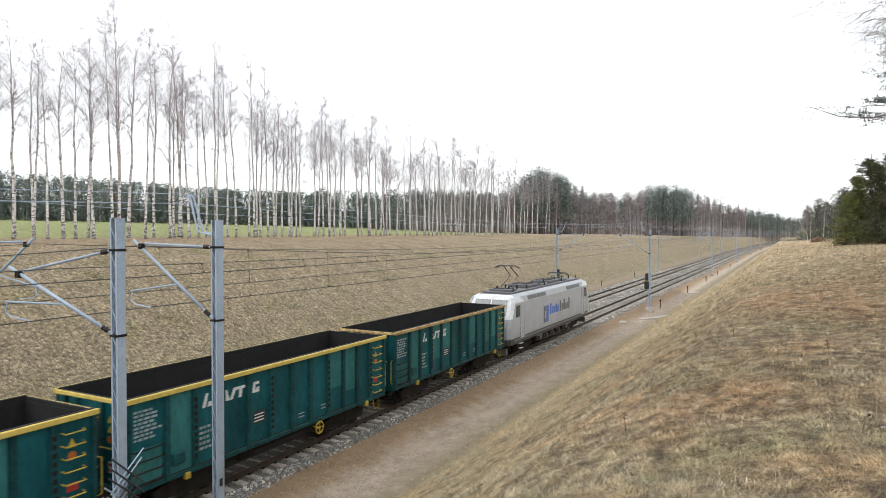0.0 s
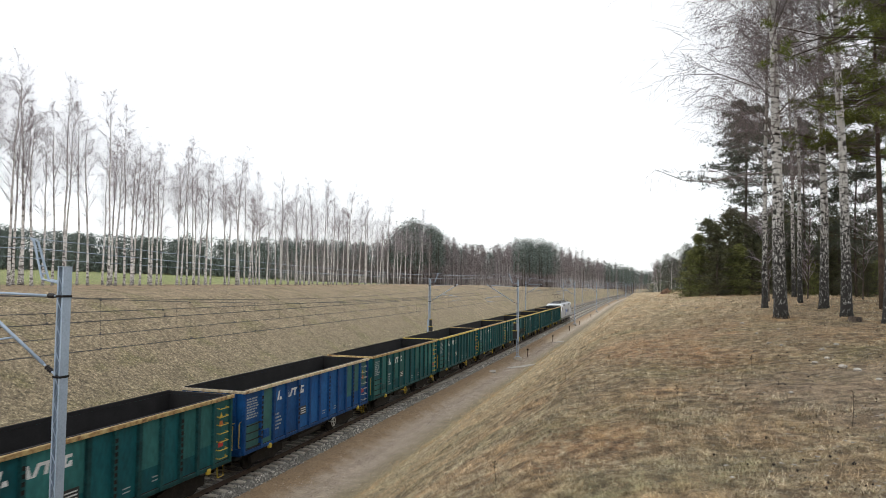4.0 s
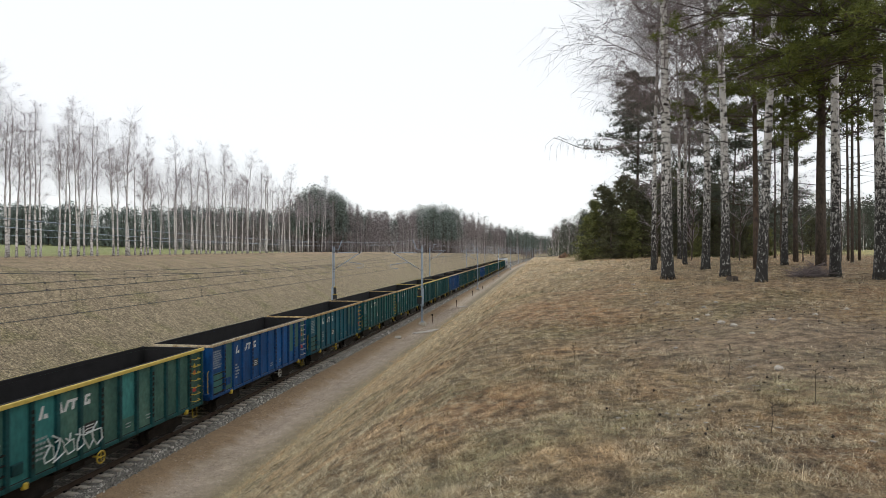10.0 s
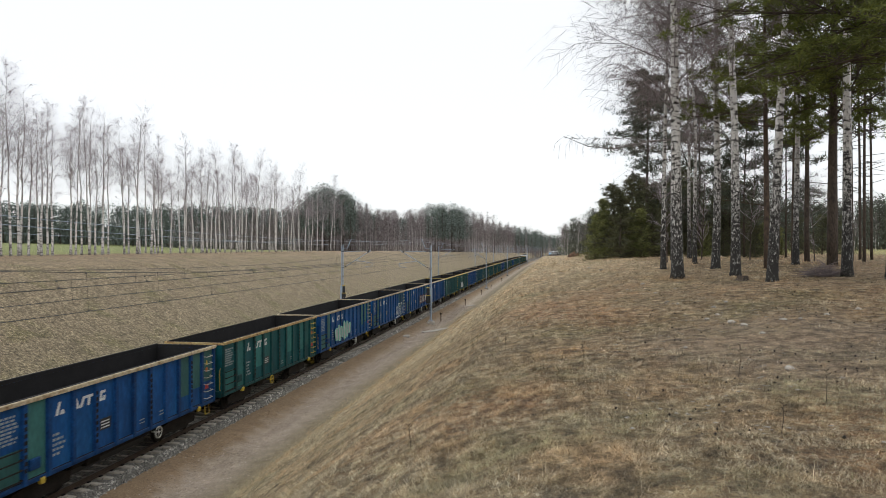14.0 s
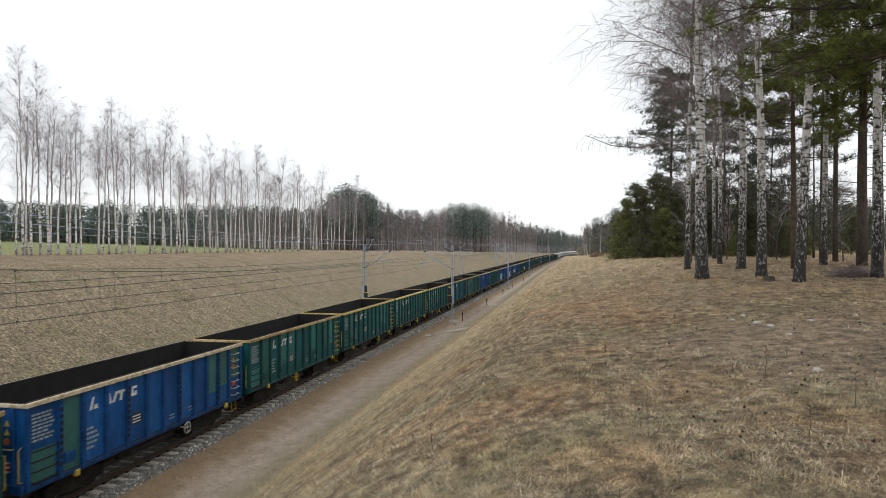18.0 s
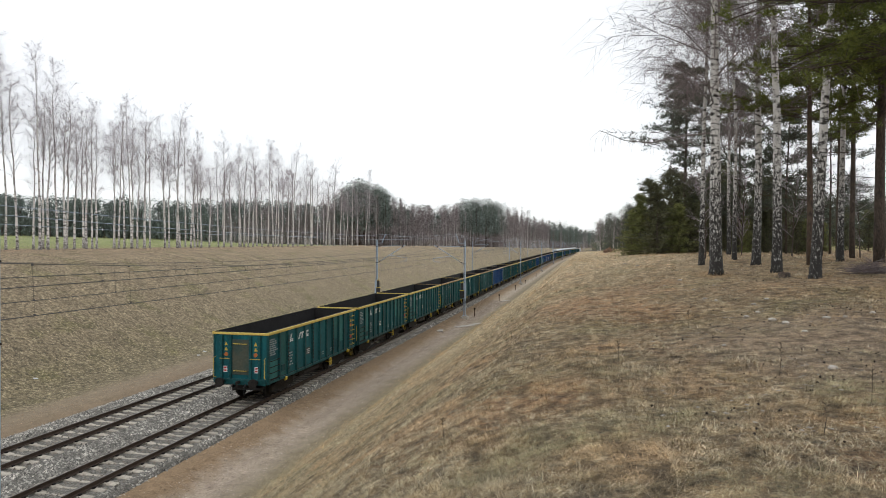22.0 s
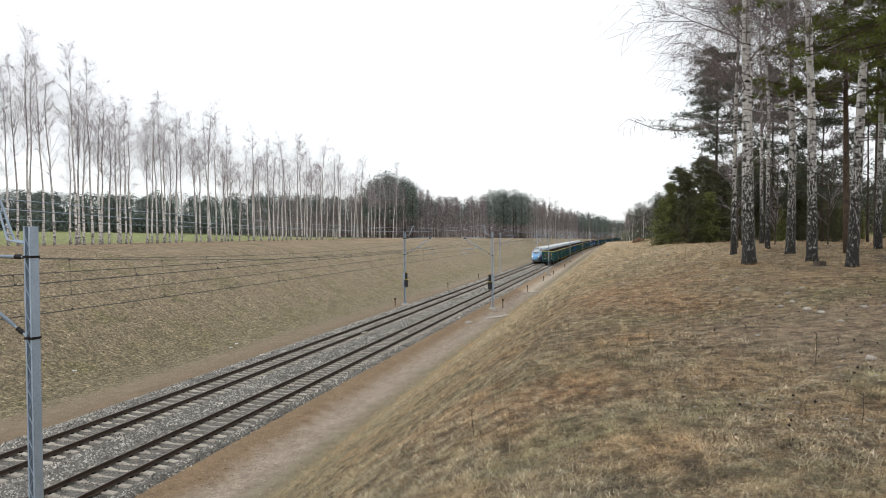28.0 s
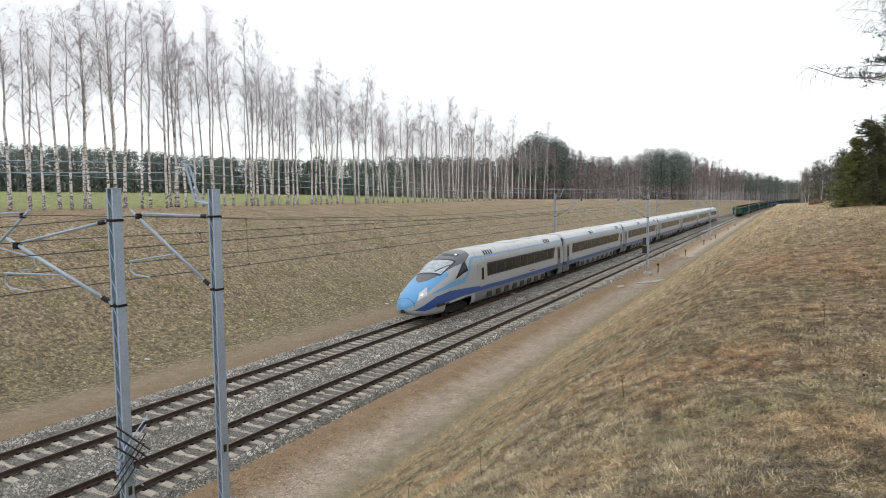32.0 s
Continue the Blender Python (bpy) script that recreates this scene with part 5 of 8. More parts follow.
def livery(name, nose):
    """Silver car paint with its blue stripes, dark cab cap and pale roof, set out by height and length."""
    m = bpy.data.materials.new(name)
    m.use_nodes = True
    n, l = m.node_tree.nodes, m.node_tree.links
    shader = n["Principled BSDF"]
    shader.inputs["Roughness"].default_value = 0.3
    xyz = n.new("ShaderNodeSeparateXYZ")
    l.new(n.new("ShaderNodeTexCoord").outputs["Object"], xyz.inputs[0])

    def math_node(kind, a, b=0.0):
        node = n.new("ShaderNodeMath")
        node.operation = kind
        for k, v in enumerate((a, b)):
            if isinstance(v, (int, float)):
                node.inputs[k].default_value = v
            else:
                l.new(v, node.inputs[k])
        return node.outputs[0]

    def line(points):
        """A height (or width) that changes along the car."""
        node = n.new("ShaderNodeValToRGB")
        while len(node.color_ramp.elements) < len(points):
            node.color_ramp.elements.new(0.5)
        for e, (s, v) in zip(node.color_ramp.elements, points):
            e.position, e.color = s / 16, (v / 5, v / 5, v / 5, 1)
        l.new(math_node("DIVIDE", xyz.outputs["Y"], 16.0), node.inputs["Fac"])
        return math_node("MULTIPLY", node.outputs["Color"], 5.0)

    def above(a, b):
        return math_node("GREATER_THAN", a, b)

    def both(a, b):
        return math_node("MULTIPLY", a, b)

    def paint(mask, under, colour):
        node = n.new("ShaderNodeMix")
        node.data_type = "RGBA"
        l.new(mask, node.inputs["Factor"])
        if isinstance(under, tuple):
            node.inputs["A"].default_value = (*under, 1)
        else:
            l.new(under, node.inputs["A"])
        node.inputs["B"].default_value = (*colour, 1)
        return node.outputs["Result"]

    z, across = xyz.outputs["Z"], math_node("ABSOLUTE", xyz.outputs["X"])
    navy, sky_blue, cap = (0.026, 0.085, 0.31), (0.125, 0.36, 0.66), (0.085, 0.09, 0.105)
    colour = paint(above(z, 3.62), (0.40, 0.425, 0.45), (0.54, 0.56, 0.57))
    colour = paint(both(above(1.11, z), above(xyz.outputs["Y"], 7.5 if nose else -1.0)), colour, (0.19, 0.20, 0.205))
    if nose:
        low, high = line([(0.3, 0.9), (1.1, 0.78), (3.0, 1.04), (5.3, 1.14), (12.5, 1.11)]), line([(0.3, 0.9), (0.7, 1.04), (2.1, 1.56), (3.7, 1.72), (5.9, 1.64), (9.0, 1.46), (12.5, 1.40)])
        colour = paint(both(above(z, low), above(high, z)), colour, navy)
        low = line([(1.6, 1.70), (1.9, 1.76), (3.7, 1.92), (5.87, 2.03), (6.62, 2.59), (7.08, 3.19), (7.6, 3.48), (9.0, 3.46)])
        high = line([(1.6, 1.70), (1.9, 1.84), (3.96, 2.24), (6.0, 2.40), (6.41, 2.87), (6.93, 3.40), (7.4, 3.62), (9.0, 3.56)])
        colour = paint(both(above(z, low), above(high, z)), colour, sky_blue)
        colour = paint(above(z, line([(0, 0.98), (0.3, 1.2), (0.7, 1.52), (1.3, 1.80), (2.0, 2.06), (3.0, 2.40), (3.97, 2.72), (4.1, 4.9)])), colour, sky_blue)
        wide = line([(2.0, 0.0), (2.35, 0.42), (3.0, 0.70), (4.0, 0.93), (5.3, 1.13), (6.4, 1.20), (7.3, 1.02), (8.0, 0.0)])
        colour = paint(both(above(wide, across), above(z, 2.2)), colour, cap)
    else:
        colour = paint(both(above(z, 1.11), above(1.40, z)), colour, navy)
        colour = paint(both(above(z, 3.46), above(3.56, z)), colour, sky_blue)
    dirt = n.new("ShaderNodeTexNoise")
    dirt.inputs["Scale"].default_value, dirt.inputs["Detail"].default_value = 1.3, 6.0
    level = n.new("ShaderNodeMapRange")
    level.inputs["From Min"].default_value, level.inputs["From Max"].default_value = 0.3, 0.7
    level.inputs["To Min"].default_value, level.inputs["To Max"].default_value = 0.86, 1.1
    l.new(dirt.outputs["Fac"], level.inputs["Value"])
    tone = n.new("ShaderNodeVectorMath")
    tone.operation = "SCALE"
    l.new(colour, tone.inputs[0])
    l.new(level.outputs["Result"], tone.inputs["Scale"])
    l.new(tone.outputs[0], shader.inputs["Base Color"])
    return m


NOSE_LIVERY, CAR_LIVERY = livery("cab_car_livery", True), livery("car_livery", False)


def shell(length, nose, parent):
    """The painted body of one car, open over its bogies; y from its front (0) to its rear (length)."""
    st = np.unique(np.r_[np.linspace(0, 0.5, 11), np.linspace(0.5, 10.5, 90), np.linspace(10.6, length - 0.35, 24)]) if nose else np.linspace(0.35, length - 0.35, 50)
    ang = np.r_[np.linspace(-90, 0, 13), np.linspace(0, 90, 31)[1:]]
    ang = np.r_[ang, 180 - ang[-2::-1]][:-1]
    v = []
    for s in st:
        for a in ang:
            x, z = hull(s if nose else 20.0, a if a <= 90 else 180 - a)
            v.append((x if a <= 90 else -x, s, z))
    n, f = len(ang), []
    v = np.array(v)
    for i in range(len(st) - 1):
        for j in range(n):
            q = (i * n + j, i * n + (j + 1) % n, (i + 1) * n + (j + 1) % n, (i + 1) * n + j)
            c = v[list(q)].mean(0)
            if c[2] < 0.98 and min(abs(c[1] - (5.1 if nose else 3.6)), abs(c[1] - (length - 3.6))) < 1.85:
                continue
            f.append(q)
    b = Build()
    b.add(v, f + [tuple(range(n)), tuple(range((len(st) - 1) * n, len(st) * n))])
    part("body_shell", b, NOSE_LIVERY if nose else CAR_LIVERY, parent, smooth=True)
    part("underframe", Build().box(-1.3, 1.3, 2.2 if nose else 0.6, length - 0.6, 0.9, 1.06), BLACK, parent)


def patch(name, parent, s0, s1, a0, a1, material, label, grow=0.012, both=False, ns=8, na=8):
    """A panel that lies on the shell."""
    for side in ((1, -1) if both else (0,)):
        b, v, f = Build(), [], []
        for i in range(ns + 1):
            t = i / ns
            for j in range(na + 1):
                u = j / na
                s = s0[0] + (s1[0] - s0[0]) * t + ((s0[1] - s0[0]) * (1 - t) + (s1[1] - s1[0]) * t) * u
                a = a0 + (a1 - a0) * u
                x, z = hull(s, a if a <= 90 else 180 - a, grow)
                x = x if a <= 90 else -x
                v.append((x * (side or 1), s, z))
        for i in range(ns):
            for j in range(na):
                k = i * (na + 1) + j
                f.append((k, k + 1, k + na + 2, k + na + 1))
        part(name, b.add(v, f), material, parent, label, True)


def rail_car(length, nose, number):
    car = new("express_train_car")
    tagged(car, "silver and blue express train car with a long glazed nose" if nose else "silver express train car with a dark window band", "train car", "cars of the express train")
    shell(length, nose, car)
    a, b = (9.6 if nose else 3.0), length - 3.2
    for e in (-1, 1):
        band = Build().prism([(a - (0 if nose else 0.3), 2.06), (b, 2.06), (b + 0.45, 3.02), (a, 3.02)], "x", e * 1.405, e * 1.424)
        part("window_band", band, CAR_BAND, car, "dark window band")
        count = 9 if nose else 11
        for k in range(count):
            w0 = a + 0.12 + k * (b - a - 0.2) / count
            pane = Build().box(min(e * 1.42, e * 1.43), max(e * 1.42, e * 1.43), w0, w0 + (b - a - 0.2) / count - 0.22, 2.14, 2.94, 0, 0.004)
            part("window", pane, CAR_GLASS, car)
        for y in ((8.75, length - 1.55) if nose else (1.35, length - 1.55)):
            door = part("door", Build().box(min(e * 1.408, e * 1.424), max(e * 1.408, e * 1.424), y - 0.42, y + 0.42, 1.42 if nose and y < 12 else 0.78, 3.0, 0, 0.005), CAR_MASK if not nose or y > 12 else CAR_SILVER, car)
            part("door_window", Build().box(min(e * 1.424, e * 1.43), max(e * 1.424, e * 1.43), y - 0.2, y + 0.2, 1.9, 2.75, 0), CAR_GLASS, door)
        vents = Build()
        for k in range(9):
            y = (10.0 if nose else 4.6) + k * (length - (14.5 if nose else 9.4)) / 8
            vents.box(min(e * 1.28, e * 1.405), max(e * 1.28, e * 1.405), y - 0.42, y + 0.42, 0.52, 0.92, 0, 0.02)
        part("skirt_vent", vents, BLACK, car, "dark vents along the skirt")
        text = Build().box(min(e * 1.41, e * 1.422), max(e * 1.41, e * 1.422), length * 0.66, length * 0.66 + 1.3, 1.48, 1.58)
        part("lettering", text, CAR_MASK, car, "small dark lettering as a plain bar")
    for y, w, l, h in (((11.0, 0.5, 1.2, 0.03), (15.2, 0.6, 3.0, 0.05), (21.0, 0.55, 1.6, 0.04)) if nose else ((4, 0.5, 2.6, 0.04), (12, 0.6, 4.0, 0.05), (18, 0.5, 1.6, 0.04))):
        part("roof_unit", Build().box(-w, w, y, y + l, 3.98, 4.05 + h, 0, 0.05), CAR_ROOF, car)
    for y in ((9.4, 22.6) if nose else (10.0, 22.2)):
        for k in range(4):
            patch("roof_grille", car, (y + 0.42 * k, y + 0.42 * k), (y + 0.26 + 0.42 * k, y + 0.26 + 0.42 * k), 44, 62, CAR_GLASS, "dark roof grille slot", 0.012, True, 2, 5)
    for k in range(7):
        y = (9.5 if nose else 9.2) + 2.3 * k
        patch("roof_joint", car, (y, y), (y + 0.03, y + 0.03), 30, 150, CAR_SKIRT, "thin roof joint", 0.004, False, 1, 24)
    gang = Build().box(-1.25, 1.25, length - 0.36, length + 0.3, 0.5, 3.75, 0, 0.12)
    if number < 6:
        part("gangway", gang, BLACK, car, "black bellows gangway")
    bogie(car, 5.1 if nose else 3.6, 2.6)
    bogie(car, length - 3.6, 2.6)
    if nose:
        patch("windscreen_frame", car, (3.25, 3.1), (5.4, 5.25), 61, 119, CAR_BAND, "black windscreen surround", 0.012)
        patch("windscreen", car, (3.4, 3.25), (5.2, 5.05), 64, 116, SCREEN, "curved windscreen with pale reflections", 0.022)
        patch("cab_window", car, (4.5, 5.9), (6.4, 6.25), 21, 45, CAR_GLASS, "dark triangular cab window", 0.014, True, 10, 10)
        patch("light_cluster", car, (0.55, 1.0), (1.35, 1.75), 30, 58, LENS, "headlight cluster under a clear cover", 0.012, True)
        patch("headlight", car, (0.96, 1.0), (1.12, 1.16), 41, 47, LAMP, "lit headlight", 0.024, True, 4, 4)
        patch("lamp_panel", car, (6.0, 6.0), (6.45, 6.45), 76, 98, CAR_BAND, "dark lamp panel", 0.016, False, 3, 5)
        patch("top_light", car, (6.12, 6.12), (6.32, 6.32), 79, 84, LAMP, "lit top lamp", 0.03, False, 3, 3)
        patch("bumper_line", car, (0.34, 0.34), (0.37, 0.37), 8, 172, CAR_MASK, "dark joint round the nose cover", 0.008, False, 2, 30)
        patch("cab_joint", car, (7.95, 7.95), (7.98, 7.98), 2, 178, CAR_MASK, "thin dark body joint", 0.006, False, 1, 40)
        wiper = Build().tube([hull(3.5, 84, 0.06)[:1] + (3.5,) + hull(3.5, 84, 0.06)[1:], hull(4.7, 66, 0.06)[:1] + (4.7,) + hull(4.7, 66, 0.06)[1:]], 0.02, 5)
        part("wiper", wiper, BLACK, car)
        part("coupler_hatch", Build().box(-0.14, 0.14, -0.03, 0.15, 0.78, 0.98, 0, 0.03), BLACK, car)
        aerial = Build().tube([(0, 10.7, 4.0), (0, 10.75, 4.4)], 0.03, 6)
        part("aerial", aerial, CAR_ROOF, car)
    return car


HEAD, MIDDLE = 28.0, 26.2
EXPRESS = [(rail_car(HEAD, True, 0), 0.0, False)]
middle = rail_car(MIDDLE, False, 1)
for k in range(5):
    EXPRESS.append((middle if k == 0 else copy_thing(middle, Matrix()), HEAD + k * MIDDLE, False))
EXPRESS.append((copy_thing(EXPRESS[0][0], Matrix()), 2 * HEAD + 5 * MIDDLE, True))
EXPRESS_SPEED = 35.0
for unit, offset, turned in EXPRESS:
    unit.location = (TL, 1154.5 + offset, 0)


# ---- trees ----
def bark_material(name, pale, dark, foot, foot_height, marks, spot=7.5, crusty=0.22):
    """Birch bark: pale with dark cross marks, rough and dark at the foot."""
    m = bpy.data.materials.new(name)
    m.use_nodes = True
    n, l = m.node_tree.nodes, m.node_tree.links
    shader = n["Principled BSDF"]
    shader.inputs["Roughness"].default_value = 0.85
    where, info = n.new("ShaderNodeTexCoord"), n.new("ShaderNodeObjectInfo")
    shift = n.new("ShaderNodeMath")
    shift.operation = "MULTIPLY"
    shift.inputs[1].default_value = 53.0
    l.new(info.outputs["Random"], shift.inputs[0])
    move = n.new("ShaderNodeVectorMath")
    l.new(where.outputs["Object"], move.inputs[0])
    l.new(shift.outputs[0], move.inputs[1])
    size = n.new("ShaderNodeVectorMath")
    size.operation = "MULTIPLY"
    size.inputs[1].default_value = (0.8, 0.8, 2.0)
    l.new(move.outputs[0], size.inputs[0])
    spots = n.new("ShaderNodeTexNoise")
    spots.inputs["Scale"].default_value, spots.inputs["Detail"].default_value = spot, 6.0
    spots.inputs["Roughness"].default_value = 0.62
    l.new(size.outputs[0], spots.inputs["Vector"])
    ramp = n.new("ShaderNodeValToRGB")
    ramp.color_ramp.elements[0].position, ramp.color_ramp.elements[0].color = marks, (*dark, 1)
    ramp.color_ramp.elements[1].position, ramp.color_ramp.elements[1].color = marks + 0.07, (*pale, 1)
    l.new(spots.outputs["Fac"], ramp.inputs["Fac"])
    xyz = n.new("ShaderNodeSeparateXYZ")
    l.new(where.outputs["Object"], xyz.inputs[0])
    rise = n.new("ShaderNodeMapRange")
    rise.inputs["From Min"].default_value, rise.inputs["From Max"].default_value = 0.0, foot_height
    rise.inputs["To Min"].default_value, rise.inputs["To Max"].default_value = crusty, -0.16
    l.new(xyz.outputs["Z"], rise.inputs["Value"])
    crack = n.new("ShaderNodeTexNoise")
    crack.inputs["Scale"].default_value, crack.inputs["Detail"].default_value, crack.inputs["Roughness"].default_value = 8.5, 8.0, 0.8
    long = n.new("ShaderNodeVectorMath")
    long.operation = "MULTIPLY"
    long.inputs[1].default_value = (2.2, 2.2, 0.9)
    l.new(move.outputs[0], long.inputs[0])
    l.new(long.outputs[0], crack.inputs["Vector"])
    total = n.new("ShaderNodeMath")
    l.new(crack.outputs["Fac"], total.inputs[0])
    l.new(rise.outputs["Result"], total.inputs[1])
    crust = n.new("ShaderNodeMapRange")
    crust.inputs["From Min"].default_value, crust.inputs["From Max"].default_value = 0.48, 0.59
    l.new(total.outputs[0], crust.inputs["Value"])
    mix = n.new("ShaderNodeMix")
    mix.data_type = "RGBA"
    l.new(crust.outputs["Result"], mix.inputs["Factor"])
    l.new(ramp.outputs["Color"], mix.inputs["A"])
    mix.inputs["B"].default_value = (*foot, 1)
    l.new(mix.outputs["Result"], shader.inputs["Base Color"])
    fine = n.new("ShaderNodeTexNoise")
    fine.inputs["Scale"].default_value = 22.0
    l.new(size.outputs[0], fine.inputs["Vector"])
    relief = n.new("ShaderNodeBump")
    relief.inputs["Strength"].default_value, relief.inputs["Distance"].default_value = 0.6, 0.02
    l.new(fine.outputs["Fac"], relief.inputs["Height"])
    l.new(relief.outputs["Normal"], shader.inputs["Normal"])
    return m


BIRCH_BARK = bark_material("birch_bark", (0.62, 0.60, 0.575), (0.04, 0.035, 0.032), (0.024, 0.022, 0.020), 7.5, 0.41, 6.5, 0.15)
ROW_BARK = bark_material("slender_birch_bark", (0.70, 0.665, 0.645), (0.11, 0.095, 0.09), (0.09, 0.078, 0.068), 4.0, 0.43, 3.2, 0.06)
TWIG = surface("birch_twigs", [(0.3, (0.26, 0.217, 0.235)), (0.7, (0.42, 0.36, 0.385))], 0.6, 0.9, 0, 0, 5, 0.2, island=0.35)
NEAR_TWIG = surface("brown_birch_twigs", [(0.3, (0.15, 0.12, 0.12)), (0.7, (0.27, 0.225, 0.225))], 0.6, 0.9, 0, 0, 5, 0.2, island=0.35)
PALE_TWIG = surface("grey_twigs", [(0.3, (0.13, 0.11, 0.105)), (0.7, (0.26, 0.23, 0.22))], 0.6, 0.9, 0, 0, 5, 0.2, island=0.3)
PINE_BARK = surface("pine_bark", [(0.3, (0.042, 0.034, 0.029)), (0.7, (0.10, 0.074, 0.057))], 5, 0.9, 0, 0.6, 20, 0.3, stretch=(1, 1, 0.4))
ORANGE_BARK = surface("orange_pine_bark", [(0.3, (0.05, 0.038, 0.031)), (0.7, (0.115, 0.075, 0.05))], 5, 0.9, 0, 0.5, 20, 0.3, stretch=(1, 1, 0.4))
NEEDLES = surface("pine_needles", [(0.3, (0.065, 0.080, 0.018)), (0.55, (0.135, 0.155, 0.032)), (0.75, (0.23, 0.25, 0.055))], 1.3, 0.75, 0, 0, 5, 0.2, island=0.45)
DARK_SPRUCE = surface("dark_spruce_needles", [(0.3, (0.05, 0.052, 0.028)), (0.7, (0.12, 0.125, 0.055))], 0.9, 0.8, 0, 0, 5, 0.2, island=0.5)
GREY_NEEDLES = surface("blue_green_needles", [(0.3, (0.055, 0.066, 0.048)), (0.7, (0.125, 0.142, 0.10))], 0.5, 0.8, 0, 0, 5, 0.2, island=0.4)
SPRUCE_NEEDLES = surface("spruce_needles", [(0.3, (0.10, 0.105, 0.042)), (0.6, (0.20, 0.215, 0.07)), (0.8, (0.33, 0.33, 0.10))], 0.9, 0.8, 0, 0, 5, 0.2, island=0.6)


def let_light_through(m, share):
    """Thin leaves and needles pass part of the light on."""
    n, l = m.node_tree.nodes, m.node_tree.links
    shader, glow, mix = n["Principled BSDF"], n.new("ShaderNodeBsdfTranslucent"), n.new("ShaderNodeMixShader")
    l.new(shader.inputs["Base Color"].links[0].from_socket, glow.inputs["Color"])
    mix.inputs[0].default_value = share
    l.new(shader.outputs[0], mix.inputs[1])
    l.new(glow.outputs[0], mix.inputs[2])
    l.new(mix.outputs[0], n["Material Output"].inputs["Surface"])


for leafy in (NEEDLES, GREY_NEEDLES, SPRUCE_NEEDLES):
    let_light_through(leafy, 0.22)


def frusta(p0, p1, r0, r1):
    """Three-sided tapered sticks, all at once."""
    d = p1 - p0
    d = d / (np.linalg.norm(d, axis=1, keepdims=True) + 1e-9)
    side = np.cross(d, np.where(np.abs(d[:, 2:]) < 0.9, (0.0, 0.0, 1.0), (1.0, 0.0, 0.0)))
    side /= np.linalg.norm(side, axis=1, keepdims=True) + 1e-9
    up = np.cross(side, d)
    n = len(p0)
    v = np.empty((n, 6, 3))
    for k in range(3):
        c = math.cos(k * 2.0944) * side + math.sin(k * 2.0944) * up
        v[:, k], v[:, k + 3] = p0 + c * np.reshape(r0, (-1, 1)), p1 + c * np.reshape(r1, (-1, 1))
    base = np.arange(n)[:, None, None] * 6
    faces = np.array([(0, 1, 4), (0, 4, 3), (1, 2, 5), (1, 5, 4), (2, 0, 3), (2, 3, 5)])
    return v.reshape(-1, 3), (base + faces).reshape(-1, 3)


def spikes(p0, p1, r):
    """Three-sided needles ending in a point."""
    d = p1 - p0
    d = d / (np.linalg.norm(d, axis=1, keepdims=True) + 1e-9)
    side = np.cross(d, np.where(np.abs(d[:, 2:]) < 0.9, (0.0, 0.0, 1.0), (1.0, 0.0, 0.0)))
    side /= np.linalg.norm(side, axis=1, keepdims=True) + 1e-9
    up = np.cross(side, d)
    n = len(p0)
    v = np.empty((n, 4, 3))
    for k in range(3):
        v[:, k] = p0 + (math.cos(k * 2.0944) * side + math.sin(k * 2.0944) * up) * np.reshape(r, (-1, 1))
    v[:, 3] = p1
    base = np.arange(n)[:, None, None] * 4
    return v.reshape(-1, 3), (base + np.array([(0, 1, 3), (1, 2, 3), (2, 0, 3)])).reshape(-1, 3)


def slivers(p0, p1, w, r):
    """Thin pointed leaves or twig ends, one triangle each."""
    d = p1 - p0
    side = np.cross(d, r.normal(0, 1, d.shape))
    side *= (np.reshape(w, (-1, 1)) / 2) / (np.linalg.norm(side, axis=1, keepdims=True) + 1e-9)
    v = np.stack([p0 - side, p0 + side, p1], 1)
    return v.reshape(-1, 3), np.arange(len(p0) * 3).reshape(-1, 3)


def hanging(p0, p1, p2, w, r):
    """Twigs that run out and then hang: a bent strip of three triangles."""
    d = p2 - p0
    side = np.cross(d, r.normal(0, 1, d.shape))
    side *= (np.reshape(w, (-1, 1)) / 2) / (np.linalg.norm(side, axis=1, keepdims=True) + 1e-9)
    v = np.stack([p0 - side, p0 + side, p1 - side * 0.8, p1 + side * 0.8, p2], 1)
    return v.reshape(-1, 3), (np.arange(len(p0))[:, None, None] * 5 + np.array([(0, 1, 3), (0, 3, 2), (2, 3, 4)])).reshape(-1, 3)


class Sticks:
    def __init__(self):
        self.v, self.t, self.s, self.n = [], [], [], 0

    def put(self, vt, slot=0):
        v, t = vt
        self.v.append(v)
        self.t.append(t + self.n)
        self.s.append(np.full(len(t), slot))
        self.n += len(v)

    def mesh(self, name, mats):
        return fast_mesh(name, np.concatenate(self.v), np.concatenate(self.t), mats, np.concatenate(self.s))


def along(path, u):
    u = np.clip(u, 0, 1) * (len(path) - 1)
    i = np.minimum(u.astype(int), len(path) - 2)
    return path[i] + (path[i + 1] - path[i]) * (u - i)[:, None]


def directions(r, n, low, high):
    a, e = r.uniform(0, 2 * np.pi, n), np.radians(r.uniform(low, high, n))
    return np.stack([np.cos(a) * np.cos(e), np.sin(a) * np.cos(e), np.sin(e)], -1)


def trunk_path(r, h, bend, lean=(0, 0)):
    k = 11
    t = np.linspace(0, 1, k)
    wob = np.cumsum(r.normal(0, bend, (k, 2)), 0) * t[:, None]
    return np.stack([wob[:, 0] + lean[0] * h * t, wob[:, 1] + lean[1] * h * t, h * t], -1)


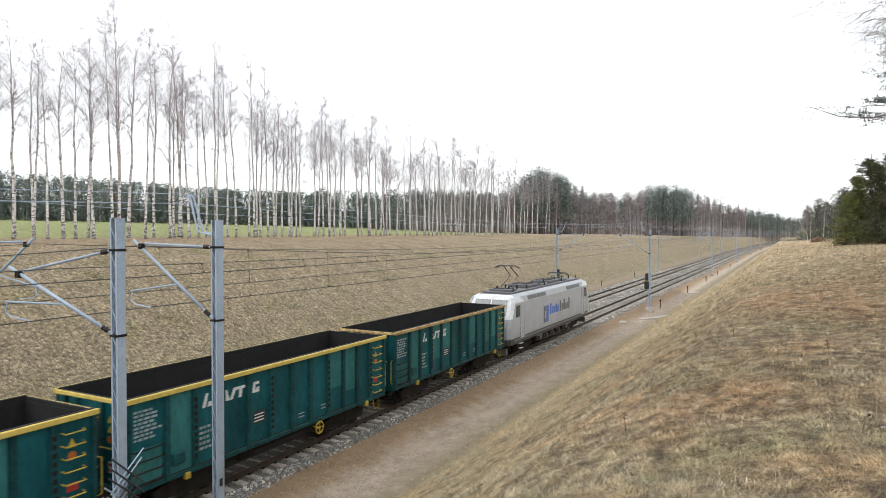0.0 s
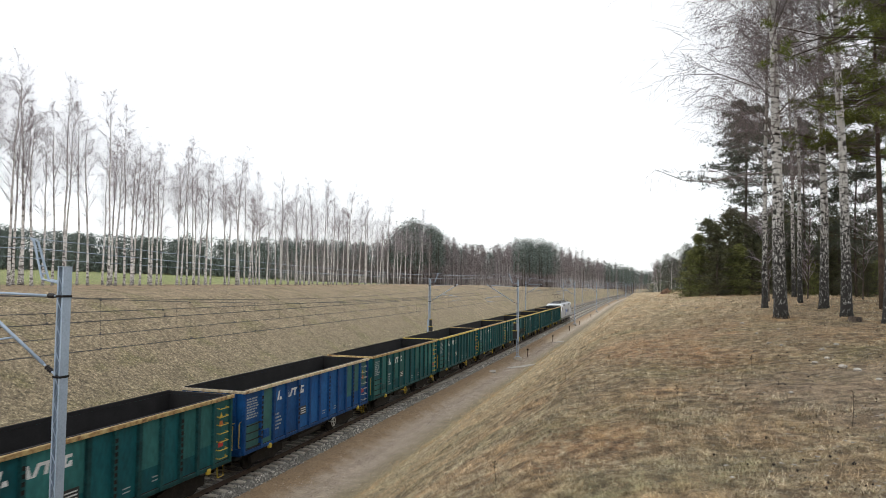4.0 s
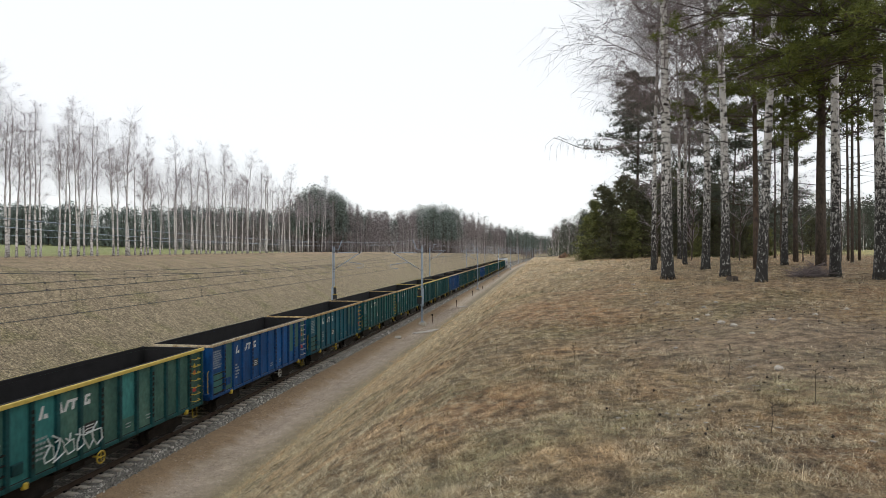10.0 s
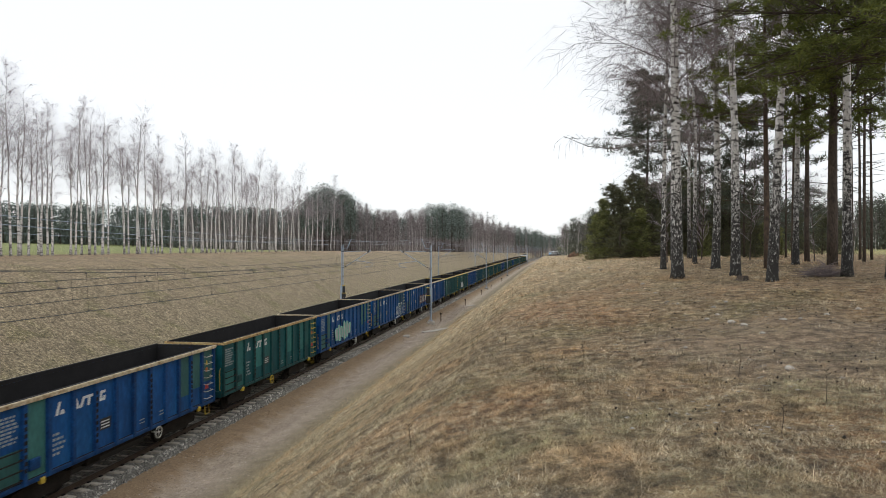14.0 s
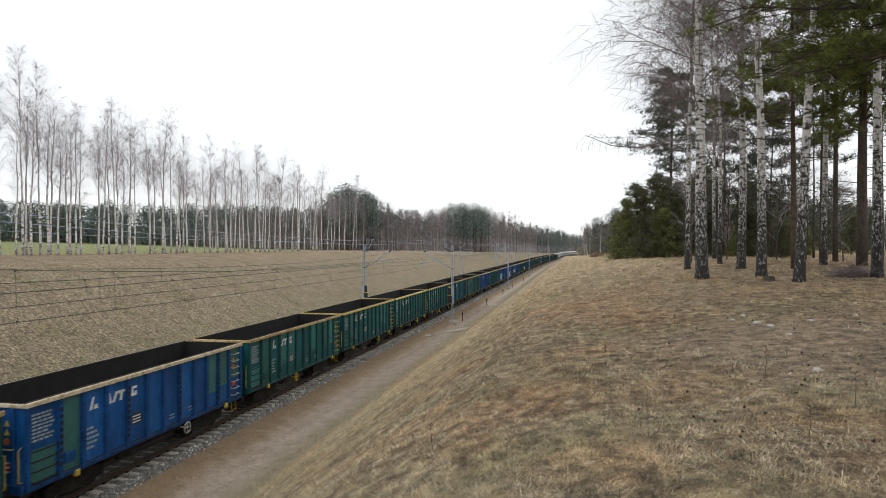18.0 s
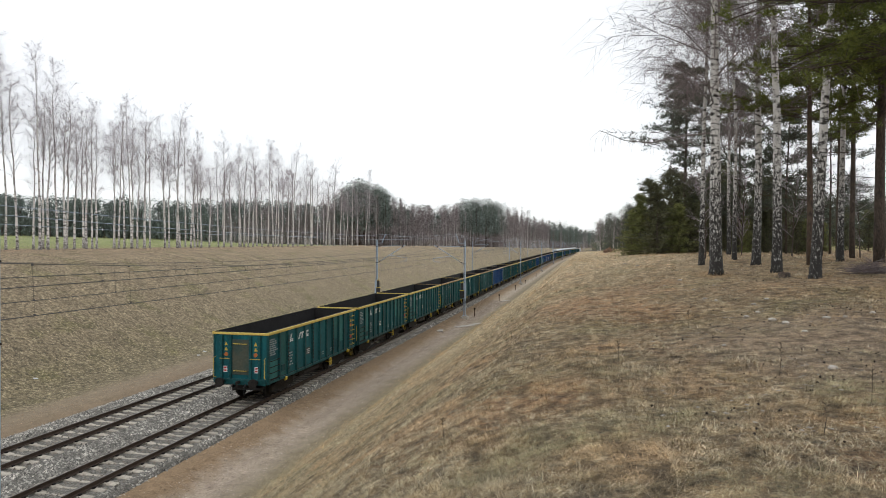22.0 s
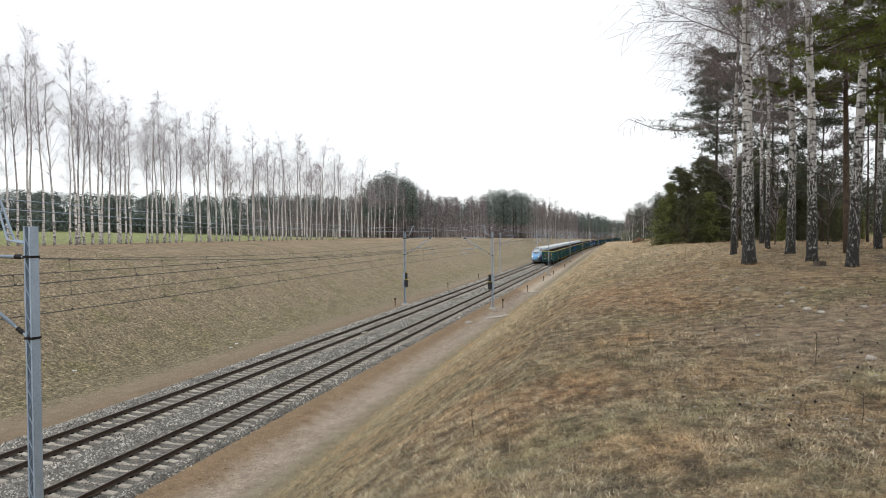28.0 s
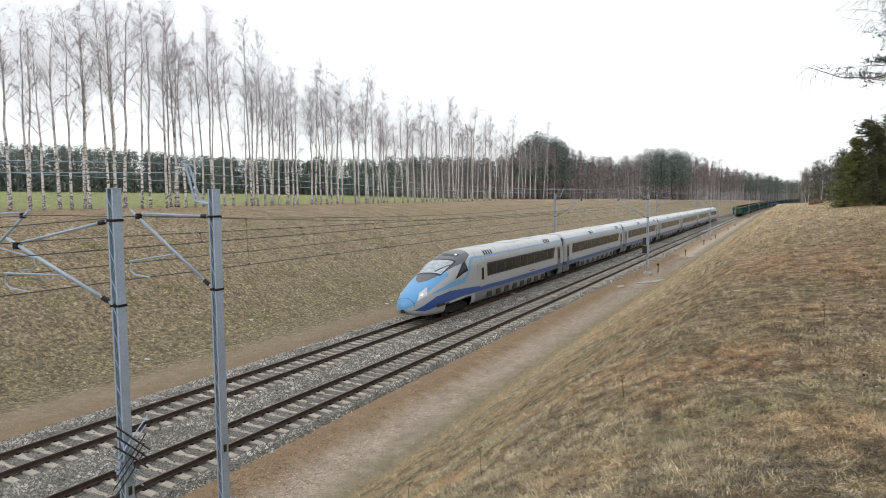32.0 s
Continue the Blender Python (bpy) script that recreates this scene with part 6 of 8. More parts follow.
def birch(name, seed, h, radius, start, reach, limbs, subs, twigs, droop=0.15, bark=None, twig_r=0.006, lean=(0, 0), bend=0.05, rise=(35, 70), weep=0.0, stout=0.26):
    """A bare birch: pale trunk, limbs, and a crown of fine twigs. Returns its Empty."""
    r = np.random.default_rng(seed)
    tree = new(name)
    path = trunk_path(r, h * 0.94, bend, lean)
    taper = radius * (1 - np.linspace(0, 1, len(path)) ** 1.1 * 0.94)
    foot = [path[0], path[0] + (path[1] - path[0]) * 0.12, path[0] + (path[1] - path[0]) * 0.4]
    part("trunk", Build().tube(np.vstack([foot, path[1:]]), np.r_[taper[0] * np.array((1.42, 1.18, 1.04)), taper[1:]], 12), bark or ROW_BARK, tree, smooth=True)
    crown = Sticks()
    u = np.sort(start + (1 - start) * r.uniform(0, 1, limbs) ** 0.75)
    p0 = along(path, u)
    d = directions(r, limbs, *rise)
    size = reach * (1.05 - (0.55 if weep else 0.72) * ((u - start) / (1 - start)) ** 1.6) * (0.45 + 0.55 * np.minimum((u - start) / (1 - start) * 3.5 + 0.2, 1)) * r.uniform(0.6, 1.2, limbs)
    p1 = p0 + d * size[:, None] * 0.55
    d2 = d + np.array((0, 0, -0.3)) * droop * 3 + r.normal(0, 0.15, d.shape)
    p2 = p1 + d2 * size[:, None] * 0.45
    rad = radius * stout * (1.1 - u) + twig_r
    crown.put(frusta(p0, p1, rad, rad * 0.6), 0)
    crown.put(frusta(p1, p2, rad * 0.6, rad * 0.2), 0)
    # second order
    w = r.uniform(0.2, 1.0, (limbs, subs))
    q0 = np.where((w < 0.55)[..., None], p0[:, None] + (p1 - p0)[:, None] * (w / 0.55)[..., None], p1[:, None] + (p2 - p1)[:, None] * ((w - 0.55) / 0.45)[..., None]).reshape(-1, 3)
    dd = (np.repeat(d, subs, 0) * 0.8 + directions(r, limbs * subs, -20, 60) * 0.8)
    ll = np.repeat(size, subs) * r.uniform(0.2, 0.5, limbs * subs)
    q1 = q0 + dd * ll[:, None] + np.array((0, 0, -1)) * (droop * ll[:, None])
    crown.put(spikes(q0, q1, np.full(len(q0), twig_r * 1.3)), 1)
    # fine twigs
    m = len(q0) * twigs
    w = r.uniform(0.15, 1.0, m)
    s0 = np.repeat(q0, twigs, 0) + (np.repeat(q1 - q0, twigs, 0)) * w[:, None]
    ds = np.repeat(dd, twigs, 0) * 0.6 + directions(r, m, -50, 60)
    lt = np.repeat(ll, twigs) * r.uniform(0.3, 0.8, m)
    s1 = s0 + ds * lt[:, None] * 0.7 + np.array((0, 0, -1)) * (droop * 1.6 * lt[:, None])
    if weep:
        s2 = s1 + ds * (lt * 0.25)[:, None] + np.array((0, 0, -1)) * (weep * r.uniform(0.3, 1.3, m) * np.sqrt(lt))[:, None]
        crown.put(hanging(s0, s1, s2, twig_r * r.uniform(1.4, 2.2, m), r), 1)
    else:
        crown.put(slivers(s0, s1, np.full(m, twig_r * 2.4), r), 1)
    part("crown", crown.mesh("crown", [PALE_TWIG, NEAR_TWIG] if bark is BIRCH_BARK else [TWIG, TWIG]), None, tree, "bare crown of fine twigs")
    return tree


def pine(name, seed, h, radius, start, reach, limbs, tufts, needles=NEEDLES, bark=PINE_BARK, size=0.3, lean=(0, 0), rise=(-12, 30), per=16, dead=8, thin=0.010, low=1.0):
    """A Scots pine: bare lower trunk, limbs, and clumps of needles."""
    r = np.random.default_rng(seed)
    tree = new(name)
    path = trunk_path(r, h, 0.04, lean)
    part("trunk", Build().tube(path, radius * (1 - np.linspace(0, 1, len(path)) * 0.8), 10), bark, tree, smooth=True)
    wood, leaf = Sticks(), Sticks()
    u = np.sort(start + (0.98 - start) * r.uniform(0, 1, limbs) ** low)
    p0, d = along(path, u), directions(r, limbs, *rise)
    t = (u - start) / (1 - start)
    ln = reach * np.sqrt(np.clip(1.08 - t, 0.1, 1)) * r.uniform(0.6, 1.15, limbs)
    p1 = p0 + d * ln[:, None] * 0.6
    p2 = p1 + (d + np.stack([0 * t, 0 * t, r.uniform(-0.05, 0.35, limbs)], -1)) * ln[:, None] * 0.4
    rad = radius * 0.28 * (1.15 - u)
    wood.put(frusta(p0, p1, rad, rad * 0.6))
    wood.put(frusta(p1, p2, rad * 0.6, rad * 0.2))
    k = tufts
    w = r.uniform(0.35, 1.02, (limbs, k))
    c = np.where((w < 0.6)[..., None], p0[:, None] + (p1 - p0)[:, None] * (w / 0.6)[..., None], p1[:, None] + (p2 - p1)[:, None] * ((w - 0.6) / 0.4)[..., None])
    flat = np.stack([r.normal(0, 0.16, w.shape), r.normal(0, 0.16, w.shape), r.normal(0.03, 0.06, w.shape)], -1) * ln[:, None, None]
    tip = (c + flat).reshape(-1, 3)
    c = c.reshape(-1, 3)
    wood.put(frusta(c, tip, np.full(len(c), 0.012), np.full(len(c), 0.006)))
    if dead:
        ud = r.uniform(0.15, start, dead)
        b0 = along(path, ud)
        b1 = b0 + directions(r, dead, -15, 20) * r.uniform(0.6, 2.0, dead)[:, None]
        wood.put(frusta(b0, b1, np.full(dead, 0.02), np.full(dead, 0.006)))
    n = len(tip)
    a0 = np.repeat(tip, per, 0) + r.normal(0, size * 0.42, (n * per, 3)) * (1, 1, 0.6)
    a1 = a0 + directions(r, n * per, -30, 75) * (size * r.uniform(0.5, 1.1, n * per))[:, None]
    leaf.put(slivers(a0, a1, thin * r.uniform(1.6, 3.2, n * per), r))
    tagged(part("branchwork", wood.mesh("branchwork", bark), None, tree), kind="stuff")
    part("needles", leaf.mesh("needles", needles), None, tree, "clumps of dark green needles")
    return tree


def young_spruce(name, seed, h, reach, needles=SPRUCE_NEEDLES, k=26):
    r = np.random.default_rng(seed)
    tree = new(name)
    part("trunk", Build().tube(trunk_path(r, h, 0.02), 0.09 * (1 - np.linspace(0, 1, 11) * 0.9), 7), PINE_BARK, tree)
    leaf = Sticks()
    n = 105
    u = r.uniform(0.02, 0.97, n) ** 1.15
    p0 = np.stack([0 * u, 0 * u, u * h], -1)
    ln = reach * (1.03 - u) ** 0.8 * r.uniform(0.3, 1.3, n)
    d = directions(r, n, -12, 22)
    p1 = p0 + d * ln[:, None]
    leaf.put(frusta(p0, p1, np.full(n, 0.022), np.full(n, 0.006)), 1)
    w = r.uniform(0.1, 1.05, n * k)
    c = np.repeat(p0, k, 0) + np.repeat(p1 - p0, k, 0) * w[:, None] + r.normal(0, 0.10, (n * k, 3))
    per = 3
    a0 = np.repeat(c, per, 0) + r.normal(0, 0.05, (n * k * per, 3))
    a1 = a0 + np.repeat(np.repeat(d, k, 0), per, 0) * 0.1 + directions(r, n * k * per, -40, 50) * r.uniform(0.12, 0.28, n * k * per)[:, None]
    leaf.put(slivers(a0, a1, r.uniform(0.03, 0.065, n * k * per), r), 0)
    t0 = p0 + (p1 - p0) * r.uniform(0.4, 0.9, (n, 1))
    t1 = t0 + (d + directions(r, n, -25, 25) * 0.7) * r.uniform(0.4, 1.0, (n, 1))
    leaf.put(spikes(t0, t1, np.full(n, 0.008)), 1)
    part("needles", leaf.mesh("needles", [needles, PINE_BARK]), None, tree, "dense green needle branches")
    return tree


def plant(tree, x, y, turn=0.0, scale=1.0, tall=1.0, first=False, sink=0.05, tilt=0.0, label="", category="tree", group=""):
    m = Matrix.Translation((x, y, height(x, y) - sink)) @ Matrix.Rotation(tilt, 4, "Y") @ Matrix.Rotation(turn, 4, "Z") @ Matrix.Diagonal((scale, scale, scale * tall, 1))
    if first:
        tree.matrix_basis = m
        o = tree
    else:
        o = copy_thing(tree, m)
    return tagged(o, label, category, group)


def polar(az, d):
    """Left-hand bearing from the track's direction, and distance from the camera."""
    return -math.sin(radians(az)) * d, math.cos(radians(az)) * d


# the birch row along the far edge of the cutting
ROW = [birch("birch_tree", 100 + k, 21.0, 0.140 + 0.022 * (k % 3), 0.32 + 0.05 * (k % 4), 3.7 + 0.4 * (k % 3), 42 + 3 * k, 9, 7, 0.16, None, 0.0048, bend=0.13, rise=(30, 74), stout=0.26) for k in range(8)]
BEARINGS = [62.5, 61.2, 60.1, 58.9, 58.0, 57.0, 56.2, 55.0, 53.7, 53.3, 52.6, 50.8, 49.6, 48.8, 47.5, 46.2, 45.3, 44.6, 43.6, 42.7, 42.1, 41.6, 41.0, 40.2, 39.8, 39.5, 38.3, 38.0, 37.6,
            37.1, 36.7, 36.2, 35.8, 34.7, 34.4, 33.8, 33.6, 32.8, 32.5, 32.0, 31.4, 30.7, 30.3, 29.7, 29.1, 28.7, 28.4, 28.0, 27.3, 26.8, 26.4, 26.0, 25.7, 25.2, 24.8, 24.4, 23.8,
            23.3, 22.8, 22.3, 21.8, 21.4, 20.9, 20.4, 19.9, 19.5, 18.8, 18.5, 17.9, 51.4, 48.2, 46.9, 43.2]
TOPS_AZ = np.array([17, 20, 23, 26, 29.5, 31, 34, 38.6, 42, 45.6, 49, 52.2, 56, 59, 63])
TOPS_EL = np.array([5.0, 5.9, 6.7, 7.4, 8.1, 8.4, 9.5, 10.8, 12.0, 13.1, 14.3, 15.7, 15.7, 15.7, 15.7])
planted = set()
for k, az in enumerate(BEARINGS):
    for twin_k in range(2 if k % 3 == 1 else 1):
        bearing = az + (RNG.uniform(0.3, 0.9) if twin_k else 0)
        x = -61.5 - RNG.uniform(0, 3.5) - (3.5 if twin_k else 0)
        y = -x / math.tan(radians(bearing))
        dist = math.hypot(x, y)
        target = EYE_HEIGHT + dist * math.tan(radians(float(np.interp(bearing, TOPS_AZ, TOPS_EL)))) - height(x, y)
        tall = target / 21.0 * RNG.uniform(0.88, 0.975) * (1.0 + 0.015 * float(ease(40, 52, bearing)))
        v = int(RNG.integers(0, 8))
        plant(ROW[v], x, y, RNG.uniform(0, 6.28), min(1.0, 0.78 + 0.2 * tall) * RNG.uniform(0.9, 1.1), tall / min(1.0, 0.78 + 0.2 * tall), v not in planted, tilt=float(RNG.normal(0, 0.018)),
              label="slender bare birch with a white trunk in a row", category="birch tree", group="birch row along the cutting")
        planted.add(v)


# ---- far woods, joined ----
def woods(name, label, spots, kind, seed, mats, tall=(13, 19), brush=36, brush_slot=2, clumps=48, wide=(0.06, 0.2)):
    """Many simple trees in one mesh. kind gives each tree: 0 bare birch, 1 pine."""
    r = np.random.default_rng(seed)
    s = Sticks()
    spots = np.array(spots)
    n = len(spots)
    base = np.stack([spots[:, 0], spots[:, 1], ground_z(spots[:, 0], spots[:, 1]) - 0.2], -1)
    h = r.uniform(*tall, n) * spots[:, 2]
    top = base + np.stack([r.normal(0, 0.4, n), r.normal(0, 0.4, n), h], -1)
    pines = np.asarray(kind, bool)
    tip = base + (top - base) * 0.66
    far_off = np.clip(np.hypot(spots[:, 0], spots[:, 1]) / 280, 1, 2.5)
    s.put(frusta(base[~pines], tip[~pines], r.uniform(0.09, 0.15, (~pines).sum()) * far_off[~pines], np.full((~pines).sum(), 0.02)), 0)
    s.put(frusta(base[pines], top[pines], np.full(pines.sum(), 0.13), np.full(pines.sum(), 0.03)), 1)
    for which, count, slot in ((~pines, 210, 2), (pines, clumps, 3)):
        m = which.sum()
        if not m:
            continue
        u = (0.28 + 0.7 * r.uniform(0, 1, (m, count)) ** 0.8) if slot == 2 else r.uniform(0.30, 1.0, (m, count))
        p0 = base[which][:, None] + (top - base)[which][:, None] * u[..., None]
        spread = (h[which][:, None] * (0.19 if slot == 2 else 0.14)) * np.sqrt(np.clip(1.1 - u, 0.05, 1)) * 1.3
        d = directions(r, m * count, -5 if slot == 2 else 0, 58 if slot == 2 else 30).reshape(m, count, 3)
        p1 = p0 + d * (spread * r.uniform(0.4, 1.1, (m, count)))[..., None]
        if slot == 2:
            s.put(slivers(p0.reshape(-1, 3), p1.reshape(-1, 3), r.uniform(0.03, 0.085, m * count) * np.repeat(far_off[which], count), r), 2)
        else:
            c = p1.reshape(-1, 3)
            for j in range(5):
                a = c + r.normal(0, 0.5, c.shape)
                s.put(slivers(a, a + directions(r, len(a), -25, 45) * r.uniform(0.35, 0.8, len(a))[:, None], r.uniform(0.2, 0.42, len(a)), r), 3)
    # brushwood under the trees
    k = n * brush
    b0 = np.repeat(base, brush, 0) + np.stack([r.normal(0, 3.0, k), r.normal(0, 3.0, k), r.uniform(0, 6.0, k)], -1)
    s.put(slivers(b0, b0 + directions(r, k, 15, 80) * r.uniform(1.0, 2.8, k)[:, None], r.uniform(*wide, k), r), brush_slot)
    return tagged(new(name, s.mesh(name, mats)), label, "woods", kind="stuff")


FAR_BIRCH = plain("far_birch_trunks", (0.58, 0.54, 0.52), 0.9)
# distance haze worked into base colour: crowns paler, pines also bluer
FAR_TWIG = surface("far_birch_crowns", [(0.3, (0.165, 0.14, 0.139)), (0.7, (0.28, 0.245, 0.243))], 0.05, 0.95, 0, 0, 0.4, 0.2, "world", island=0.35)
HAZY_NEEDLE = surface("hazy_pine_crowns", [(0.3, (0.092, 0.118, 0.108)), (0.7, (0.155, 0.188, 0.165))], 0.05, 0.95, 0, 0, 0.4, 0.2, "world", island=0.4)
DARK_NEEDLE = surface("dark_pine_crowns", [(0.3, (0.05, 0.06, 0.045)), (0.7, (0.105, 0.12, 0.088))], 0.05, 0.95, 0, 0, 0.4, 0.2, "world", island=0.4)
FAR_MATS = [FAR_BIRCH, PINE_BARK, FAR_TWIG, HAZY_NEEDLE]
r5 = np.random.default_rng(55)
# mixed wood beyond the birch row, along the left of the line; tree tops follow its skyline
WOOD_AZ = np.array([-3, -1.7, -0.6, 0.4, 1.1, 2.8, 4.4, 5.0, 6.4, 7.8, 10.7, 12.6, 15, 17, 19.3, 21, 23, 40])
WOOD_EL = np.array([2.4, 2.05, 1.5, 1.05, 1.5, 2.1, 2.25, 3.0, 3.05, 3.75, 3.65, 3.15, 3.35, 4.4, 5.35, 4.4, 3.3, 3.0])


def wood_height(x, y, most=27.0):
    el = float(np.interp(math.degrees(math.atan2(-x, y)), WOOD_AZ, WOOD_EL))
    return min(EYE_HEIGHT + math.hypot(x, y) * math.tan(radians(el)) - height(x, y), most)


spots, kinds = [], []
for _ in range(1350):
    y = 195 + 900 * r5.uniform() ** 1.5
    x = float(np.interp(y, [195, 320], [-60, -46])) + float(bend(y)) - 60 * r5.uniform() ** 1.4
    az = math.degrees(math.atan2(-x, y))
    dark = 16.8 < az < 21.3 or 7.2 < az < 10.8 or az < 3.2
    spots.append((x, y, wood_height(x, y)))
    kinds.append(r5.uniform() < (0.75 if dark else 0.03))
for az0, az1, d0, d1, count in ((16.9, 20.6, 200, 235, 34), (7.4, 10.6, 300, 350, 34), (0.8, 2.9, 560, 700, 50)):
    for _ in range(count):
        x, y = polar(r5.uniform(az0, az1), r5.uniform(d0, d1))
        spots.append((x, y, wood_height(x, y)))
        kinds.append(r5.uniform() < 0.9)
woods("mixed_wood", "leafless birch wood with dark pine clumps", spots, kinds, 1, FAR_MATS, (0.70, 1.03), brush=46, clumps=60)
# dark pine wood behind the green field
spots = []
for _ in range(800):
    x, y = polar(r5.uniform(15, 68), r5.uniform(250, 310))
    spots.append((x, y, 0.95 + 0.1 * math.sin(x / 23)))
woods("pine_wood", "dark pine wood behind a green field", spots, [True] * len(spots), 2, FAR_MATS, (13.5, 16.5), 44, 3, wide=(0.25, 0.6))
# woods on the right, far ahead and behind the field
spots, kinds = [], []
for _ in range(420):
    y = 180 + 800 * r5.uniform() ** 1.4
    x = float(np.interp(y, [180, 260, 500, 600], [14, 6, 3, -8])) + float(bend(y)) + 70 * r5.uniform() ** 1.3
    spots.append((x, y, wood_height(x, y) / 16.0))
    kinds.append(r5.uniform() < (0.3 if x < 12 else 0.75))
for _ in range(760):
    x, y = polar(-r5.uniform(3, 48), r5.uniform(250, 320))
    spots.append((x, y, 1.0))
    kinds.append(r5.uniform() < 0.8)
woods("mixed_wood", "dark pines and bare birches beyond a meadow", spots, kinds, 3, [FAR_BIRCH, PINE_BARK, FAR_TWIG, DARK_NEEDLE], brush=34, brush_slot=3, clumps=80, wide=(0.15, 0.4))
# a belt of trees that closes the line of sight along the track
spots = [(r5.uniform(-110, 120), r5.uniform(1450, 1650), 1.4) for _ in range(360)]
woods("distant_wood", "hazy distant belt of mixed trees", spots, r5.uniform(size=360) < 0.4, 4, FAR_MATS)

# ---- the group of birches and pines on the plateau ----
NEAR = "birches and pines on the bank top"


def near_birch(seed, az, d, h, radius, start, reach, limbs, lean=(0, 0), droop=0.3, subs=12, twigs=13):
    x, y = polar(az, d)
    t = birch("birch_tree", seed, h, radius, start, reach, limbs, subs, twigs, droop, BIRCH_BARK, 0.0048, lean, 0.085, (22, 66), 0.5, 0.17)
    return plant(t, x, y, 0, first=True, label="tall bare birch with white bark, dark at its foot", category="birch tree", group=NEAR)


first_birch = near_birch(1, -10.0, 22.0, 19, 0.172, 0.27, 3.7, 96, (-0.022, -0.01), 0.35, 13, 16)
near_birch(2, -8.9, 27.0, 15, 0.10, 0.25, 3.0, 44, (0.0, 0))
near_birch(3, -12.84, 26.5, 17, 0.145, 0.22, 3.2, 60, (0.005, 0))
near_birch(4, -14.28, 22.2, 17, 0.14, 0.26, 3.2, 56, (0.0, 0))
near_birch(5, -16.85, 19.8, 16, 0.132, 0.34, 2.8, 36, (0.045, 0.01))
near_birch(6, -18.45, 29.0, 18, 0.115, 0.35, 3.0, 22, (0.02, 0))
near_birch(7, -21.79, 21.6, 20, 0.13, 0.35, 3.4, 28, (0.0, 0))
near_birch(8, -24.6, 20.3, 20, 0.145, 0.35, 3.4, 28, (0.012, 0))
near_birch(9, -11.3, 31.0, 16, 0.09, 0.2, 3.0, 28, (0.01, 0))
near_birch(10, -10.9, 38.0, 16, 0.10, 0.2, 3.2, 28, (0, 0))
near_birch(11, -9.6, 36.0, 16, 0.09, 0.2, 3.2, 28, (-0.01, 0))


# a long low limb on the first birch
low_limb = Build().tube([(0, 0, 4.35), (-0.9, 0.1, 4.3), (-1.9, 0.2, 4.12), (-2.7, 0.15, 4.2), (-3.5, 0.1, 4.55)], [0.034, 0.028, 0.022, 0.014, 0.005], 6)
r_limb = np.random.default_rng(17)
for k in range(34):
    lx = -0.7 - 2.75 * r_limb.uniform()
    lz = 4.34 - 0.1 * math.sin((lx + 0.7) * 1.1) + 0.13 * max(0.0, -lx - 2.6)
    out, side, fall = r_limb.uniform(0.1, 0.6), r_limb.normal(0, 0.3), r_limb.uniform(0.1, 0.75)
    low_limb.tube([(lx, 0.15, lz), (lx - out * 0.5, 0.15 + side * 0.5, lz + r_limb.uniform(-0.02, 0.12)), (lx - out, 0.15 + side, lz - fall * 0.35), (lx - out * 1.08, 0.15 + side * 1.1, lz - fall)], [0.007, 0.005, 0.004, 0.002], 4)
part("low_limb", low_limb, PALE_TWIG, first_birch, "long low limb with hanging twigs")


def near_pine(seed, az, d, h, radius, start, reach, limbs, tufts, **more):
    x, y = polar(az, d)
    t = pine("pine_tree", seed, h, radius, start, reach, limbs, tufts, **more)
    return plant(t, x, y, 0, first=True, label="tall pine with a bare trunk and dark green crown", category="pine tree", group=NEAR)


near_pine(21, -16.5, 26.0, 13, 0.11, 0.38, 2.9, 36, 30, per=46, bark=ORANGE_BARK, size=0.18, thin=0.0085, low=1.1)
near_pine(22, -19.2, 36.0, 16, 0.13, 0.36, 3.2, 26, 20, per=20, size=0.28)
near_pine(23, -18.25, 36.0, 16, 0.07, 0.45, 2.6, 22, 16, per=20, size=0.28)
near_pine(24, -20.86, 29.0, 16, 0.20, 0.32, 4.4, 46, 34, size=0.17, rise=(-26, 32), dead=6, per=64, thin=0.0085, low=1.5)
near_pine(25, -26.8, 16.2, 13, 0.18, 0.38, 4.2, 50, 44, rise=(-20, 32), size=0.16, dead=3, per=64, thin=0.0085, low=1.6)
near_pine(26, -7.6, 47.0, 12.6, 0.12, 0.44, 3.1, 46, 26, per=18, thin=0.018, needles=GREY_NEEDLES, size=0.3, rise=(-14, 20), dead=10)
near_pine(27, -11.6, 46.0, 10.5, 0.09, 0.2, 2.6, 46, 22, per=16, thin=0.016, needles=GREY_NEEDLES, size=0.32)
near_pine(28, -14.9, 46.0, 9.5, 0.09, 0.2, 2.6, 46, 22, per=16, thin=0.016, needles=GREY_NEEDLES, size=0.32)
near_pine(29, -17.8, 48.0, 10, 0.08, 0.25, 2.8, 30, 20, per=16, thin=0.016, needles=GREY_NEEDLES, size=0.32)
for k, (az, d) in enumerate(((-22.1, 38), (-22.6, 41), (-22.85, 36), (-23.3, 40), (-25.2, 37), (-26.5, 36))):
    near_pine(40 + k, az, d, 17, 0.075, 0.42, 2.6, 20, 16, size=0.28, dead=14, per=20)
spruces = [young_spruce("young_spruce", 60 + k, 5.6, 1.9) for k in range(2)] + [young_spruce("young_spruce", 62 + k, 5.6, 2.1, DARK_SPRUCE, 19) for k in range(2)]
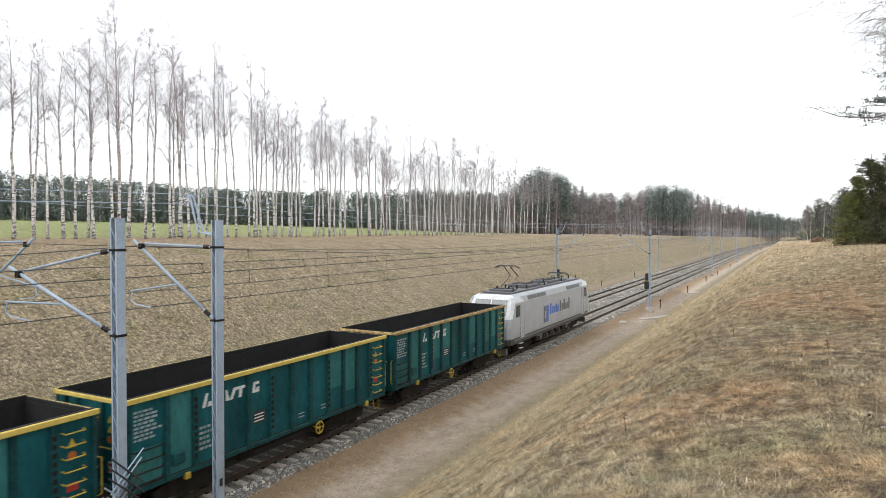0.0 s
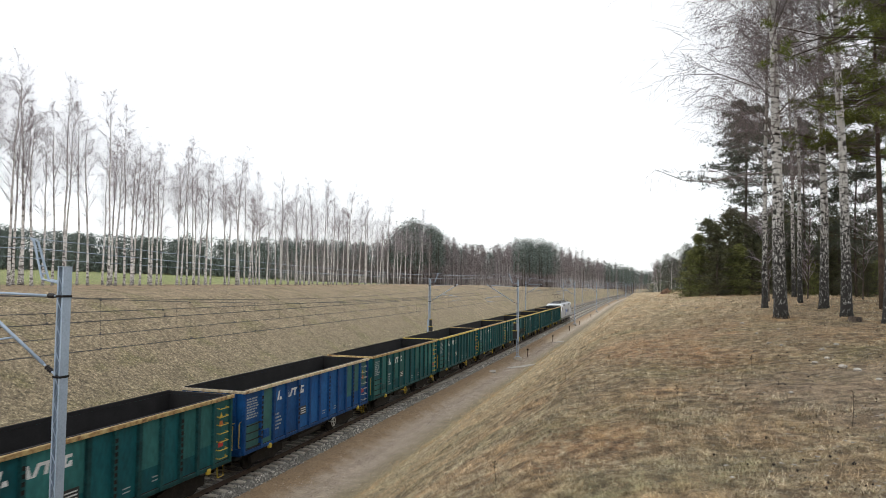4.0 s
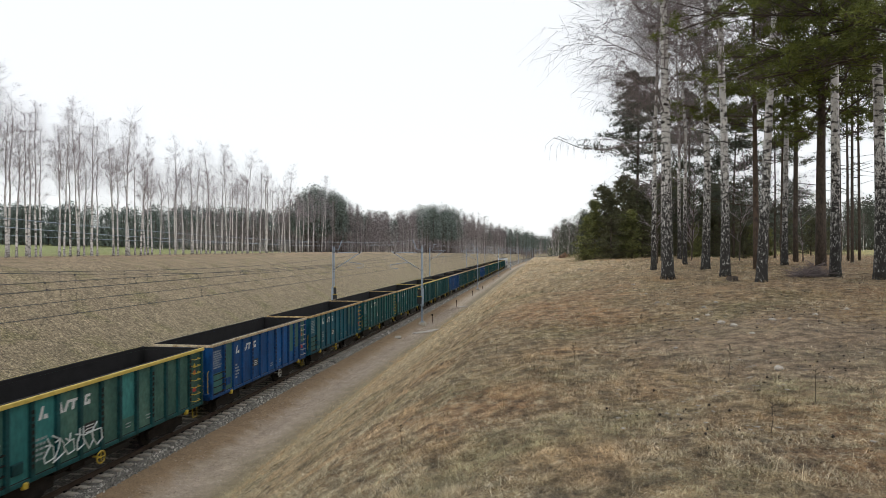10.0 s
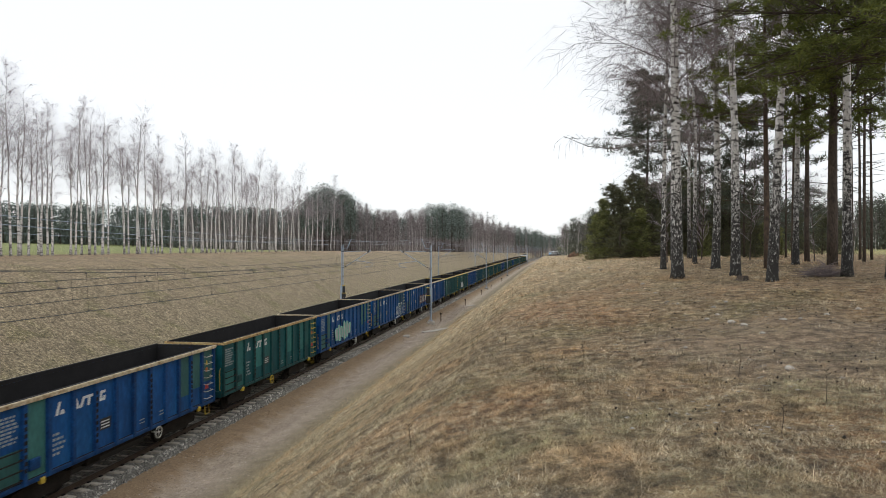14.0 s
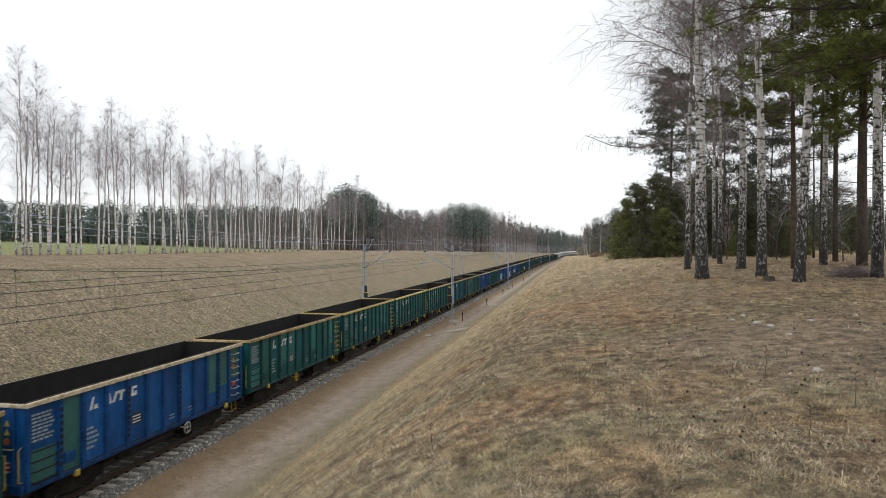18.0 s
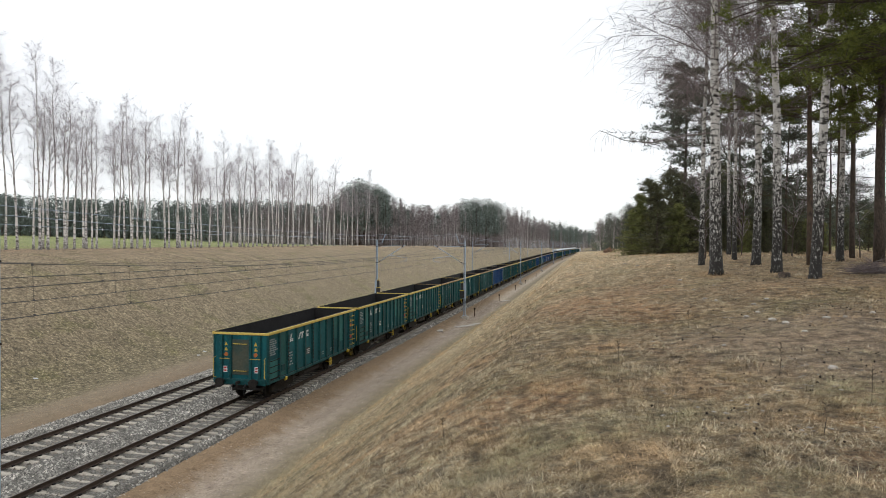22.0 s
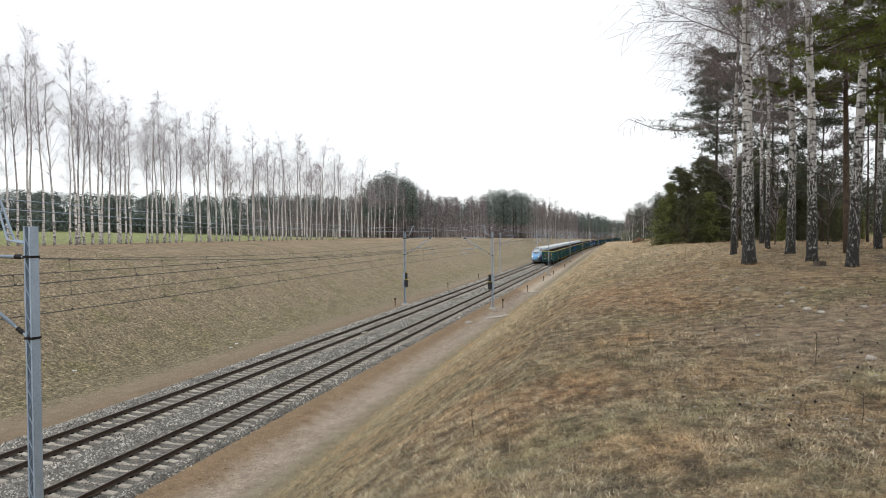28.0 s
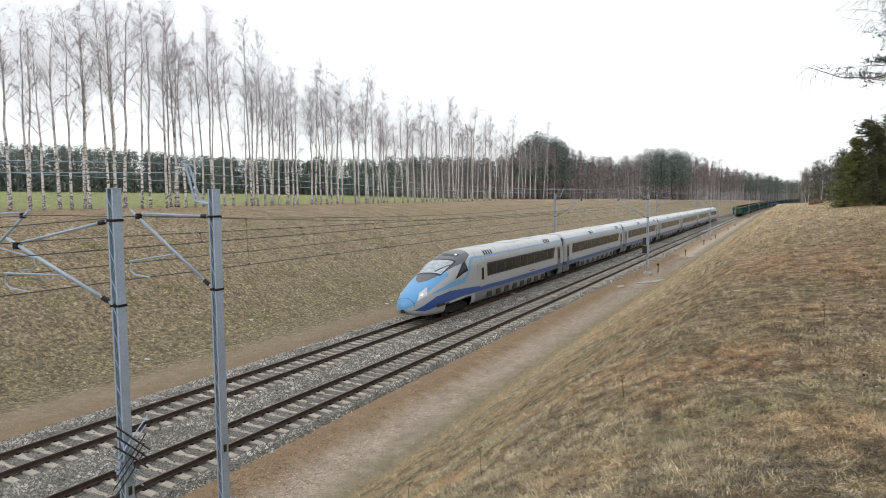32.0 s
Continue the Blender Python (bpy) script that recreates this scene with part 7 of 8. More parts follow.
for k, (az, d, s) in enumerate(((-3.5, 44, 0.55), (-4.2, 43, 0.72), (-4.9, 45, 0.98), (-5.5, 42, 0.80), (-6.3, 45, 1.06), (-7.2, 43, 0.86), (-8.0, 46, 1.05), (-8.9, 44, 0.8), (-5.6, 50, 1.15), (-7.0, 52, 1.2), (-9.8, 48, 1.0), (-11.0, 46, 0.8), (-12.0, 50, 0.95), (-13.4, 48, 0.7), (-10.4, 55, 1.15), (-8.6, 54, 1.2), (-11.6, 57, 1.3), (-12.8, 56, 1.2), (-13.9, 58, 1.25), (-15.0, 60, 1.1), (-16.2, 60, 0.95), (-14.6, 54, 0.85), (-10.9, 60, 1.45), (-9.2, 60, 1.45), (-17.4, 58, 0.8), (-18.6, 62, 0.9), (-20.2, 60, 0.7), (-21.6, 64, 0.85), (-12.2, 44, 0.6), (-15.6, 46, 0.55), (-6.4, 60, 1.5), (-7.4, 62, 1.7), (-8.3, 64, 1.8), (-9.3, 66, 1.8), (-10.2, 65, 1.75), (-11.2, 66, 1.8), (-12.2, 64, 1.6), (-13.2, 66, 1.7), (-14.3, 66, 1.5), (-15.4, 68, 1.5), (-16.6, 68, 1.3))):
    x, y = polar(az, d)
    dusky = k > 5 and k % 4 != 0 or k in (2, 3)
    plant(spruces[k % 2 + 2 * dusky], x, y, k * 1.3, s, 0.95, k < 4, label="dark ragged spruce among the trunks" if dusky else "young dense green spruce at the wood's edge", category="spruce tree", group="young spruces")


# bare saplings between the trunks
for k, (az, d, h) in enumerate(((-15.3, 34, 5.2), (-9.2, 33, 4.6), (-11.8, 36, 5.5), (-19.7, 37, 4.4), (-17.3, 40, 5.8))):
    x, y = polar(az, d)
    sapling = birch("bare_sapling", 200 + k, h, 0.03, 0.12, 1.5, 26, 7, 6, 0.1, PINE_BARK, 0.004, (0.03 * (-1) ** k, 0), 0.03, (30, 70), stout=0.3)
    plant(sapling, x, y, 0, first=True, label="thin bare sapling among the taller trunks", category="sapling", group="saplings under the trees")


def brush_heap(seed, az, d, wide, high):
    """A low heap of dead twigs on the ground."""
    r = np.random.default_rng(seed)
    x, y = polar(az, d)
    heap = thing("brush_heap", "low heap of dead grey-brown twigs on the grass", "brushwood", at=pose(x, y, height(x, y)))
    sticks = Sticks()
    n = 360
    a, rho = r.uniform(0, 6.283, n), np.sqrt(r.uniform(0, 1, n))
    p0 = np.stack([wide * rho * np.cos(a), 0.7 * wide * rho * np.sin(a), r.uniform(-0.02, 1, n) * high * (1 - 0.8 * rho)], -1)
    p1 = p0 + directions(r, n, -8, 35) * r.uniform(0.25, 0.8, (n, 1))
    sticks.put(spikes(p0, p1, r.uniform(0.004, 0.011, n)), 0)
    tagged(part("tangle", sticks.mesh("tangle", [NEAR_TWIG]), None, heap, "tangled dead sticks"), kind="stuff")


brush_heap(301, -20.3, 21.6, 0.42, 0.4)


# ---- ballast stones, grass blades, litter: uncounted stuff ----
def scatter_stones(n, seed, inner):
    r = np.random.default_rng(seed)
    y = 4 + 150 * r.uniform(size=n) ** 2.1
    x = r.uniform(TL - 4.0, TR + 1.8, n)
    inside = np.minimum(np.abs(x - TR), np.abs(x - TL)) < 1.32
    keep = (inside if inner else ~inside) & (r.uniform(size=n) < (0.5 if inner else 1.0))
    x, y = x[keep], y[keep]
    n = len(x)
    size = r.uniform(0.026, 0.055, n) * (1 + 0.013 * y)
    z = bed_z(x, y) + size * 0.35
    a = r.uniform(0, 2 * np.pi, n)
    v = np.empty((n, 4, 3))
    for k in range(3):
        reach = size * r.uniform(0.7, 1.35, n)
        v[:, k] = np.stack([x + np.cos(a + 2.1 * k) * reach, y + np.sin(a + 2.1 * k) * reach, z - size * r.uniform(0.3, 0.9, n)], -1)
    v[:, 3] = np.stack([x + r.normal(0, 0.4, n) * size, y + r.normal(0, 0.4, n) * size, z + size * r.uniform(0.2, 0.9, n)], -1)
    f = np.array([(0, 1, 3), (1, 2, 3), (2, 0, 3)])
    return v.reshape(-1, 3), (np.arange(n)[:, None, None] * 4 + f).reshape(-1, 3)


OILY = surface("brown_stained_granite", [(0.3, (0.08, 0.068, 0.055)), (0.55, (0.19, 0.165, 0.135)), (0.75, (0.34, 0.305, 0.26))], 1.3, 0.85, 0, 0.2, 40, 0.2, space="world", island=0.5)
tagged(new("ballast_stones", fast_mesh("ballast_stones", *scatter_stones(120000, 3, False), STONES)), "loose grey crushed stones of the track bed", "ballast stones", kind="stuff")
tagged(new("ballast_stones", fast_mesh("ballast_stones", *scatter_stones(50000, 4, True), OILY)), "brown-stained crushed stones between the rails", "ballast stones", kind="stuff")

GRAVEL = surface("path_gravel", [(0.3, (0.22, 0.17, 0.13)), (0.55, (0.44, 0.36, 0.30)), (0.75, (0.64, 0.56, 0.49))], 2.0, 0.9, 0, 0, 40, 0.2, space="world", island=0.5)


RUST_GRAVEL = surface("rust_brown_gravel", [(0.3, (0.17, 0.11, 0.068)), (0.55, (0.32, 0.225, 0.14)), (0.75, (0.48, 0.375, 0.27))], 2.0, 0.9, 0, 0, 40, 0.2, space="world", island=0.5)


def chips(n, seed, x0, x1, far):
    """Flat gravel chips trodden into a path beside the line."""
    r = np.random.default_rng(seed)
    y = 8 + far * r.uniform(size=n) ** 1.4
    x = r.normal((x0 + x1) / 2, (x1 - x0) / 3.2, n) + 0.12 * hills(r.uniform(0, 1, n), y, 6.0, 31)
    p = np.stack([x, y, ground_z(x, y) + 0.012], -1)
    a, s = r.uniform(0, 2 * np.pi, n), r.uniform(0.012, 0.034, n) * (1 + 0.012 * y)
    v = np.stack([p + np.stack([np.cos(a + k) * s, np.sin(a + k) * s, r.uniform(-0.3, 0.6, n) * s], -1) for k in (0, 2.1, 4.2)], 1)
    return v.reshape(-1, 3), np.arange(n * 3).reshape(-1, 3)


for seed, x0, x1 in ((81, -13.5, -11.8), (82, -28.0, -25.8)):
    tagged(new("path_gravel", fast_mesh("path_gravel", *chips(26000 if seed == 81 else 12000, seed, x0, x1, 90), GRAVEL if seed == 81 else RUST_GRAVEL)), "pinkish gravel chips on the trackside path", "gravel", kind="stuff")

tagged(new("rust_gravel", fast_mesh("rust_gravel", *chips(13000, 83, -14.6, -13.3, 90), RUST_GRAVEL)), "rust-brown gravel strip along the ballast", "gravel", kind="stuff")

BLADES = bpy.data.materials.new("dry_grass_blades")
BLADES.use_nodes = True
nb, lb = BLADES.node_tree.nodes, BLADES.node_tree.links
b_geo, b_ramp, b_noise, b_mix, b_patch = (nb.new(k) for k in ("ShaderNodeNewGeometry", "ShaderNodeValToRGB", "ShaderNodeTexNoise", "ShaderNodeMix", "ShaderNodeMapRange"))
BLADE_TONES = [(0.0, (0.06, 0.042, 0.025)), (0.25, (0.19, 0.132, 0.072)), (0.5, (0.41, 0.315, 0.19)), (0.76, (0.545, 0.45, 0.305)), (0.92, (0.64, 0.56, 0.42)), (1.0, (0.17, 0.18, 0.06))]
while len(b_ramp.color_ramp.elements) < len(BLADE_TONES):
    b_ramp.color_ramp.elements.new(0.5)
for element, (p, c) in zip(b_ramp.color_ramp.elements, BLADE_TONES):
    element.position, element.color = p, (*c, 1)
lb.new(b_geo.outputs["Random Per Island"], b_ramp.inputs["Fac"])
b_noise.inputs["Scale"].default_value, b_noise.inputs["Detail"].default_value = 0.75, 6.0
lb.new(b_geo.outputs["Position"], b_noise.inputs["Vector"])
b_patch.inputs["From Min"].default_value, b_patch.inputs["From Max"].default_value = 0.48, 0.66
b_patch.inputs["To Max"].default_value = 0.7
lb.new(b_noise.outputs["Fac"], b_patch.inputs["Value"])
b_mix.data_type = "RGBA"
b_where, b_slope, b_most = nb.new("ShaderNodeSeparateXYZ"), nb.new("ShaderNodeMapRange"), nb.new("ShaderNodeMath")
lb.new(b_geo.outputs["Position"], b_where.inputs[0])
lb.new(b_where.outputs["X"], b_slope.inputs["Value"])
for key, value in (("From Min", -5.0), ("From Max", 2.5), ("To Min", 0.34), ("To Max", 0.0)):
    b_slope.inputs[key].default_value = value
b_most.operation = "MAXIMUM"
lb.new(b_patch.outputs["Result"], b_most.inputs[0])
lb.new(b_slope.outputs["Result"], b_most.inputs[1])
lb.new(b_most.outputs[0], b_mix.inputs["Factor"])
lb.new(b_ramp.outputs["Color"], b_mix.inputs["A"])
b_mix.inputs["B"].default_value = (0.25, 0.225, 0.115, 1)
b_rust, b_rust_noise, b_rust_patch = nb.new("ShaderNodeMix"), nb.new("ShaderNodeTexNoise"), nb.new("ShaderNodeMapRange")
b_rust.data_type = "RGBA"
b_rust_noise.inputs["Scale"].default_value, b_rust_noise.inputs["Detail"].default_value = 0.6, 6.0
b_rust_patch.inputs["From Min"].default_value, b_rust_patch.inputs["From Max"].default_value = 0.46, 0.64
b_rust_patch.inputs["To Max"].default_value = 0.72
lb.new(b_geo.outputs["Position"], b_rust_noise.inputs["Vector"])
lb.new(b_rust_noise.outputs["Fac"], b_rust_patch.inputs["Value"])
lb.new(b_rust_patch.outputs["Result"], b_rust.inputs["Factor"])
lb.new(b_mix.outputs["Result"], b_rust.inputs["A"])
b_rust.inputs["B"].default_value = (0.45, 0.275, 0.135, 1)
# same uneven tone on the blades, its darks standing for shade between clumps
b_lump, b_level, b_tone = nb.new("ShaderNodeTexNoise"), nb.new("ShaderNodeMapRange"), nb.new("ShaderNodeVectorMath")
b_lump.inputs["Scale"].default_value, b_lump.inputs["Detail"].default_value, b_lump.inputs["Roughness"].default_value = 4.2, 5.0, 0.68
lb.new(b_geo.outputs["Position"], b_lump.inputs["Vector"])
for key, value in (("From Min", 0.36), ("From Max", 0.64), ("To Min", 0.50), ("To Max", 1.72)):
    b_level.inputs[key].default_value = value
lb.new(b_lump.outputs["Fac"], b_level.inputs["Value"])
b_tone.operation = "SCALE"
lb.new(b_rust.outputs["Result"], b_tone.inputs[0])
lb.new(b_level.outputs["Result"], b_tone.inputs["Scale"])
# blades are scaled brighter with distance, from y 16 to 36
b_xyz, b_pale, b_ahead = nb.new("ShaderNodeSeparateXYZ"), nb.new("ShaderNodeMapRange"), nb.new("ShaderNodeVectorMath")
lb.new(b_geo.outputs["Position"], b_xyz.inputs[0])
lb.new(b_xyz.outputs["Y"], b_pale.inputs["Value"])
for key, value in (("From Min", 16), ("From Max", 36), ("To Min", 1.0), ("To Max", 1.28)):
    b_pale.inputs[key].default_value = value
b_ahead.operation = "SCALE"
lb.new(b_tone.outputs[0], b_ahead.inputs[0])
lb.new(b_pale.outputs["Result"], b_ahead.inputs["Scale"])
lb.new(b_ahead.outputs[0], nb["Principled BSDF"].inputs["Base Color"])
nb["Principled BSDF"].inputs["Roughness"].default_value = 0.8


def scuffed(x, y):
    """Low on the bare earth and under the trees, 1 on full turf."""
    d = ((x - 3.7) / 2.5) ** 2 + ((y - 10.4) / 2.8) ** 2 + 0.5 * hills(x, y, 1.3, 18)
    litter_fall = ease(0.6, 2.8, x - 0.08 * y) * ease(15.0, 20.0, y)
    return (0.3 + 0.7 * ease(0.2, 1.4, d)) * (1 - 0.4 * litter_fall)


def blades(x, y, length, width, r, flat, sway=None, straight=False):
    """Bent blades: each a strip of three triangles."""
    n = len(x)
    root = np.stack([x, y, ground_z(x, y) - 0.015], -1)
    a = r.uniform(0, 2 * np.pi, n) if sway is None else sway + r.normal(0, 0.75, n)
    out = np.stack([np.cos(a), np.sin(a), 0 * a], -1)
    across = np.stack([-np.sin(a), np.cos(a), 0 * a], -1) * (width / 2)[:, None]
    e = np.radians(r.uniform(*flat, n))
    mid = root + (out * np.cos(e)[:, None] + np.array((0, 0, 1)) * np.sin(e)[:, None]) * (length * 0.55)[:, None]
    e2 = e - np.radians(r.uniform(20, 70, n))
    tip = mid + (out * np.cos(e2)[:, None] + np.array((0, 0, 1)) * np.sin(e2)[:, None]) * (length * 0.45)[:, None]
    if straight:
        v = np.stack([root - across, root + across, root + (mid - root) * 1.75], 1)
        return v.reshape(-1, 3), np.arange(n * 3).reshape(-1, 3)
    v = np.stack([root - across, root + across, mid - across * 0.8, mid + across * 0.8, tip], 1)
    f = np.array([(0, 1, 3), (0, 3, 2), (2, 3, 4)])
    return v.reshape(-1, 3), (np.arange(n)[:, None, None] * 5 + f).reshape(-1, 3)


def grass(n, seed, near, far, power, bearing, width, length, tuft, straight=False):
    """Tufts of dry grass in a wedge of the bank round the camera."""
    r = np.random.default_rng(seed)
    d = near + (far - near) * r.uniform(size=n) ** power
    az = np.radians(r.uniform(min(bearing), max(bearing), n))
    cx, cy = -np.sin(az) * d, np.cos(az) * d
    keep = cx > -10.1 + 0.4 * hills(cx, cy, 3, 8)
    thin = hills(cx, cy, 3.0, 11) + 0.5 * hills(cx, cy, 0.9, 12)
    keep &= r.uniform(size=n) < np.clip(0.72 + 0.4 * thin, 0.3, 1.0) * (0.06 + 0.94 * scuffed(cx, cy))
    cx, cy, d, thin = cx[keep], cy[keep], d[keep], thin[keep]
    x = np.repeat(cx, tuft) + r.normal(0, 0.09, len(cx) * tuft)
    y = np.repeat(cy, tuft) + r.normal(0, 0.09, len(cx) * tuft)
    d = np.repeat(d, tuft)
    sway = 4.5 * hills(cx, cy, 0.9, 15) + 2.0 * hills(cx, cy, 5.0, 16) + r.normal(0, 0.5, len(cx))
    size = np.repeat(np.clip(0.8 + 0.5 * thin, 0.4, 1.5) * r.uniform(0.6, 1.25, len(cx)), tuft)
    return blades(x, y, r.uniform(*length, len(x)) * size, r.uniform(*width, len(x)) * (0.65 + d * 0.07), r, (4, 55), np.repeat(sway, tuft), straight)


def mat_of_grass(n, seed, near, far, bearing, straight=True):
    """Short blades lying every way, as many near as far to the eye."""
    r = np.random.default_rng(seed)
    d = 1 / r.uniform(1 / far, 1 / near, n)
    az = np.radians(r.uniform(min(bearing), max(bearing), n))
    x, y = -np.sin(az) * d, np.cos(az) * d
    worn = hills(x, y, 4.0, 14) + 0.6 * hills(x, y, 1.2, 13)
    keep = (x > -10.3 + 0.4 * hills(x, y, 3, 8)) & (r.uniform(size=n) < np.clip(0.95 - 0.3 * worn * (x > 2), 0.45, 1) * (0.15 + 0.85 * scuffed(x, y)))
    x, y, d = x[keep], y[keep], d[keep]
    n = len(x)
    width = np.maximum(0.0038, 0.0009 * d) * r.uniform(0.45, 1.3, n)
    return blades(x, y, r.uniform(0.035, 0.11, n) * (1 + 0.015 * d), width, r, (2, 42), None, straight)


grass_parts = Sticks()
grass_parts.put(mat_of_grass(125000, 71, 4.2, 11, (42, -36), False))
grass_parts.put(mat_of_grass(110000, 73, 10, 90, (42, -36)))
grass_parts.put(mat_of_grass(90000, 74, 20, 100, (24, -20)))
grass_parts.put(mat_of_grass(90000, 75, 5, 18, (42, -36)))
grass_parts.put(mat_of_grass(40000, 72, 3.8, 40, (78, 42)))
for seed, near, far, bearing, length, tufts in ((21, 2.6, 9.5, (75, -35), (0.08, 0.20), 12000), (22, 9.0, 22, (72, -32), (0.09, 0.21), 13000), (23, 21, 60, (30, -30), (0.12, 0.30), 9000)):
    grass_parts.put(grass(tufts // 3, seed, near, far, 0.8, bearing, (0.0022, 0.0045), length, 7))
    grass_parts.put(grass(tufts, seed + 40, near, far, 0.8, bearing, (0.002, 0.0045), length, 8, True))
r_clump = np.random.default_rng(93)
cd, ca = 1 / r_clump.uniform(1 / 34, 1 / 3.0, 6500), np.radians(r_clump.uniform(-36, 72, 6500))
ccx, ccy = -np.sin(ca) * cd, np.cos(ca) * cd
on = (ccx > -10) & (hills(ccx, ccy, 2.2, 94) + 0.4 * r_clump.normal(0, 1, 6500) > -0.05) & (r_clump.uniform(size=6500) < scuffed(ccx, ccy))
ccx, ccy, cd = ccx[on], ccy[on], cd[on]
size = np.repeat(r_clump.uniform(0.5, 1.25, len(ccx)), 20)
cx, cy = np.repeat(ccx, 20) + r_clump.normal(0, 0.055, len(ccx) * 20), np.repeat(ccy, 20) + r_clump.normal(0, 0.055, len(ccx) * 20)
for bent in (True, False):
    pick = (np.repeat(cd, 20) < 9) == bent
    grass_parts.put(blades(cx[pick], cy[pick], (r_clump.uniform(0.07, 0.17, len(cx)) * size)[pick], (r_clump.uniform(0.0022, 0.0045, len(cx)) * (0.6 + 0.07 * np.repeat(cd, 20)))[pick], r_clump, (5, 55), None, not bent))
r_foot = np.random.default_rng(91)
fy = 9 + 80 * r_foot.uniform(size=42000) ** 1.5
fx = r_foot.normal(-10.55, 0.42, 42000) + 0.5 * hills(0 * fy, fy, 4.0, 92)
grass_parts.put(blades(fx, fy, r_foot.uniform(0.07, 0.24, 42000), r_foot.uniform(0.004, 0.010, 42000) * (0.5 + 0.025 * fy), r_foot, (5, 60), None, True))
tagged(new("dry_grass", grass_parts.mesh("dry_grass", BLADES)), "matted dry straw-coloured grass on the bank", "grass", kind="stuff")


def far_bank(n, seed):
    r = np.random.default_rng(seed)
    y = 8 + 130 * r.uniform(size=n) ** 1.3
    x = r.uniform(-62, -27.9, n)
    return blades(x, y, r.uniform(0.06, 0.15, n), r.uniform(0.010, 0.024, n), r, (0, 60), None, True)


BANK_BLADES = surface("flattened_dry_grass", [(0.3, (0.185, 0.145, 0.092)), (0.7, (0.285, 0.228, 0.152))], 0.3, 0.9, 0, 0, 5, 0.2, space="world", island=0.4)
bank_parts = Sticks()
bank_parts.put(far_bank(110000, 31))
tagged(new("bank_grass", bank_parts.mesh("bank_grass", BANK_BLADES)), "short flattened dry grass on the far slope", "grass", kind="stuff")

# field stones, cones and litter on the worn ground before the trees
PEBBLE = surface("pale_field_stone", [(0.3, (0.30, 0.27, 0.23)), (0.7, (0.52, 0.48, 0.42))], 4, 0.85, 0, 0.3, 25, 0.2, spread=0.25)


def field_stone(x, y, size):
    bm = bmesh.new()
    bmesh.ops.create_icosphere(bm, subdivisions=2, radius=1.0)
    k = RNG.uniform(0.7, 1.3, 3)
    for v in bm.verts:
        v.co = Vector((v.co.x * k[0], v.co.y * k[1], v.co.z * 0.6)) * (1 + 0.16 * noise.noise(v.co * 1.7 + Vector((x, y, 0)))) * size
    me = bpy.data.meshes.new("field_stone")
    bm.to_mesh(me)
    bm.free()
    me.materials.append(PEBBLE)
    o = new("field_stone", me)
    o.location = (x, y, height(x, y) + size * 0.22)
    return tagged(o, "pale rounded field stone half sunk in grass", "stone", "field stones")


for az, d, size in ((-18.07, 9.0, 0.10), (-13.0, 13.6, 0.07), (-12.2, 13.2, 0.07), (-14.0, 12.6, 0.10), (-14.9, 12.3, 0.08), (-17.6, 12.8, 0.09), (-18.8, 12.9, 0.07), (-16.2, 11.4, 0.06),
                    (-12.7, 14.6, 0.07), (-13.6, 15.2, 0.06), (-10.0, 15.2, 0.07), (-9.2, 16.0, 0.08), (-8.3, 18.0, 0.06), (-6.1, 19.5, 0.07), (-7.3, 20.5, 0.09), (-4.0, 30, 0.12), (-3.0, 33, 0.1),
                    (-10.6, 10.6, 0.05), (-20.5, 13.5, 0.08), (-22.5, 14.5, 0.09), (-9.8, 18.6, 0.06)):
    field_stone(*polar(az, d), size * 0.62)


def litter(n, seed, size, slot_z, flat=1.0):
    r = np.random.default_rng(seed)
    d, az = r.uniform(6, 22, n), np.radians(r.uniform(-34, -5, n))
    x, y = -np.sin(az) * d, np.cos(az) * d
    keep = hills(x, y, 4.0, 14) > -0.15
    x, y = x[keep], y[keep]
    n = len(x)
    s = r.uniform(*size, n)
    octa = np.array([(1, 0, 0), (-1, 0, 0), (0, 1, 0), (0, -1, 0), (0, 0, 1), (0, 0, -1)], float)
    v = octa[None] * s[:, None, None] * r.uniform(0.6, 1.3, (n, 6, 1)) * (1, 1, flat) + np.stack([x, y, ground_z(x, y) + slot_z], -1)[:, None]
    f = np.array([(0, 2, 4), (2, 1, 4), (1, 3, 4), (3, 0, 4), (2, 0, 5), (1, 2, 5), (3, 1, 5), (0, 3, 5)])
    return v.reshape(-1, 3), (np.arange(n)[:, None, None] * 6 + f).reshape(-1, 3)


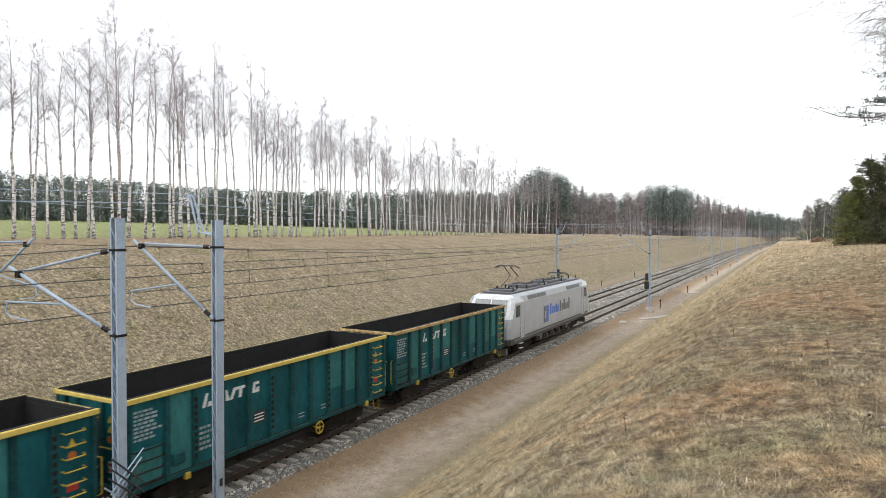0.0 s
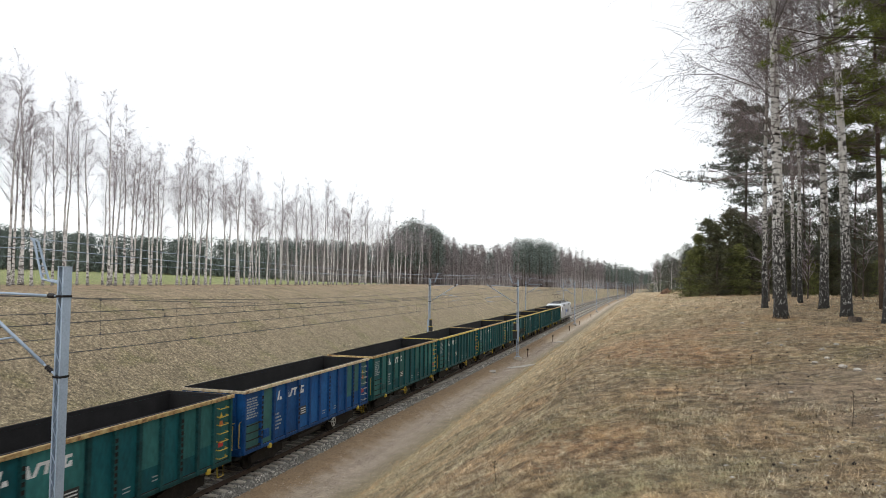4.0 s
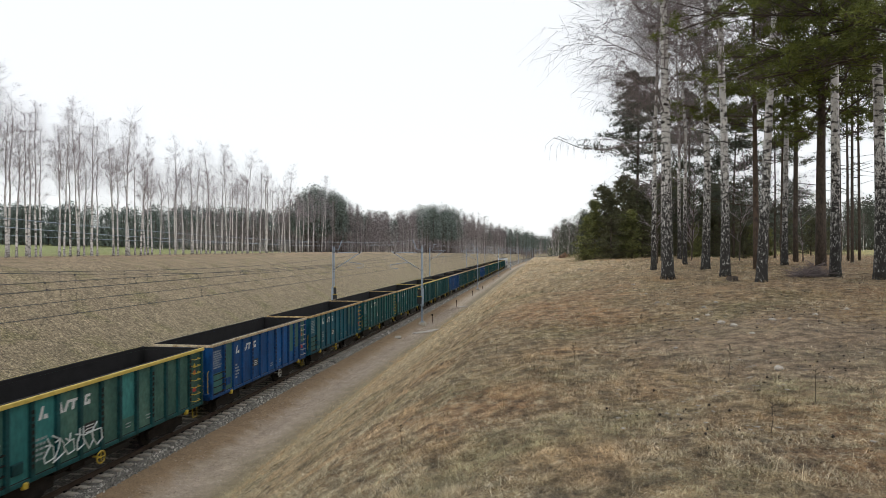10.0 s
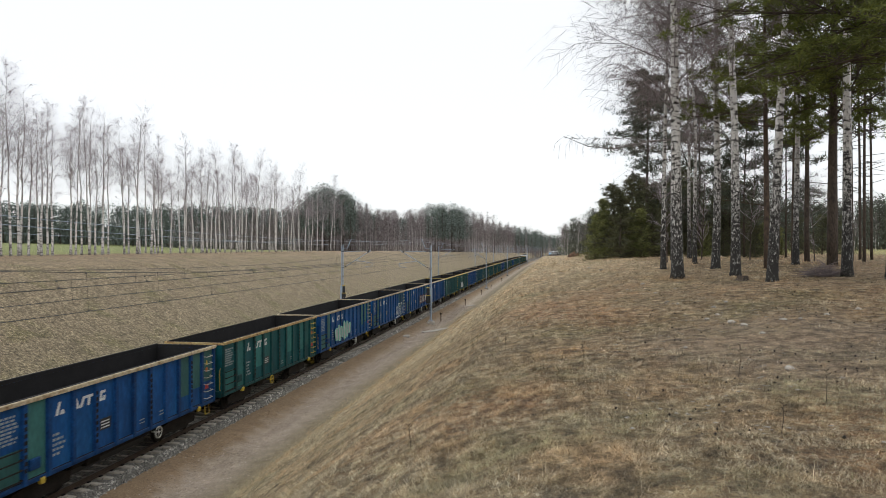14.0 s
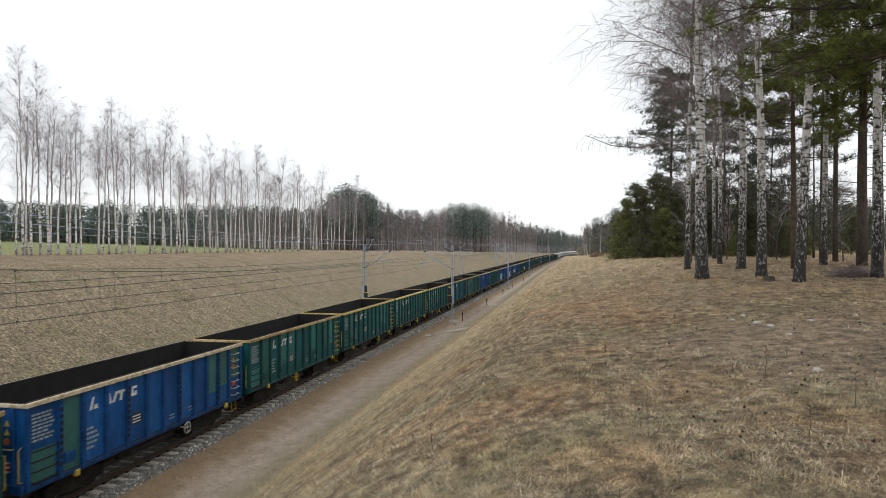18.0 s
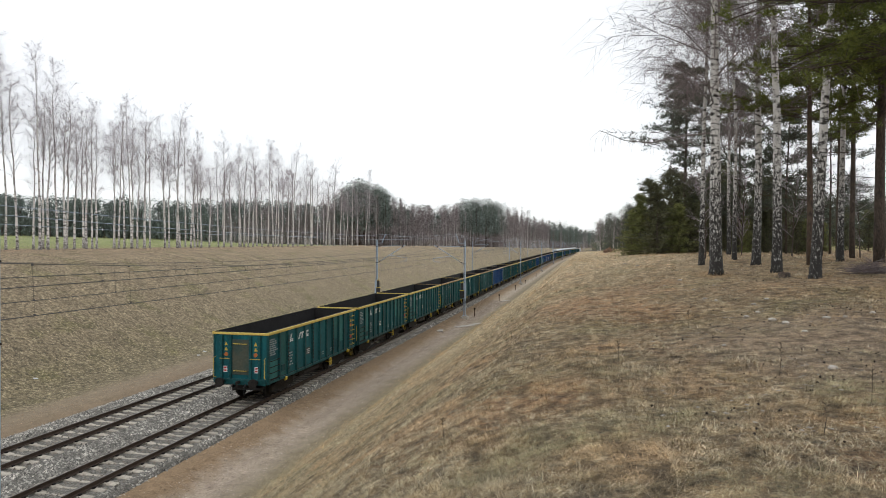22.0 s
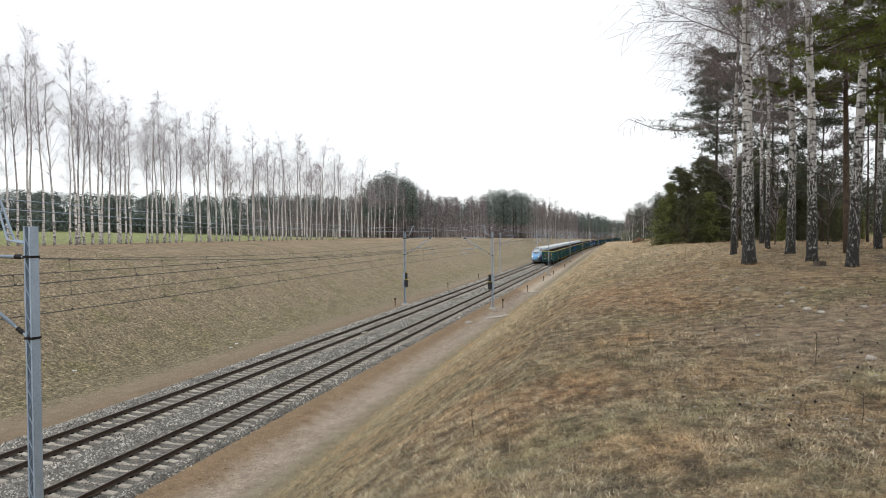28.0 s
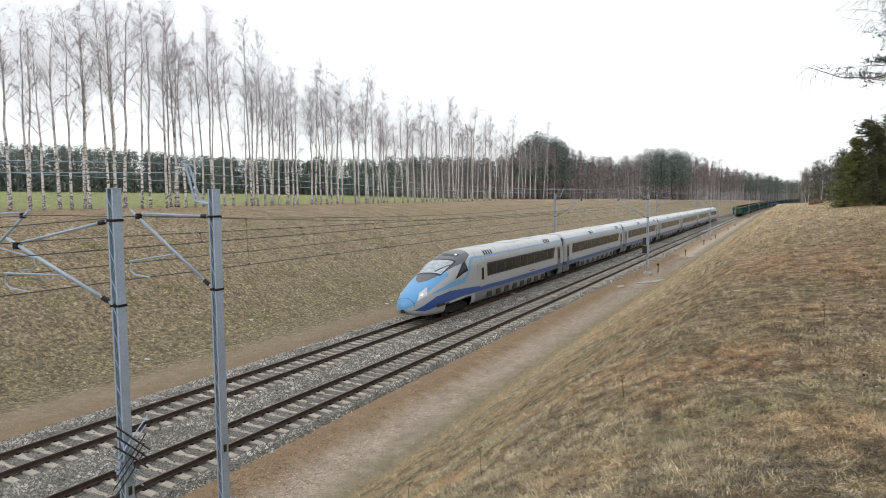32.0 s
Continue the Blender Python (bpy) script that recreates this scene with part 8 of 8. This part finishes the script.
CONES = plain("dark_cones", (0.03, 0.022, 0.018), 0.9)
tagged(new("fallen_cones", fast_mesh("fallen_cones", *litter(420, 5, (0.010, 0.019), 0.015), CONES)), "fallen dark cones and bark on bare ground", "litter", kind="stuff")
tagged(new("pale_leaves", fast_mesh("pale_leaves", *litter(800, 6, (0.014, 0.036), 0.035, 0.15), PEBBLE)), "pale fallen leaves and chips in the grass", "litter", kind="stuff")
WEED = plain("dead_weed", (0.10, 0.075, 0.05), 0.9)
for k, (az, d, tall) in enumerate(((-14.5, 8.6, 0.42), (-2.5, 9.5, 0.3), (-20.5, 7.4, 0.34), (12.0, 7.0, 0.3), (24.0, 6.2, 0.36), (-8.0, 12.5, 0.34), (30.5, 7.4, 0.32), (4.0, 11.5, 0.3), (-17.5, 6.2, 0.28))):
    wx, wy = polar(az, d)
    weed = thing("dead_weed", "thin dry brown weed stalk standing in the grass", "weed", "dead weeds", at=pose(wx, wy, height(wx, wy) - 0.02, 3 * (k % 3) - 3, 4 - 2 * (k % 4), 40 * k))
    part("stalk", Build().tube([(0, 0, 0), (0.01, 0.005, tall * 0.5), (-0.005, 0.015, tall)], [0.0035, 0.003, 0.002], 5), WEED, weed)
    tuft = Build()
    for q in range(5):
        tuft.tube([(0, 0.01, tall * (0.7 + 0.06 * q)), (0.03 * math.cos(2.4 * q), 0.01 + 0.03 * math.sin(2.4 * q), tall * (0.76 + 0.06 * q))], [0.003, 0.005], 4)
    part("seed_head", tuft, WEED, weed)
# stump beside the birches, earth heap at the wood's edge
sx, sy = polar(-14.75, 20.6)
stump = thing("tree_stump", "low dark sawn tree stump", "stump", at=pose(sx, sy, height(sx, sy) - 0.05))
part("stump_wood", Build().tube([(0, 0, 0), (0.01, 0, 0.06), (0.02, 0.01, 0.17), (0.02, 0.01, 0.18)], [0.2, 0.165, 0.15, 0.12], 14), PINE_BARK, stump)
hx_, hy_ = polar(-1.75, 62)
heap_b = Build()
for k in range(5):
    heap_b.tube([(0.16 * k - 0.3, 0.1 * k, 0), (0.16 * k - 0.3, 0.1 * k, 0.2 + 0.08 * (k % 2)), (0.16 * k - 0.28, 0.1 * k, 0.34 + 0.1 * (k % 3))], [0.3, 0.22, 0.06], 9)
heap = thing("earth_heap", "rust-brown heap of earth and dead fern", "heap", at=pose(hx_, hy_, height(hx_, hy_) - 0.05))
part("heap_body", heap_b, surface("rust_brown_earth", [(0.3, (0.10, 0.06, 0.04)), (0.7, (0.20, 0.12, 0.075))], 4, 0.95, 0, 0.8, 14, 0.4), heap)
for wx, wy in ((-30.2, 24), (-29.4, 47.5), (-31.5, 33.2), (-28.9, 45.9)):
    rag = thing("white_scrap", "small white scrap of paper on the slope", "litter", at=pose(wx, wy, height(wx, wy), 10, 8, 30))
    part("paper", Build().box(-0.13, 0.13, -0.07, 0.07, 0.0, 0.04, 0, 0.015), WHITE, rag)


# ---- what moves: the freight train away from the camera, the express towards it ----
def on_track(x, y, length, turned=False):
    """Pose of a car whose near end is at y, set along the line's curve."""
    a, b = float(bend(y)), float(bend(y + length))
    return pose(x + a, y, 0, 0, 0, -math.degrees(math.atan((b - a) / length)) + (180 if turned else 0))


def motions():
    seconds = range(33)
    slips = [float(np.interp(t, *np.array(SLIP).T)) for t in seconds]
    for number, unit in enumerate(WAGONS):
        walk(unit, [(t, on_track(TR, 36.45 - PITCH * number + SPEED * t + s, -12.0)) for t, s in zip(seconds, slips)])
    walk(LOCO, [(t, on_track(TR, 37.15 + SPEED * t + s, 18.0)) for t, s in zip(seconds, slips)])
    for unit, offset, turned in EXPRESS:
        walk(unit, [(t, on_track(TL, 34.5 + EXPRESS_SPEED * (32 - t) + offset, -26.0 if turned else 26.0, turned)) for t in seconds])


motions()
